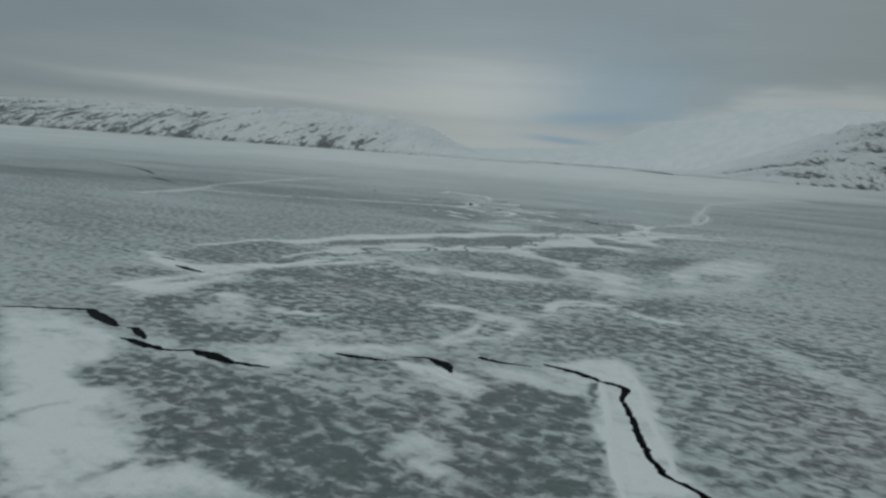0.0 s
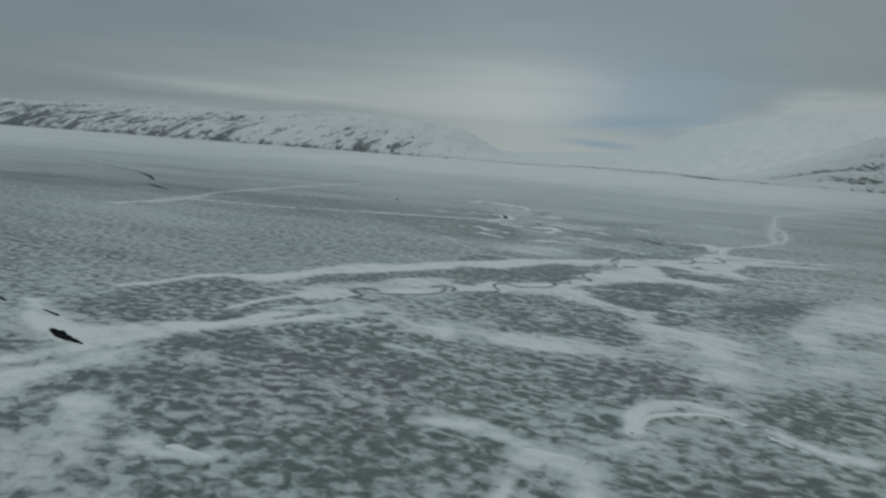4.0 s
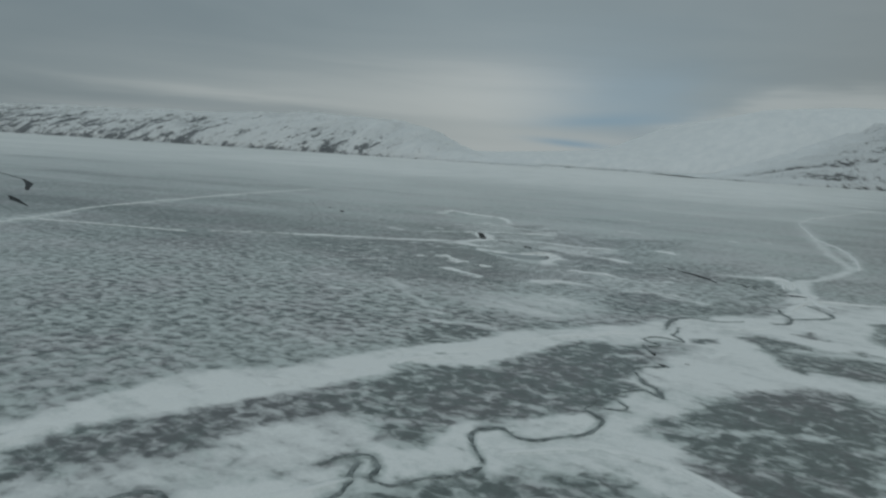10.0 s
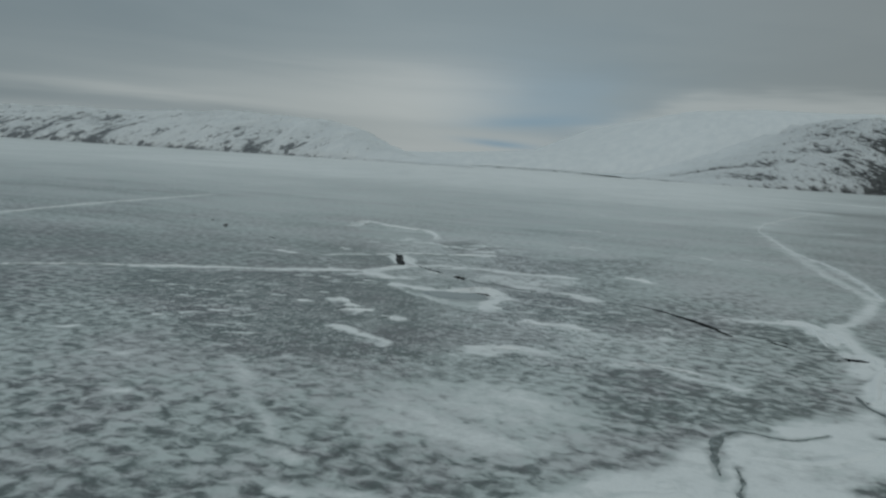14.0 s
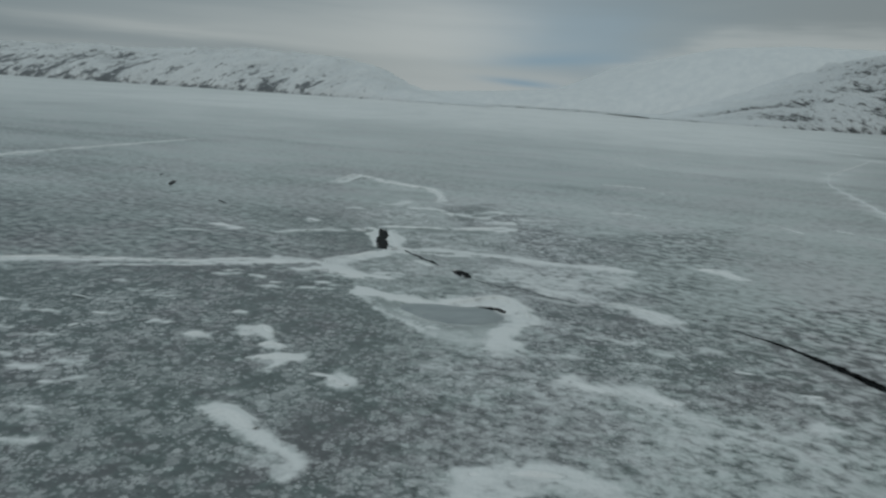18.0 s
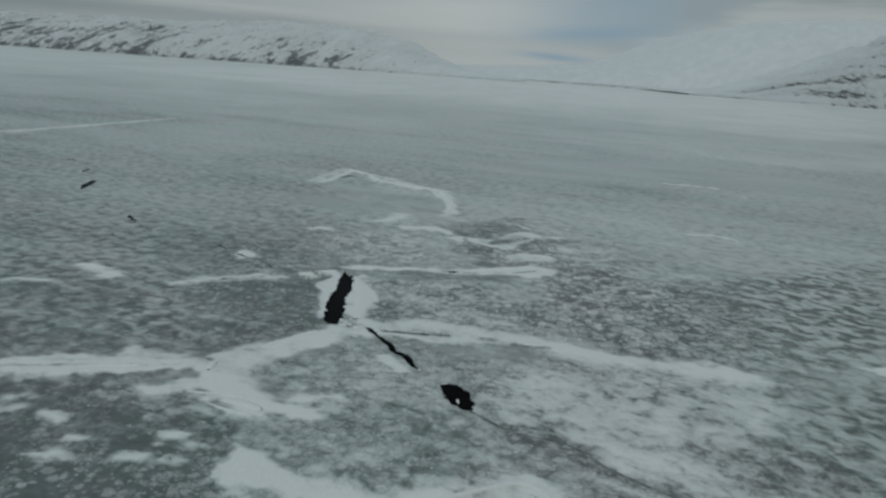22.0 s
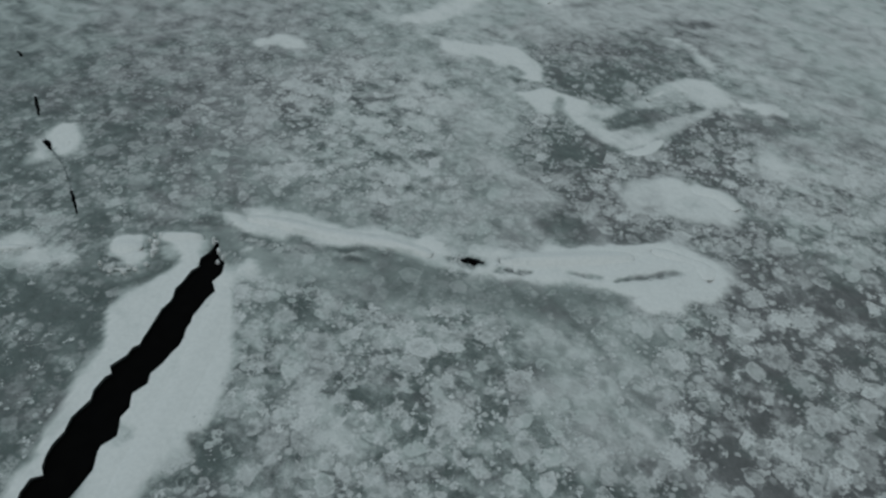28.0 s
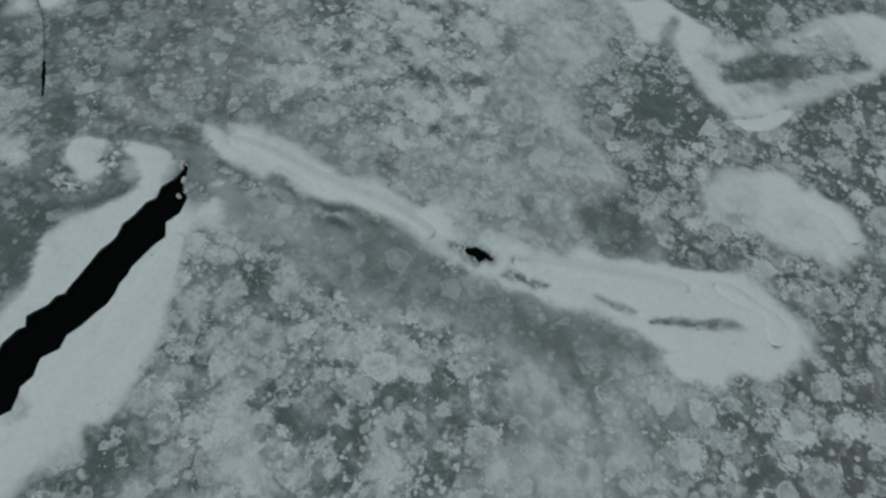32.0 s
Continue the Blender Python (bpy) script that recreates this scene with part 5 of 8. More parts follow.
patch(0.18, 0.4, [(12.17, 95.45), (14.46, 98.02), (17.15, 98.11), (19.2, 96.04), (17.89, 94.01), (14.01, 92.12), (12.52, 93.22)])
patch(0.7, 0.9, [(5.88, 93.9), (8.22, 95.81), (10.16, 95.09), (11.69, 92.54), (11.45, 89.91), (9.35, 88.8), (7.69, 88.53), (5.84, 88.82)])
patch(1, 0.35, [(6.08, 83.94), (7.45, 85.23), (9.22, 86.08), (10.94, 87.29), (12.9, 87.92), (14.12, 87.43), (13.94, 86.14), (12.79, 85.12), (12, 83.69), (10.49, 83.01), (10.35, 84.25), (8.87, 83.54), (7.78, 82.22), (7.17, 81.28), (6.26, 80.01), (6, 79.99)])
patch(0.97, 0.25, [(15.55, 90.43), (16.8, 91.14), (19.42, 91.24), (21.69, 91.62), (22.36, 90.91), (20.4, 89.07), (18.69, 87.98), (17.4, 87.13), (16.21, 86.96), (15.56, 87.65), (15.32, 88.3)])
patch(0.97, 0.3, [(23.71, 96.22), (25.37, 97.68), (26.84, 97.5), (26.79, 95.31), (25.11, 93.92), (23.24, 93.59)])
streak(0.85, 0.4, [(23.41, 110.82), (26.22, 110.55), (29.02, 110.27), (27.91, 106.23), (26.55, 101.25), (27.28, 100.06), (28.7, 99.07), (31.83, 99.46)])
patch(0.93, 0.45, [(15.04, 83.97), (17.11, 86.47), (18.05, 86.6), (18.91, 86.12), (18.81, 83.94), (18.45, 82.58), (18.39, 80.93), (19.41, 80.66), (18.61, 79.45), (12.42, 78.86), (13.48, 80.41), (12.82, 79.98), (13.93, 82.06)])
patch(0.1, 0.35, [(18.39, 87.34), (20.24, 88.27), (20.54, 86.7), (20.62, 85.32), (22.27, 84.99), (20.87, 82.86), (19.15, 81.01), (18.52, 81.73), (18.87, 84.05), (18.82, 85.93)])
patch(0.14, 0.3, [(21.68, 89.2), (23.07, 89.48), (23.45, 88.14), (22.04, 88.54)])
patch(0.3, 0.35, [(12.61, 84.49), (13.55, 84.88), (14.52, 84.74), (15.3, 84.63), (14.28, 83), (13.17, 81.98), (13.1, 80.75), (12.43, 80.3), (12.23, 81.87), (12.12, 82.74)])
patch(0.08, 0.2, [(15.4, 85.99), (16.96, 86.63), (16.76, 85.65), (15.35, 85.29)])
patch(0.2, 0.5, [(13.38, 98.25), (15.7, 98.75), (17.94, 96.89), (19.77, 96.12), (22.92, 97.78), (22.82, 95.62), (20.04, 92.66), (17.91, 92.74), (15.63, 92.33), (13.72, 91.12), (12.45, 93.65)])
patch(0.12, 0.4, [(7.51, 81.24), (8.19, 82.63), (9.48, 83.77), (10.48, 83.9), (11.59, 82.86), (12.18, 82.3), (12.03, 80.63), (11.09, 79.12), (9.25, 78.56), (7.11, 78.35), (6.92, 80.09)])
patch(0.85, 0.2, [(10.93, 81.72), (12.11, 82.07), (12.29, 81.45), (11.17, 81.25)])
patch(1, 0.4, [(-1.01, 77.87), (0.31, 79.31), (1.37, 80.19), (2.87, 81.16), (4.53, 82.23), (6.07, 83.68), (6, 79.99), (5.3, 79.21), (5.02, 78.15), (-0.91, 77.58)])
streak(0.35, 0.14, [(2.44, 79.6), (3.11, 79.32), (3.79, 79.47)])
patch(0.08, 0.4, [(0.69, 81.76), (1.38, 83.78), (2.41, 84.75), (4.01, 84.69), (5.21, 84.31), (5.04, 83.29), (3.46, 82.14), (2.53, 81.16), (1.2, 81)])
streak(0.68, 0.22, [(-3.83, 99.16), (-1.97, 96.22), (0.06, 91.3), (1.23, 88.58), (2.04, 87.61)])
streak(0.85, 0.35, [(2.1, 85.58), (3.95, 85.56), (5.2, 84.92)])
streak(0.62, 0.25, [(-5.04, 81.09), (-3.58, 80.44), (-2.22, 79.46)])
patch(0.74, 0.9, [(3.65, 91.48), (4.07, 93.61), (5.09, 94.71), (6.68, 95.05), (8.94, 95.39), (9.53, 94.01), (9.65, 92.32), (10.07, 90.9), (9.62, 90.12), (4.21, 89.52)])
patch(0.12, 0.5, [(13.68, 97.69), (14.68, 98.86), (15.97, 98.69), (17.21, 97.35), (17.87, 95.56), (19.73, 95.33), (21.42, 95.17), (20.77, 93.32), (18.94, 92.31), (15.83, 91.23), (13.53, 91.66), (12.37, 92.27), (12.48, 93.96)])
streak(0.85, 0.25, [(14.09, 99.16), (16.16, 99.24), (17.39, 97.8), (19.06, 96.35)])
patch(0.8, 0.5, [(18.75, 92.59), (20.77, 93.32), (19.65, 91.6)])
patch(0.1, 0.4, [(22.81, 108.71), (26.27, 110.06), (28.1, 108.83), (27.66, 104.71), (26.4, 101.99), (25.21, 103.81), (24.14, 105.9), (22.77, 106.63)])
streak(0.85, 0.22, [(-2.75, 97.24), (-1.83, 97.08)])
streak(0.85, 0.22, [(-0.49, 97.32), (0.54, 97.37)])
streak(0.85, 0.22, [(-5.37, 92.35), (-4.75, 92.44)])
streak(0.85, 0.22, [(-8.23, 97.1), (-6.62, 96.75)])
streak(0.85, 0.22, [(-8.35, 103.92), (-7.44, 103.92)])
streak(0.85, 0.22, [(-3.17, 100.42), (-2.74, 100.5)])
streak(0.85, 0.22, [(-11.46, 100.37), (-10.85, 100.5)])
streak(0.85, 0.22, [(-6.51, 107.92), (-5.47, 107.41)])
snow_drift([(-11.73, 64.75), (-10.06, 65.55), (-8.46, 67.45), (-7.41, 70.22), (-6.2, 71.65)], 1, 0.2, "broad snow-covered pressure ridge crossing the grey lake ice")
snow_drift([(-6.13, 71.08), (-4.48, 73.31), (-2.51, 74.24), (-0.94, 75.86), (1.47, 78.06), (4.44, 79.85)], 0.95, 0.22, "broad snow-covered pressure ridge crossing the grey lake ice")
snow_drift([(5.3, 81.75), (7.46, 83.89), (10.36, 85.22), (13.78, 88.03)], 0.7, 0.2, "broad snow-covered pressure ridge crossing the grey lake ice")
snow_drift([(0.54, 78.46), (2.42, 79.67), (4.58, 81.07), (6.04, 82.01)], 0.9, 0.2, "broad snow-covered pressure ridge crossing the grey lake ice")
snow_drift([(7.56, 84.04), (9.72, 85.26), (12.06, 86.37), (13.73, 86.86)], 0.8, 0.2, "broad snow-covered pressure ridge crossing the grey lake ice")
snow_drift([(-2.13, 64.52), (-0.19, 65.43), (1.46, 66.88)], 0.45, 0.12, "flat white snow slab bordered by a grey seam")
snow_drift([(5.41, 70.9), (6.82, 71.4), (8.3, 72.33)], 0.4, 0.1, "flat oval snow slab ringed by a refrozen seam")
snow_drift([(13.98, 81.15), (17.39, 84.58), (18.38, 82.96), (19.36, 80.58)], 0.7, 0.1, "broad smooth snow patch beside a winding seam")
snow_drift([(16.2, 89.45), (18.28, 89.18), (21.15, 90.55)], 0.6, 0.12, "flat white snow slab bordered by a grey seam")
snow_drift([(23.85, 95.6), (25.33, 95.88), (26.16, 95)], 0.55, 0.12, "flat white snow slab bordered by a grey seam")
snow_drift([(-10.37, 51.21), (-9.7, 51.86), (-8.92, 52.45), (-7.71, 53.08), (-7.1, 54.52), (-6.29, 56.32), (-5.39, 58.44), (-4.28, 60)], 0.5, 0.14, "low snow-covered ridge forking across dark ice")
snow_drift([(-6.65, 53.03), (-5.68, 54.68), (-4.23, 56.26), (-2.44, 57.55)], 0.42, 0.12, "low snow-covered ridge forking across dark ice")
snow_drift([(-16.87, 59.06), (-15.43, 60.78), (-14.29, 63.38), (-13.13, 65), (-11.34, 65.12)], 0.4, 0.12, "low snow-covered ridge forking across dark ice")
snow_drift([(-11.12, 47.47), (-10.38, 49.24), (-8.53, 51.67), (-6.53, 54.69), (-4.17, 59.35)], 0.45, 0.12, "low snow-covered ridge beside a short open crack")
snow_drift([(6.74, 42.7), (7.89, 42.46), (8.92, 42.2)], 0.55, 0.12, "rounded white snow mound on mottled grey ice")
snow_drift([(-4.45, 39.35), (-3.91, 39.95), (-2.52, 39.64), (-1.64, 39.48)], 0.4, 0.1, "flat white snow patch on mottled grey ice")
snow_drift([(5.12, 69.26), (8.22, 70.32), (10.62, 69.62), (12.35, 67.37), (13.66, 65.59)], 0.5, 0.1, "smooth snow tongue across mottled grey ice")
snow_drift([(23.41, 110.82), (26.22, 110.55), (29.02, 110.27), (27.91, 106.23), (26.76, 102.01)], 0.34, 0.16, "curving snow-covered ridge with a dark gap")
refrozen_seam([(-4.33, 60.23), (-4.28, 60.61), (-4.21, 61), (-4.19, 61.49)], 0.14, "winding refrozen seam of grey slush ice between snow")
refrozen_seam([(-3.9, 61.69), (-3.55, 62.2), (-3.26, 62.56), (-3.37, 63.15), (-3.76, 63.47), (-4.12, 63.98), (-3.9, 64.71), (-3.13, 65.08), (-2.58, 64.46)], 0.22, "winding refrozen seam of grey slush ice between snow")
refrozen_seam([(-2.41, 63.77), (-1.72, 63.82), (-0.78, 64.26), (0.18, 64.74), (0.92, 65.39), (1.35, 66.05), (1.36, 67.23), (1.43, 67.83)], 0.2, "winding refrozen seam of grey slush ice between snow")
refrozen_seam([(0.39, 67.42), (0.93, 68.13), (1.65, 68.36), (2.03, 67.68), (1.94, 66.98), (2.35, 66.67), (2.69, 66.68), (3.4, 67.25), (4.28, 67.63), (4.93, 68.27)], 0.18, "winding refrozen seam of grey slush ice between snow")
refrozen_seam([(4.95, 68.66), (4.63, 69.75), (4.52, 70.58), (4.79, 71.12), (5.46, 71.35), (5.97, 70.71), (6.55, 70.6), (7.28, 70.97), (8.34, 71.6), (8.98, 72.8), (8.82, 73.38), (8.47, 73.88)], 0.17, "winding refrozen seam of grey slush ice between snow")
refrozen_seam([(8.47, 73.88), (9.35, 75.41), (10.48, 76.41), (11.2, 76.67), (11.73, 75.86), (11.69, 77.03), (11.3, 77.83)], 0.16, "winding refrozen seam of grey slush ice between snow")
refrozen_seam([(9.21, 74.14), (9.84, 74.1), (10.13, 74.47), (9.88, 75.03)], 0.12, "winding refrozen seam of grey slush ice between snow")
refrozen_seam([(11.79, 76.99), (11.43, 77.41), (11.33, 78), (11.29, 78.9), (11.24, 79.59), (11.93, 80.11), (12.61, 80.28), (13.02, 80.39)], 0.17, "winding refrozen seam of grey slush ice between snow")
refrozen_seam([(12.68, 82.71), (12.55, 84.06)], 0.16, "winding refrozen seam of grey slush ice between snow")
refrozen_seam([(12.77, 85.17), (13.35, 85.85), (13.99, 85.9), (14.54, 85.44), (14.87, 85.26), (14.86, 85.94), (14.61, 86.62), (15.07, 87.46), (15.36, 88.58)], 0.13, "winding refrozen seam of grey slush ice between snow")
refrozen_seam([(12.77, 85.17), (13.08, 84.64), (13.4, 84.18), (12.99, 83.8), (12.77, 83.93)], 0.13, "winding refrozen seam of grey slush ice between snow")
refrozen_seam([(14.59, 87.9), (14.89, 89.07), (15.62, 90.71), (16.52, 91.53), (17.28, 91.53)], 0.3, "winding refrozen seam of grey slush ice between snow")
refrozen_seam([(17.28, 91.53), (17.88, 91.12), (18.6, 91.06), (19.97, 91.63)], 0.12, "winding refrozen seam of grey slush ice between snow")
refrozen_seam([(23.79, 96.31), (23.5, 95.04), (23.57, 93.91), (23.2, 92.77), (22.5, 91.77), (21.77, 91.64)], 0.2, "winding refrozen seam of grey slush ice between snow")
refrozen_seam([(23.42, 93.52), (24.49, 93.72), (25.97, 94.38), (26.77, 95.06), (26.94, 96.7), (26.63, 98.67)], 0.2, "winding refrozen seam of grey slush ice between snow")
patch(0.02, 1.5, [(-13.73, 114.65), (-6.96, 117.5), (0.72, 116.25), (4.97, 111.56), (5.85, 105.37), (5.2, 98.7), (-2.84, 97.7)], 0.75)
streak(0.8, 0.22, [(-7.03, 106.37), (-6.25, 106.4)])
streak(0.8, 0.22, [(-4.99, 106.05), (-4.23, 106.08)])
streak(0.8, 0.22, [(-4.45, 104.63), (-3.56, 104.69)])
streak(0.8, 0.22, [(-5.9, 105.43), (-5.16, 105.46)])
streak(0.8, 0.22, [(-6.91, 104.6), (-6.19, 104.63)])
streak(0.8, 0.22, [(-7.12, 108.16), (-6.29, 108.2)])
streak(0.8, 0.22, [(-3.57, 100.94), (-2.75, 100.99)])
streak(0.8, 0.22, [(-4.21, 102.71), (-3.55, 102.73)])
streak(0.8, 0.22, [(-8.91, 108.49), (-8.07, 108.52)])
streak(0.8, 0.22, [(-3.67, 99), (-3.13, 99.01)])
streak(0.8, 0.22, [(-8.61, 110.66), (-7.5, 110.75)])
streak(0.8, 0.22, [(-6.24, 110.79), (-5.33, 110.83)])
streak(0.8, 0.22, [(-4.98, 102.05), (-4.34, 102.07)])
streak(0.8, 0.22, [(-10.52, 111.52), (-9.59, 111.56)])
streak(0.8, 0.22, [(-12.12, 112.54), (-11.16, 112.58)])
streak(0.8, 0.22, [(-6.18, 114.57), (-5.39, 114.56)])
streak(0.8, 0.22, [(-4.98, 114.88), (-4.18, 114.87)])
patch(1, 0.3, [(0.43, 103.43), (0.74, 104.12), (1.68, 103.95), (2.9, 102.44), (3.77, 101.28), (4.1, 100.49), (3.73, 99.97), (3.09, 100.84), (2.42, 101.08), (1.83, 102.09), (0.98, 102.75)])
patch(0.95, 0.25, [(-0.14, 110.15), (0.62, 110.78), (1.33, 109.86), (0.81, 109.04)])
patch(0.95, 0.25, [(0.76, 108.35), (1.85, 109.25), (2.79, 107.91), (2.13, 106.87), (1.31, 106.95)])
patch(0.95, 0.25, [(3.13, 106.94), (3.94, 106.92), (4.54, 105.55), (3.76, 105.42)])
streak(0.85, 0.3, [(-15.33, 117.15), (-11.65, 118.25), (-7.53, 118.92), (-3.34, 119.88), (0.99, 121.44), (3.66, 123.47)])
streak(0.85, 0.3, [(1.1, 120.75), (3.16, 119.04), (4.37, 118.86)])
patch(0.8, 0.6, [(7.13, 99.82), (8.12, 100.72), (9.7, 101.26), (11.07, 101.12), (11.64, 100.26), (11.61, 99.5), (7.14, 98.94)])
patch(0.1, 0.3, [(9.1, 99.85), (10.01, 100.2), (10.36, 99.67), (10.02, 99.3), (9.04, 99.23)])
patch(0.25, 1.2, [(17.18, 114.21), (31.78, 121.68), (21.07, 104.17), (16.72, 105.24), (15.07, 105.92)])
patch(0.5, 1, [(12.42, 102.9), (16.62, 104.99), (19.28, 103.13), (18.76, 100.38), (11.61, 99.5)])
patch(0.62, 0.6, [(12.13, 106.71), (14.3, 107.36), (14.9, 105.41), (15.27, 103.32), (14.06, 102.76), (13.21, 104.68)])
streak(0.88, 0.35, [(11.36, 106.85), (12.49, 106.51), (13.86, 106.48), (14.46, 105.82)])
patch(0.7, 0.6, [(10.95, 119.49), (13.57, 120.82), (14.77, 117.56), (12.82, 116.04), (11.31, 117.26)])
streak(0.85, 0.3, [(14.54, 116.45), (16.04, 115.8), (17.24, 114.4)])
streak(0.88, 0.25, [(21.89, 125.21), (22.75, 124.69), (23.53, 123.19)])
streak(0.8, 0.25, [(18.85, 107.06), (19.83, 106.21)])
streak(0.75, 0.25, [(18.39, 104.82), (18.95, 104.48)])
streak(0.75, 0.25, [(24.08, 111.32), (25.38, 111.22)])
patch(0.03, 1, [(-9.08, 117.19), (-0.91, 119.56), (2.45, 117.59), (4.04, 113.77), (4.03, 110.71), (5.43, 106.75), (-1.23, 105.71)], 0.7)
patch(0.12, 0.5, [(0.47, 113.81), (2.25, 115.18), (3.88, 114.57), (4.66, 112.26), (3.9, 111.3), (2.13, 111.38)], 0.45)
streak(0.92, 0.18, [(-10.08, 118.65), (-6.15, 119.62), (-1.56, 120.77), (0.72, 121.01)])
streak(0.92, 0.14, [(-9.4, 117.65), (-5.7, 118.75), (-1.36, 120.19)])
streak(0.95, 0.4, [(1.07, 121.52), (2.3, 122.55), (3.5, 124.39)])
patch(0.9, 0.35, [(0.51, 121.36), (1.52, 121.65), (3, 119.03), (2.94, 118.22), (1.76, 118.71)])
streak(0.85, 0.18, [(-0.41, 119.4), (0.66, 119.54)])
streak(0.85, 0.18, [(3.79, 119.52), (4.88, 119.66)])
streak(0.85, 0.18, [(1.08, 116.6), (1.86, 116.67)])
streak(0.85, 0.18, [(-1.2, 115.76), (-0.63, 115.78)])
streak(0.85, 0.18, [(-6.24, 114.12), (-5.38, 114.22)])
streak(0.85, 0.18, [(-3.61, 117.57), (-2.99, 117.6)])
streak(0.85, 0.18, [(-2.06, 117.39), (-1.45, 117.42)])
streak(0.85, 0.18, [(-7.42, 115.19), (-6.86, 115.21)])
streak(0.85, 0.18, [(-4.9, 113.44), (-4.22, 113.5)])
streak(0.85, 0.18, [(-1.21, 111.87), (-0.73, 111.89)])
streak(0.85, 0.18, [(-3.72, 110.25), (-3.14, 110.3)])
streak(0.85, 0.18, [(1.12, 118.28), (1.75, 118.31)])
patch(1, 0.25, [(-0.54, 110.3), (0, 110.78), (0.5, 110.71), (1.1, 109.84), (1.09, 108.95), (0.53, 109.25), (-0.06, 109.59)])
patch(1, 0.22, [(-2.44, 109.17), (-1.92, 109.52), (-1.17, 109.26), (-1.15, 108.66), (-1.93, 108.68)])
patch(0.97, 0.25, [(0.56, 108.58), (1.04, 109.05), (1.79, 108.66), (1.75, 108), (1.1, 107.99)])
patch(1, 0.25, [(0.57, 107.18), (1.38, 107.64), (2.59, 107.95), (2.63, 107.43), (2.2, 106.91), (1.8, 106.42), (1.4, 106.24), (1.51, 106.8), (0.83, 106.91)])
patch(0.2, 0.35, [(-0.15, 128.92), (1.41, 130.14), (2.81, 128.06), (3.19, 124.39), (2.23, 122.89), (0.87, 122.31), (-0.51, 123.75)], 0.25)
patch(0.45, 0.3, [(3.79, 115.03), (5.69, 113.27), (6.62, 112.46), (7.94, 112.24), (9.25, 112.61), (8.73, 110.95), (8.57, 109.44), (7.72, 109.57), (6.63, 110.56), (5.88, 111.76), (4.79, 113.5)], 0.12)
patch(1, 0.2, [(2.76, 115.41), (2.99, 117), (4.32, 116.3), (5.95, 115.78), (7.48, 115.57), (8.61, 115.62), (9.4, 116.3), (10.16, 116.16), (10.74, 114.32), (11.15, 113.1), (10.22, 112.39), (9.59, 112.87), (9.91, 113.94), (9.34, 114.92), (8.43, 115.09), (7.13, 115.14), (5.65, 115.06), (4.54, 115), (3.79, 115.03)])
patch(1, 0.22, [(9.76, 112.9), (10.93, 112.94), (10.34, 111.92), (9.64, 110.96), (10.1, 110.13), (10.08, 108.91), (9.1, 108.85), (8.57, 109.44), (8.87, 110.35), (8.73, 111.27)])
patch(0.68, 0.6, [(11.18, 123.53), (14.68, 123.65), (17.12, 123.49), (17.45, 121.34), (15.73, 118.4), (13.84, 116.38), (12, 117), (11.6, 118.61), (9.52, 119.36), (8.66, 121.24)])
streak(0.97, 0.4, [(4.53, 124.5), (6.7, 124.77), (9.73, 124.9), (12.26, 124.26), (14.82, 124.37), (16.59, 123.35)])
patch(0.12, 0.5, [(11.32, 116.22), (12.82, 116.05), (14.3, 115.89), (15.02, 115.12), (15.79, 113.63), (16.4, 113), (14.58, 111.39), (13.73, 112.21), (12.54, 112.7), (11.65, 113.27), (11.29, 114.43)])
patch(0.2, 1, [(10.81, 111.94), (13.87, 111.57), (19.92, 112.35), (17.9, 108.7), (9.67, 107.41)])
patch(0.9, 0.35, [(15.2, 117.19), (16.22, 116.65), (16.81, 115.59), (17.62, 115.31), (16.67, 114.69), (17.07, 113.88), (15.96, 114.13), (15.58, 115.79)])
streak(0.92, 0.3, [(22.26, 125.28), (23.22, 125.11), (23.73, 123.27)])
streak(0.82, 0.25, [(14.08, 111.48), (14.71, 111.53)])
streak(0.82, 0.25, [(11.24, 109.13), (11.79, 109.17)])
streak(0.82, 0.25, [(13.43, 108.76), (14.68, 108.91)])
streak(0.82, 0.25, [(12.79, 111.57), (13.42, 111.62)])
streak(0.82, 0.25, [(17.04, 110.94), (17.81, 111.02)])
streak(0.82, 0.25, [(15.42, 110.38), (16.02, 110.42)])
patch(0.16, 0.6, [(-4.52, 126.32), (-1.3, 127.89), (1.95, 127.34), (1.33, 123.27), (0.64, 122.63), (-0.61, 124.95), (-2.02, 122.5), (-3.8, 124.16)], 0.8)
patch(0.13, 0.35, [(1.33, 128.02), (1.93, 129.22), (2.8, 128.41), (2.95, 125.82), (3.11, 124.29), (1.96, 123.02), (0.99, 123.19), (0.68, 125.26)], 0.25)
patch(0.1, 0.5, [(-4.29, 119.22), (-1.4, 119.63), (0.2, 118.92), (1.42, 118.51), (2.49, 117.59), (2.6, 116.57), (1.42, 116.87), (-0.6, 118.13), (-2.25, 118.44), (-3.77, 118.47)])
streak(0.9, 0.2, [(-4.92, 120.11), (-2.9, 120.88), (-0.16, 121.13)])
streak(0.92, 0.16, [(-4.54, 119.58), (-2.43, 120.05), (0.12, 120.87)])
streak(0.35, 0.07, [(-4.73, 119.84), (-2.61, 120.37), (-0.08, 120.95)])
streak(0.7, 0.22, [(-3.38, 128.06), (-1.31, 129.19), (0.75, 130.17), (2.29, 130.78)])
patch(1, 0.25, [(1.03, 119.84), (0.85, 121.14), (1.82, 121.77), (2.61, 123.31), (3.57, 124.83), (3.96, 123.87), (3.12, 122.72), (2.36, 121.67), (1.82, 120.75), (2.03, 119.69), (2.87, 119.01), (3.22, 118.36), (2.56, 118.18), (1.75, 118.79), (1.02, 119.48)])
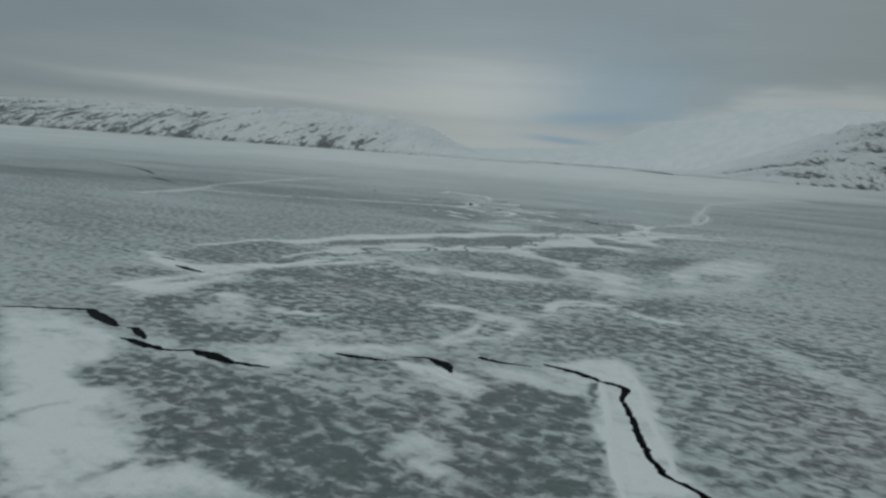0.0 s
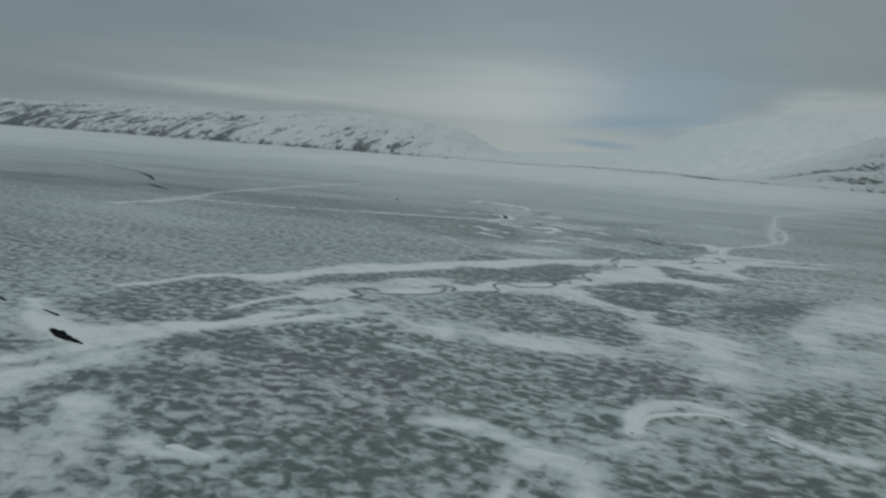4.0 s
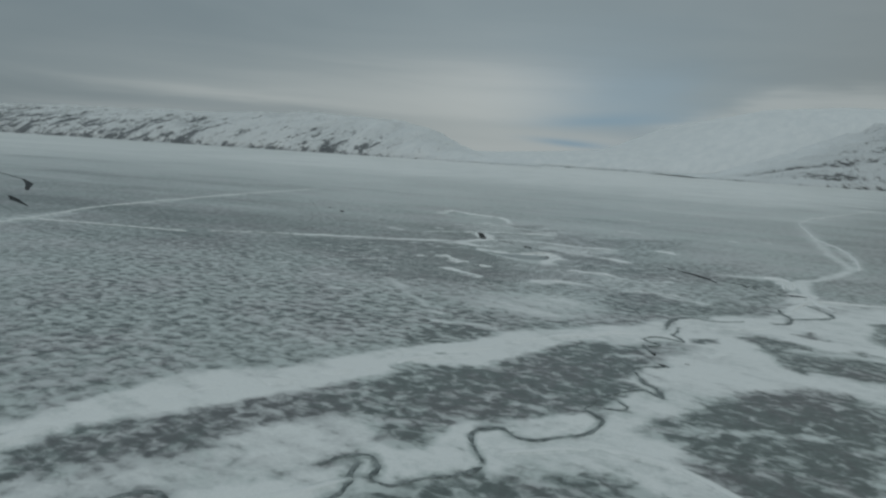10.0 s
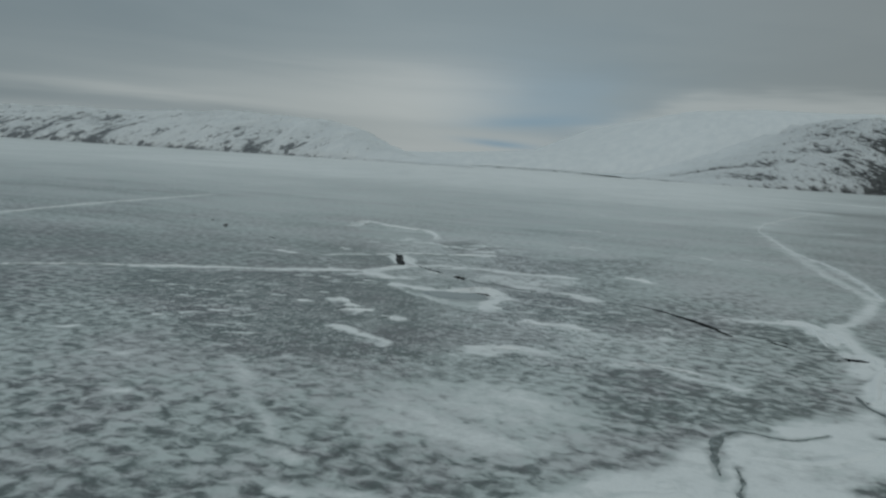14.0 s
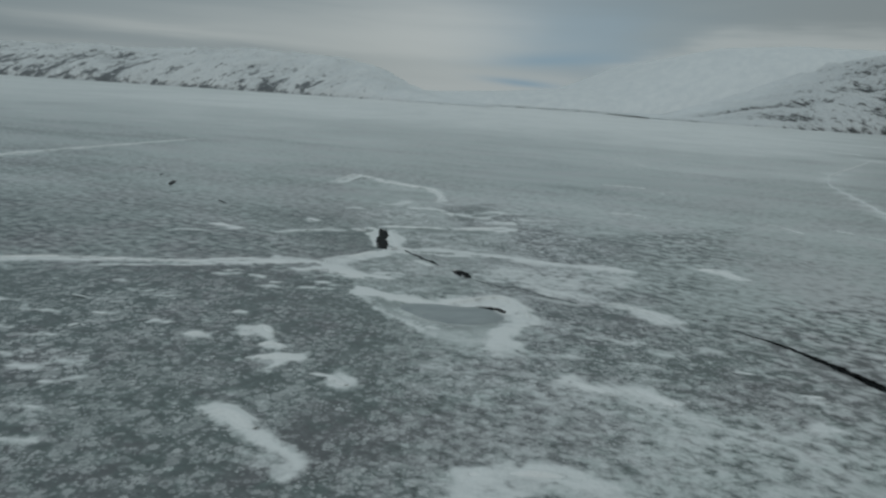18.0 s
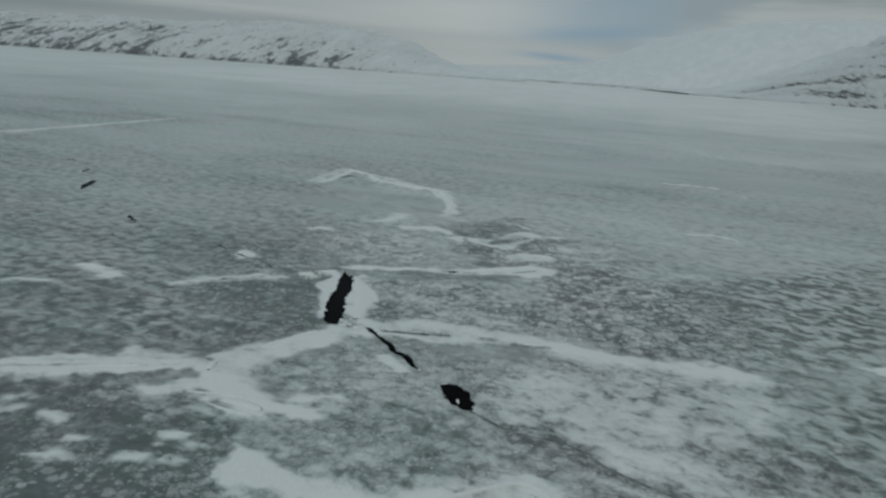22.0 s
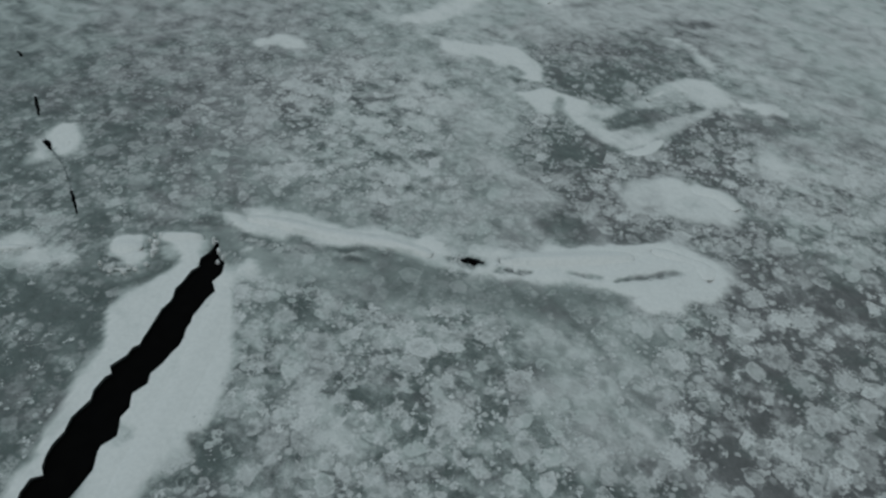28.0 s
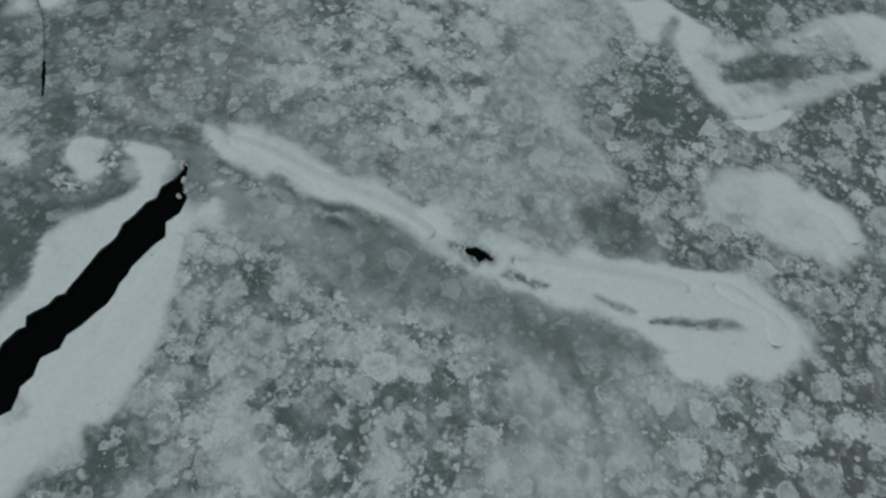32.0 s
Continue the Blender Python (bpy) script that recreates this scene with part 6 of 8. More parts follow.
streak(0.85, 0.16, [(-0.1, 119.23), (0.49, 119.28)])
streak(0.85, 0.16, [(-1.8, 117.63), (-1.38, 117.65)])
streak(0.85, 0.16, [(-2.25, 117.4), (-1.84, 117.42)])
streak(0.85, 0.16, [(1.04, 117.04), (1.57, 117.08)])
streak(0.85, 0.16, [(0.35, 119.85), (0.82, 119.87)])
streak(0.85, 0.16, [(-3.46, 118.23), (-2.89, 118.28)])
streak(0.85, 0.16, [(3.9, 118.55), (4.47, 118.6)])
streak(0.85, 0.16, [(-0.75, 116.77), (-0.36, 116.78)])
streak(0.85, 0.16, [(0.61, 115.97), (1.11, 116)])
streak(0.85, 0.16, [(1.59, 116.06), (1.96, 116.08)])
streak(0.85, 0.16, [(-7.2, 128.8), (-5.91, 129.01)])
streak(0.85, 0.16, [(-9.28, 127.02), (-8.07, 127.21)])
patch(0.68, 0.7, [(10.76, 121.42), (13.09, 123.43), (15.68, 123.2), (17.94, 122.39), (16.24, 120.09), (14.05, 117.79), (14.06, 116.61), (12.5, 116.83), (11.46, 118.37), (10.27, 119.31)])
patch(0.22, 1, [(14.71, 118.62), (16.65, 119.29), (21.04, 122.99), (17.92, 117.22), (14.32, 116.65)])
patch(0.25, 1, [(17.18, 132.24), (31.51, 142.34), (22.68, 126.02), (17.1, 124.83), (14.62, 126.31)])
patch(0.5, 0.4, [(3.67, 129.78), (7, 130.14), (9.7, 129.5), (9.2, 126.86), (7.25, 126.04), (4.75, 125.96)])
# grey shade just under the ridge, painted as a thinner cover
patch(0.3, 0.25, [(7.38, 124.05), (9.16, 124.35), (10.65, 124.14), (10.23, 123.36), (8.61, 123.19), (7.43, 123.2)], 0.2)
patch(1, 0.2, [(4.41, 125.59), (6, 125.68), (7.6, 125.5), (9.57, 125.42), (11.12, 125.24), (11.82, 124.64), (13.29, 124.48), (15.12, 124.4), (16.76, 123.85), (18.52, 122.96), (16.53, 123.17), (14.87, 123.46), (13.15, 123.76), (11.35, 123.82), (10.68, 124.64), (9.17, 124.55), (7.36, 124.24), (5.77, 124.28), (4.78, 124.57)])
streak(0.1, 0.2, [(9.52, 118.87), (10.36, 118.59), (11.14, 118.05), (11.71, 117.4), (12.15, 117), (12.97, 116.69)])
patch(0.1, 0.25, [(9.38, 119.14), (10.26, 119.15), (10.35, 118.45), (9.63, 118.19)])
patch(0.9, 0.3, [(7.87, 115.87), (9.05, 116.49), (10.05, 116.43), (10.51, 116.04), (7.89, 115.62)])
patch(0.16, 0.4, [(-2.3, 127.84), (-0.96, 129.08), (0.16, 129.46), (1.58, 126.69), (1.81, 125.14), (1.52, 123.94), (1.11, 123.01)], 0.8)
patch(0.13, 0.3, [(0.02, 129.43), (1.37, 129.71), (2.6, 128.85), (3.1, 126.96), (3.13, 125.74), (2.44, 125.25), (1.73, 125.5), (1.25, 127.08)], 0.18)
streak(0.7, 0.26, [(-3.03, 128.87), (-1.9, 129.41), (-0.72, 129.97), (0.35, 130.29)])
patch(0.97, 0.3, [(2.25, 122.78), (2.3, 123.34), (2.71, 124.29), (3.47, 124.99), (3.78, 124.79), (3.34, 124.08), (3.2, 123.34), (3.05, 122.9)])
patch(0.5, 0.5, [(4.71, 129.83), (6.68, 130.22), (7.99, 129.34), (8.24, 126.83), (7.31, 126.28), (6.14, 126.26), (5.37, 127.38)])
patch(0.12, 0.25, [(4.68, 126.36), (5.19, 126.66), (5.64, 126.37), (5.56, 125.79), (4.91, 126.01)], 0.4)
patch(0.2, 0.9, [(9.6, 128.15), (13.99, 131.07), (21.17, 135.28), (16.42, 124.98), (13.2, 124.78), (11.78, 125.46), (10.2, 126.21)])
patch(0.97, 0.22, [(4.68, 126.01), (5.78, 125.82), (7.37, 125.91), (8.31, 126.07), (9.63, 125.77), (10.83, 125.63), (11.74, 125.14), (12.66, 124.56), (13.13, 124.47), (11.12, 124.16), (10.65, 124.38), (10.26, 124.75), (9.64, 124.95), (9.13, 124.72), (8.42, 124.91), (7.55, 124.77), (6, 124.99), (5.33, 125.05)])
patch(0.34, 0.25, [(8.44, 124.73), (9.64, 124.77), (10.47, 124.7), (10.74, 124.26), (9.65, 123.93), (8.51, 124.05)], 0.2)
streak(0.3, 0.06, [(5.4, 124.81), (6.48, 124.83), (7.41, 124.98)])
patch(0.86, 0.22, [(9.51, 136.23), (11.43, 137.18), (12.36, 136.89), (11.34, 135.69), (9.52, 135.05)])
patch(0.86, 0.2, [(9.47, 139.44), (10.77, 140.55), (11.87, 140.83), (10.72, 139.26), (9.89, 138.17)])
patch(0.8, 0.2, [(9.66, 143.16), (10.86, 143.5), (11.5, 142.14)])
patch(0.86, 0.2, [(7.77, 139.39), (8.82, 139.66), (8.44, 138.69)])
patch(0.1, 0.2, [(8.47, 134.59), (9.34, 135.01), (9.19, 134.11)], 0.3)
patch(0.12, 0.2, [(9.7, 134.44), (10.76, 134.89), (10.39, 134.25)], 0.3)
patch(0.35, 0.3, [(-2.95, 153.67), (-0.9, 156.09), (3.05, 152.83), (5.86, 151.09), (6.03, 145.61), (3.72, 145.4), (1.07, 147.71), (-1.53, 149.88)], 0.12)
streak(1, 0.28, [(-3.77, 154.17), (-3.13, 156.64), (-2.5, 161.24), (-0.16, 159.13), (2.51, 156.2), (5.57, 154.02), (6.38, 150.63), (6.62, 146.28)])
patch(0.13, 0.2, [(-0.02, 128.87), (1.11, 129.6), (1.71, 129.43), (2.57, 128.32), (2.81, 127.5), (2.68, 126.83), (2.43, 126.26)], 0.4)
patch(0.5, 0.6, [(0.67, 137.02), (2.25, 139.08), (4.64, 138.88), (6.15, 134.41), (4.51, 133.91), (2.86, 134.05)])
patch(0.48, 0.35, [(5.07, 130.66), (5.9, 130.99), (6.82, 130.53), (7.59, 130.19), (8.32, 128.02), (5.89, 127.11), (5.4, 127.49), (5.69, 128.63), (5.52, 129.75)])
patch(0.12, 0.2, [(4.88, 128.2), (5.53, 128.57), (5.57, 128.15), (5.15, 127.59), (4.93, 126.94), (4.77, 126.79), (4.73, 127.52)])
patch(0.32, 0.2, [(3.56, 130.76), (4.12, 131.64), (5.28, 131.63), (6.35, 131.75), (6.92, 132.15), (8.1, 132.47), (9.12, 132.73), (9.94, 132.91), (10.18, 132.66), (9.24, 132.13), (8.26, 131.88), (7.1, 131.63), (6.26, 131.44), (5.21, 131.29), (4.53, 130.85), (4.17, 130.29)], 0.12)
patch(0.14, 0.18, [(8.47, 132.31), (9.73, 132.91), (10.09, 132.62), (9.05, 132.05), (8.26, 131.88)], 0.2)
patch(1, 0.12, [(2.79, 132.27), (3.4, 132.53), (4.57, 132.66), (5.75, 132.71), (6.71, 132.76), (6.84, 132.39), (5.99, 132.12), (5.05, 132.15), (3.88, 132.09), (3.02, 132.09)])
patch(1, 0.12, [(6.69, 132.82), (7.39, 133.01), (7.9, 133.22), (8.95, 133.59), (9.74, 134.2), (10.47, 134.69), (11.03, 134.74), (11.61, 134.28), (11.85, 133.73), (11.57, 133.22), (11.18, 132.92), (10.47, 132.85), (9.91, 133.09), (9.09, 132.91), (8.05, 132.65), (6.86, 132.32)])
streak(0.4, 0.05, [(9.12, 133.28), (9.65, 133.39)])
streak(0.4, 0.05, [(10.08, 133.4), (10.59, 133.66), (11.11, 133.78)])
patch(0.86, 0.18, [(9.58, 136.11), (10.26, 136.62), (10.89, 136.56), (11.47, 137.04), (12.1, 136.55), (12.23, 136), (11.65, 135.76), (11.28, 136.2), (10.72, 135.76), (10.16, 135.42), (9.78, 135.56)])
patch(0.12, 0.14, [(9.64, 134.86), (10.75, 135.43), (11.01, 135.1), (10.48, 134.6), (9.83, 134.42)], 0.2)
patch(0.15, 0.14, [(8.49, 134.13), (9.23, 134.5), (9.31, 134.09), (8.68, 133.79)], 0.3)
patch(0.92, 0.18, [(3.81, 141.32), (4.89, 141.47), (6.06, 141.47), (6.98, 140.32), (6.7, 139.53), (5.98, 140.52), (5.08, 140.81), (4.03, 140.67)])
patch(0.92, 0.16, [(6.39, 139.23), (7.18, 139.44), (7.62, 138.75), (7.19, 138.12), (6.7, 138.62)])
patch(0.92, 0.12, [(7.78, 139.42), (8.16, 139.75), (8.54, 138.88), (8.02, 138.93)])
patch(0.88, 0.18, [(9.8, 140.83), (10.49, 141.48), (11.7, 141.23), (12, 140.61), (11.03, 140.02), (10.47, 138.4), (9.76, 137.57), (8.8, 137.77), (8.33, 138.09), (9.32, 137.88), (10.25, 139.24), (10.59, 140.26), (9.73, 140.17)])
streak(0.15, 0.12, [(9.12, 139.29), (9.91, 139.86), (10.72, 140.41)])
patch(0.72, 0.25, [(10.59, 144.46), (11.28, 143.81), (11.5, 142.46), (11.07, 141.91)])
patch(0.2, 0.7, [(11.68, 133.05), (15.06, 135.71), (14.4, 130.32), (12.26, 129.51), (11.38, 130.4)])
patch(0.55, 0.6, [(12.45, 137.57), (15.67, 140.72), (15.15, 136.47), (13.25, 136.05)])
patch(1, 0.06, [(0.69, 130.68), (0.91, 130.94), (1.27, 131.08), (1.62, 130.76), (1.65, 130.51), (1.36, 130.32), (1.08, 130.4)])
patch(1, 0.06, [(1.47, 131.19), (2.02, 131.71), (2.28, 131.63), (2.5, 131.22), (2.45, 130.79), (2.07, 130.8), (2.09, 131.08), (1.79, 131.01)])
patch(1.05, 0.06, [(-2.08, 132.63), (-2.5, 133.08), (-2.68, 133.5), (-2.34, 133.71), (-1.89, 133.33), (-1.73, 132.87), (-1.83, 132.59)], 0.1)
snow_drift([(120, 420), (155, 408), (178, 380), (205, 345)], 1.7, 0.3, "long snow-covered ridge line far out on the lake ice")
streak(0.68, 0.45, [(26.17, 96.26), (36.91, 103.35), (46.25, 98.05)])
streak(0.66, 0.4, [(20.46, 85.28), (26.55, 84.72), (33.98, 85.67), (37.98, 80.59)])
streak(0.7, 0.4, [(27.02, 81.2), (34.22, 81.34), (37.19, 78.92)])
streak(0.1, 0.35, [(28.5, 93.79), (36, 93.93), (41.42, 87.85)])
patch(0.1, 0.5, [(23.72, 74.55), (28.46, 75.75), (24.2, 69.21), (21.8, 69.07)])
streak(0.8, 0.5, [(60.96, 183.59), (50.68, 155.3), (43.38, 132.22), (40.29, 121.22), (37.09, 116.55), (32.41, 111.18), (28.9, 108.29)])
streak(0.1, 0.06, [(0.45, 130.77), (0.77, 130.32), (1.24, 129.95)])
streak(0.1, 0.05, [(1.86, 130.5), (1.68, 130.8), (1.43, 131.12), (1.45, 131.35), (2.04, 131.81), (2.42, 131.73), (2.81, 131.3)])
streak(0.12, 0.05, [(1.38, 129.88), (1.78, 130.06), (1.99, 130.42)])
patch(0.12, 0.12, [(0.68, 129.72), (1.27, 129.87), (1.66, 129.64), (1.93, 129.11), (2.12, 128.58), (2.13, 128.39), (0.72, 129.49)], 0.4)
snow_drift([(-23.21, 115.22), (-18.93, 116.81), (-15.03, 117.7), (-12.05, 118.69), (-8.59, 119.06), (-5.4, 119.59)], 0.13, 0.1, "long snow-covered ridge line far out on the lake ice")
patch(0.34, 0.2, [(3.49, 115.64), (5.13, 114.94), (5.31, 114.35), (6.42, 113.21), (7.57, 112.47), (8.61, 112.47), (9.64, 113.33), (9.26, 112.29), (8, 111.43), (7.15, 111.38), (6.31, 111.24), (5.52, 112.48), (4.29, 114.01)], 0.1)
streak(0.95, 0.14, [(3.3, 114.91), (4.85, 113.13), (5.57, 112.25), (5.92, 111.73), (6.31, 111.24)])
streak(0.85, 0.08, [(3.75, 115.25), (4.5, 114.04), (5.45, 112.84), (6.41, 111.82), (6.91, 111.34)])
streak(0.85, 0.08, [(3.31, 115.42), (4.11, 114.12), (5.1, 112.91), (6.08, 111.54)])
streak(0.85, 0.1, [(5.27, 114.19), (6.07, 113.21), (6.77, 112.57), (7.45, 112.28), (7.97, 112.25), (8.61, 112.42)])
streak(0.75, 0.06, [(4.99, 114.14), (5.93, 112.8), (6.83, 112), (7.62, 111.69)])
refrozen_seam([(8.36, 119.64), (9.5, 118.68), (10.81, 118.32), (11.64, 117.39), (12.3, 116.87), (13.22, 116.26)], 0.07, "thin closed crack line in mottled ice")
patch(0.05, 0.35, [(-0.74, 127.81), (1.67, 130.02), (2.58, 129.13), (3.28, 125.22), (2.7, 124.12), (1.15, 123.13), (-0.21, 125.23)], 0.35)
patch(0.15, 0.4, [(-3.21, 126.47), (-1.4, 127.39), (0.47, 123.82), (0.85, 122.39), (0.12, 121.71)], 0.5)
streak(1.1, 0.2, [(4.64, 125.47), (6.82, 125.55), (8.72, 125.53), (10.55, 124.87), (12, 124.32), (13.69, 124.22), (15.33, 124.08), (16.61, 123.79), (17.36, 123.54)])
streak(0.88, 0.22, [(3.88, 124.81), (2.69, 123.52), (1.61, 122.71), (0.9, 121.91), (0.87, 120.98)])
patch(0.3, 0.14, [(3.86, 130.58), (3.7, 131.17), (4.03, 131.65), (4.7, 131.69), (5.16, 132.01), (5.72, 132.07), (6.24, 131.91), (6.32, 131.41), (4.38, 130.18)], 0.2)
patch(0.12, 0.1, [(0.33, 130.39), (0.18, 130.88), (1.19, 131.19), (1.36, 131.42), (2.19, 131.91), (2.65, 131.63), (2.88, 131.17), (2.41, 130.86), (2.26, 130.35), (1.97, 129.91), (1.49, 129.65), (0.92, 129.79)], 0.3)
streak(0.05, 0.1, [(-1.26, 132.19), (-1.01, 131.93), (-0.33, 131.43), (0.3, 130.96), (0.62, 130.58), (0.71, 130.19), (0.94, 129.91), (1.44, 129.77), (1.87, 129.99), (2.04, 130.47), (1.78, 130.89), (1.37, 131.07), (1.33, 131.37), (1.72, 131.57), (2.27, 131.81), (2.62, 131.61), (2.86, 131.26)], 0.08)
patch(0.5, 0.06, [(1.76, 130.88), (2, 131.09), (2.25, 130.98), (2.27, 130.72), (2.03, 130.62)], 0.15)
patch(1.1, 0.05, [(0.86, 130.46), (0.73, 130.77), (0.92, 131.01), (1.24, 131.05), (1.43, 130.77), (1.69, 130.66), (1.71, 130.41), (1.41, 130.32), (1.04, 130.35)], 0.1)
patch(1.05, 0.07, [(1.45, 131.19), (1.69, 131.4), (2.22, 131.69), (2.42, 131.53), (2.6, 131.21), (2.65, 130.81), (2.61, 130.37), (2.63, 129.99), (2.71, 129.52), (2.72, 129.13), (2.14, 128.76), (1.92, 129.11), (1.84, 129.34), (2.03, 129.85), (2.23, 130.28), (2.36, 130.72), (2.25, 130.98), (1.97, 131.07), (1.69, 131)], 0.15)
streak(0.95, 0.045, [(1.15, 129.99), (1.26, 130.2), (1.67, 130.36)])
streak(0.85, 0.04, [(1.26, 129.93), (1.59, 130.08), (1.73, 130.26)])
patch(1, 0.1, [(3.11, 130.9), (3.34, 131.17), (3.6, 131.13), (3.72, 130.69), (3.8, 130.21), (3.84, 129.84), (3.46, 129.6), (3.31, 129.9), (3.3, 130.42)], 0.15)
streak(0.75, 0.05, [(3.13, 131.3), (3.35, 131.58), (3.53, 131.81)])
streak(0.7, 0.05, [(3.1, 131.66), (3.49, 131.85), (3.9, 131.81), (4.35, 131.69)])
streak(0.7, 0.05, [(4.35, 131.69), (4.75, 131.85), (5.08, 132.01)])
streak(0.1, 0.05, [(3.65, 131.67), (4.12, 131.76), (4.72, 131.78), (5.19, 131.98), (5.72, 132.07), (6.19, 132.12)])
patch(1.1, 0.08, [(2.87, 132.42), (3.22, 132.65), (3.91, 132.74), (4.66, 132.71), (5.41, 132.92), (6.21, 132.89), (6.68, 132.91), (6.96, 132.42), (6.48, 132.31), (6.02, 132.26), (5.42, 132.39), (4.86, 132.19), (4.45, 132.14), (3.9, 132.27), (3.28, 132.22)], 0.1)
patch(0.03, 0.35, [(-2.33, 127.88), (-0.19, 129.33), (1.05, 127.51), (1.86, 125.52), (1.86, 124.3), (1.02, 123.13)], 0.8)
patch(0.2, 0.3, [(5.87, 141.59), (10.95, 146.54), (13.22, 133.69), (12.18, 133.02), (12.13, 134.55), (10.78, 135.02), (9.99, 134.62), (8.77, 135.23), (7.17, 136.93)], 0.7)
patch(0.24, 0.15, [(5.22, 132.23), (6.38, 132.39), (7.44, 132.29), (8.74, 132.71), (9.69, 133.01), (10.52, 133.12), (10.09, 132.45), (8.64, 131.82), (7.02, 131.4), (5.9, 131.31)], 0.2)
patch(0.36, 0.2, [(3.64, 131.68), (4.73, 132), (5.44, 131.93), (5.76, 131.22), (5.06, 130.54), (4.15, 130.6)], 0.3)
patch(0.08, 0.1, [(8.21, 134.44), (8.71, 134.91), (9.3, 134.66), (9.01, 134.21), (8.47, 134.09)], 0.2)
patch(1, 0.12, [(5.1, 141.44), (5.79, 141.79), (6.72, 141.2), (7.07, 140.12), (6.51, 140.08), (5.96, 140.88)], 0.15)
patch(1, 0.12, [(6.51, 139.19), (7.11, 139.89), (7.78, 139.76), (8.41, 139.71), (8.56, 138.94), (7.96, 138.67), (7.21, 138.45)], 0.15)
patch(0.66, 0.2, [(8.09, 138.76), (8.5, 139.45), (9.63, 140.38), (10.44, 141.82), (11.52, 142.29), (11.9, 141.2), (10.62, 139.18), (9.66, 137.99), (8.83, 138.17)], 0.5)
patch(0.12, 0.12, [(8.74, 138.76), (9.37, 139.67), (10.75, 140.5), (10.27, 139.7), (9.41, 138.79)], 0.4)
streak(0.85, 0.17, [(8.05, 138.73), (8.71, 138.19), (9.44, 138), (9.98, 138.38), (10.58, 139.33), (11.23, 140.34), (11.61, 141.19), (11.23, 141.95), (10.28, 141.48), (9.67, 140.21)], 0.3)
streak(0.85, 0.14, [(9.86, 144.31), (10.67, 144.13), (11.29, 142.88)], 0.3)
patch(0.88, 0.2, [(9.45, 135.83), (9.87, 136.7), (10.92, 137.21), (11.86, 137.33), (12.34, 136.83), (12.16, 135.95), (11.33, 135.64), (10.59, 135.65), (9.82, 135.35)], 0.3)
patch(1.1, 0.1, [(8.49, 133.42), (9.43, 133.65), (10.06, 134.42), (10.84, 134.82), (11.6, 134.64), (11.93, 134), (11.76, 133.4), (11.03, 133.12), (10.33, 133.16), (10.96, 133.85), (9.92, 133.32), (8.9, 132.96)], 0.12)
streak(0.15, 0.04, [(10.06, 133.41), (10.65, 133.73), (11.08, 134.03)], 0.1)
streak(0.75, 0.3, [(36.6, 204.97), (40.72, 194.64), (44.64, 186.09)])
streak(0.7, 0.35, [(31.26, 218.37), (40.34, 213.07), (53.23, 204.68)])
streak(0.6, 0.25, [(-4.97, 185.84), (2.99, 184.94)])
streak(0.7, 0.22, [(6.36, 183.4), (11.11, 179.76)])
streak(0.75, 0.22, [(20.89, 144.65), (22.73, 145.77), (23.83, 143.78)])
streak(0.6, 0.3, [(-21.05, 169.95), (-18.15, 176.21), (-12.53, 174.66)])
streak(0.6, 0.2, [(7.19, 152.87), (10.91, 152.78), (13.81, 151.22)])
patch(0.36, 0.2, [(3.36, 130.75), (4.2, 131.05), (5.07, 131), (6.09, 130.84), (6.91, 131.04), (8.13, 131.51), (8.82, 130.29), (4.77, 127.7), (4.64, 128.53), (4.02, 129.7)], 0.9)
patch(1.05, 0.06, [(3.07, 130.86), (3.5, 130.58), (3.89, 129.85), (4.36, 129.05), (4.59, 128.5), (4.59, 128.11), (4.6, 127.76), (4.1, 127.44), (3.99, 127.72), (3.66, 128.59), (3.59, 129.42), (3.21, 130.52)], 0.12)
patch(1.0, 0.08, [(2.51, 131.31), (2.65, 130.82), (2.77, 130.09), (2.8, 129.37), (2.9, 128.74), (2.79, 128.03), (2.5, 128.15), (2.25, 128.76), (2.06, 129.24), (2.16, 129.82), (2.43, 130.53), (2.32, 131.03)], 0.12)
patch(0.98, 0.1, [(2.12, 129.04), (3.34, 128.88), (3.51, 128.34), (3.38, 127.56), (3.28, 126.72), (3.15, 126), (2.92, 125.66), (2.7, 126.09), (2.49, 127.38)], 0.15)


# wind-scoured hollows: centre, half length, half width, turn in degrees, depth
HOLLOWS = [(7.4, 114.1, 3.0, 1.75, -8.0, 0.2), (1.8, 150.4, 6.3, 3.4, -46.0, 0.24)]
# the frosted region with round pads of frost
PADS = (7.5, 131.0, 14.0, 15.0)

# ---- curves ---------------------------------------------------------------


def spline(points, step):
    """Points at even steps along a smooth curve through the given ones."""
    p = np.array(points, float)
    if len(p) == 2:
        p = np.array([p[0], (p[0] + p[1]) / 2, p[1]])
    q = np.vstack([2 * p[0] - p[1], p, 2 * p[-1] - p[-2]])
    out = []
    for i in range(1, len(q) - 2):
        for t in np.linspace(0, 1, 24, endpoint=False):
            a, b, c, d = q[i - 1 : i + 3]
            out.append(0.5 * (2 * b + (c - a) * t + (2 * a - 5 * b + 4 * c - d) * t**2 + (3 * b - a - 3 * c + d) * t**3))
    out.append(p[-1])
    return resample(np.array(out), step)


def resample(p, step):
    run = np.r_[0, np.cumsum(np.hypot(*np.diff(p[:, :2], axis=0).T))]
    n = max(3, int(round(run[-1] / step)) + 1)
    s = np.linspace(0, run[-1], n)
    return np.stack([np.interp(s, run, p[:, k]) for k in range(p.shape[1])], 1)


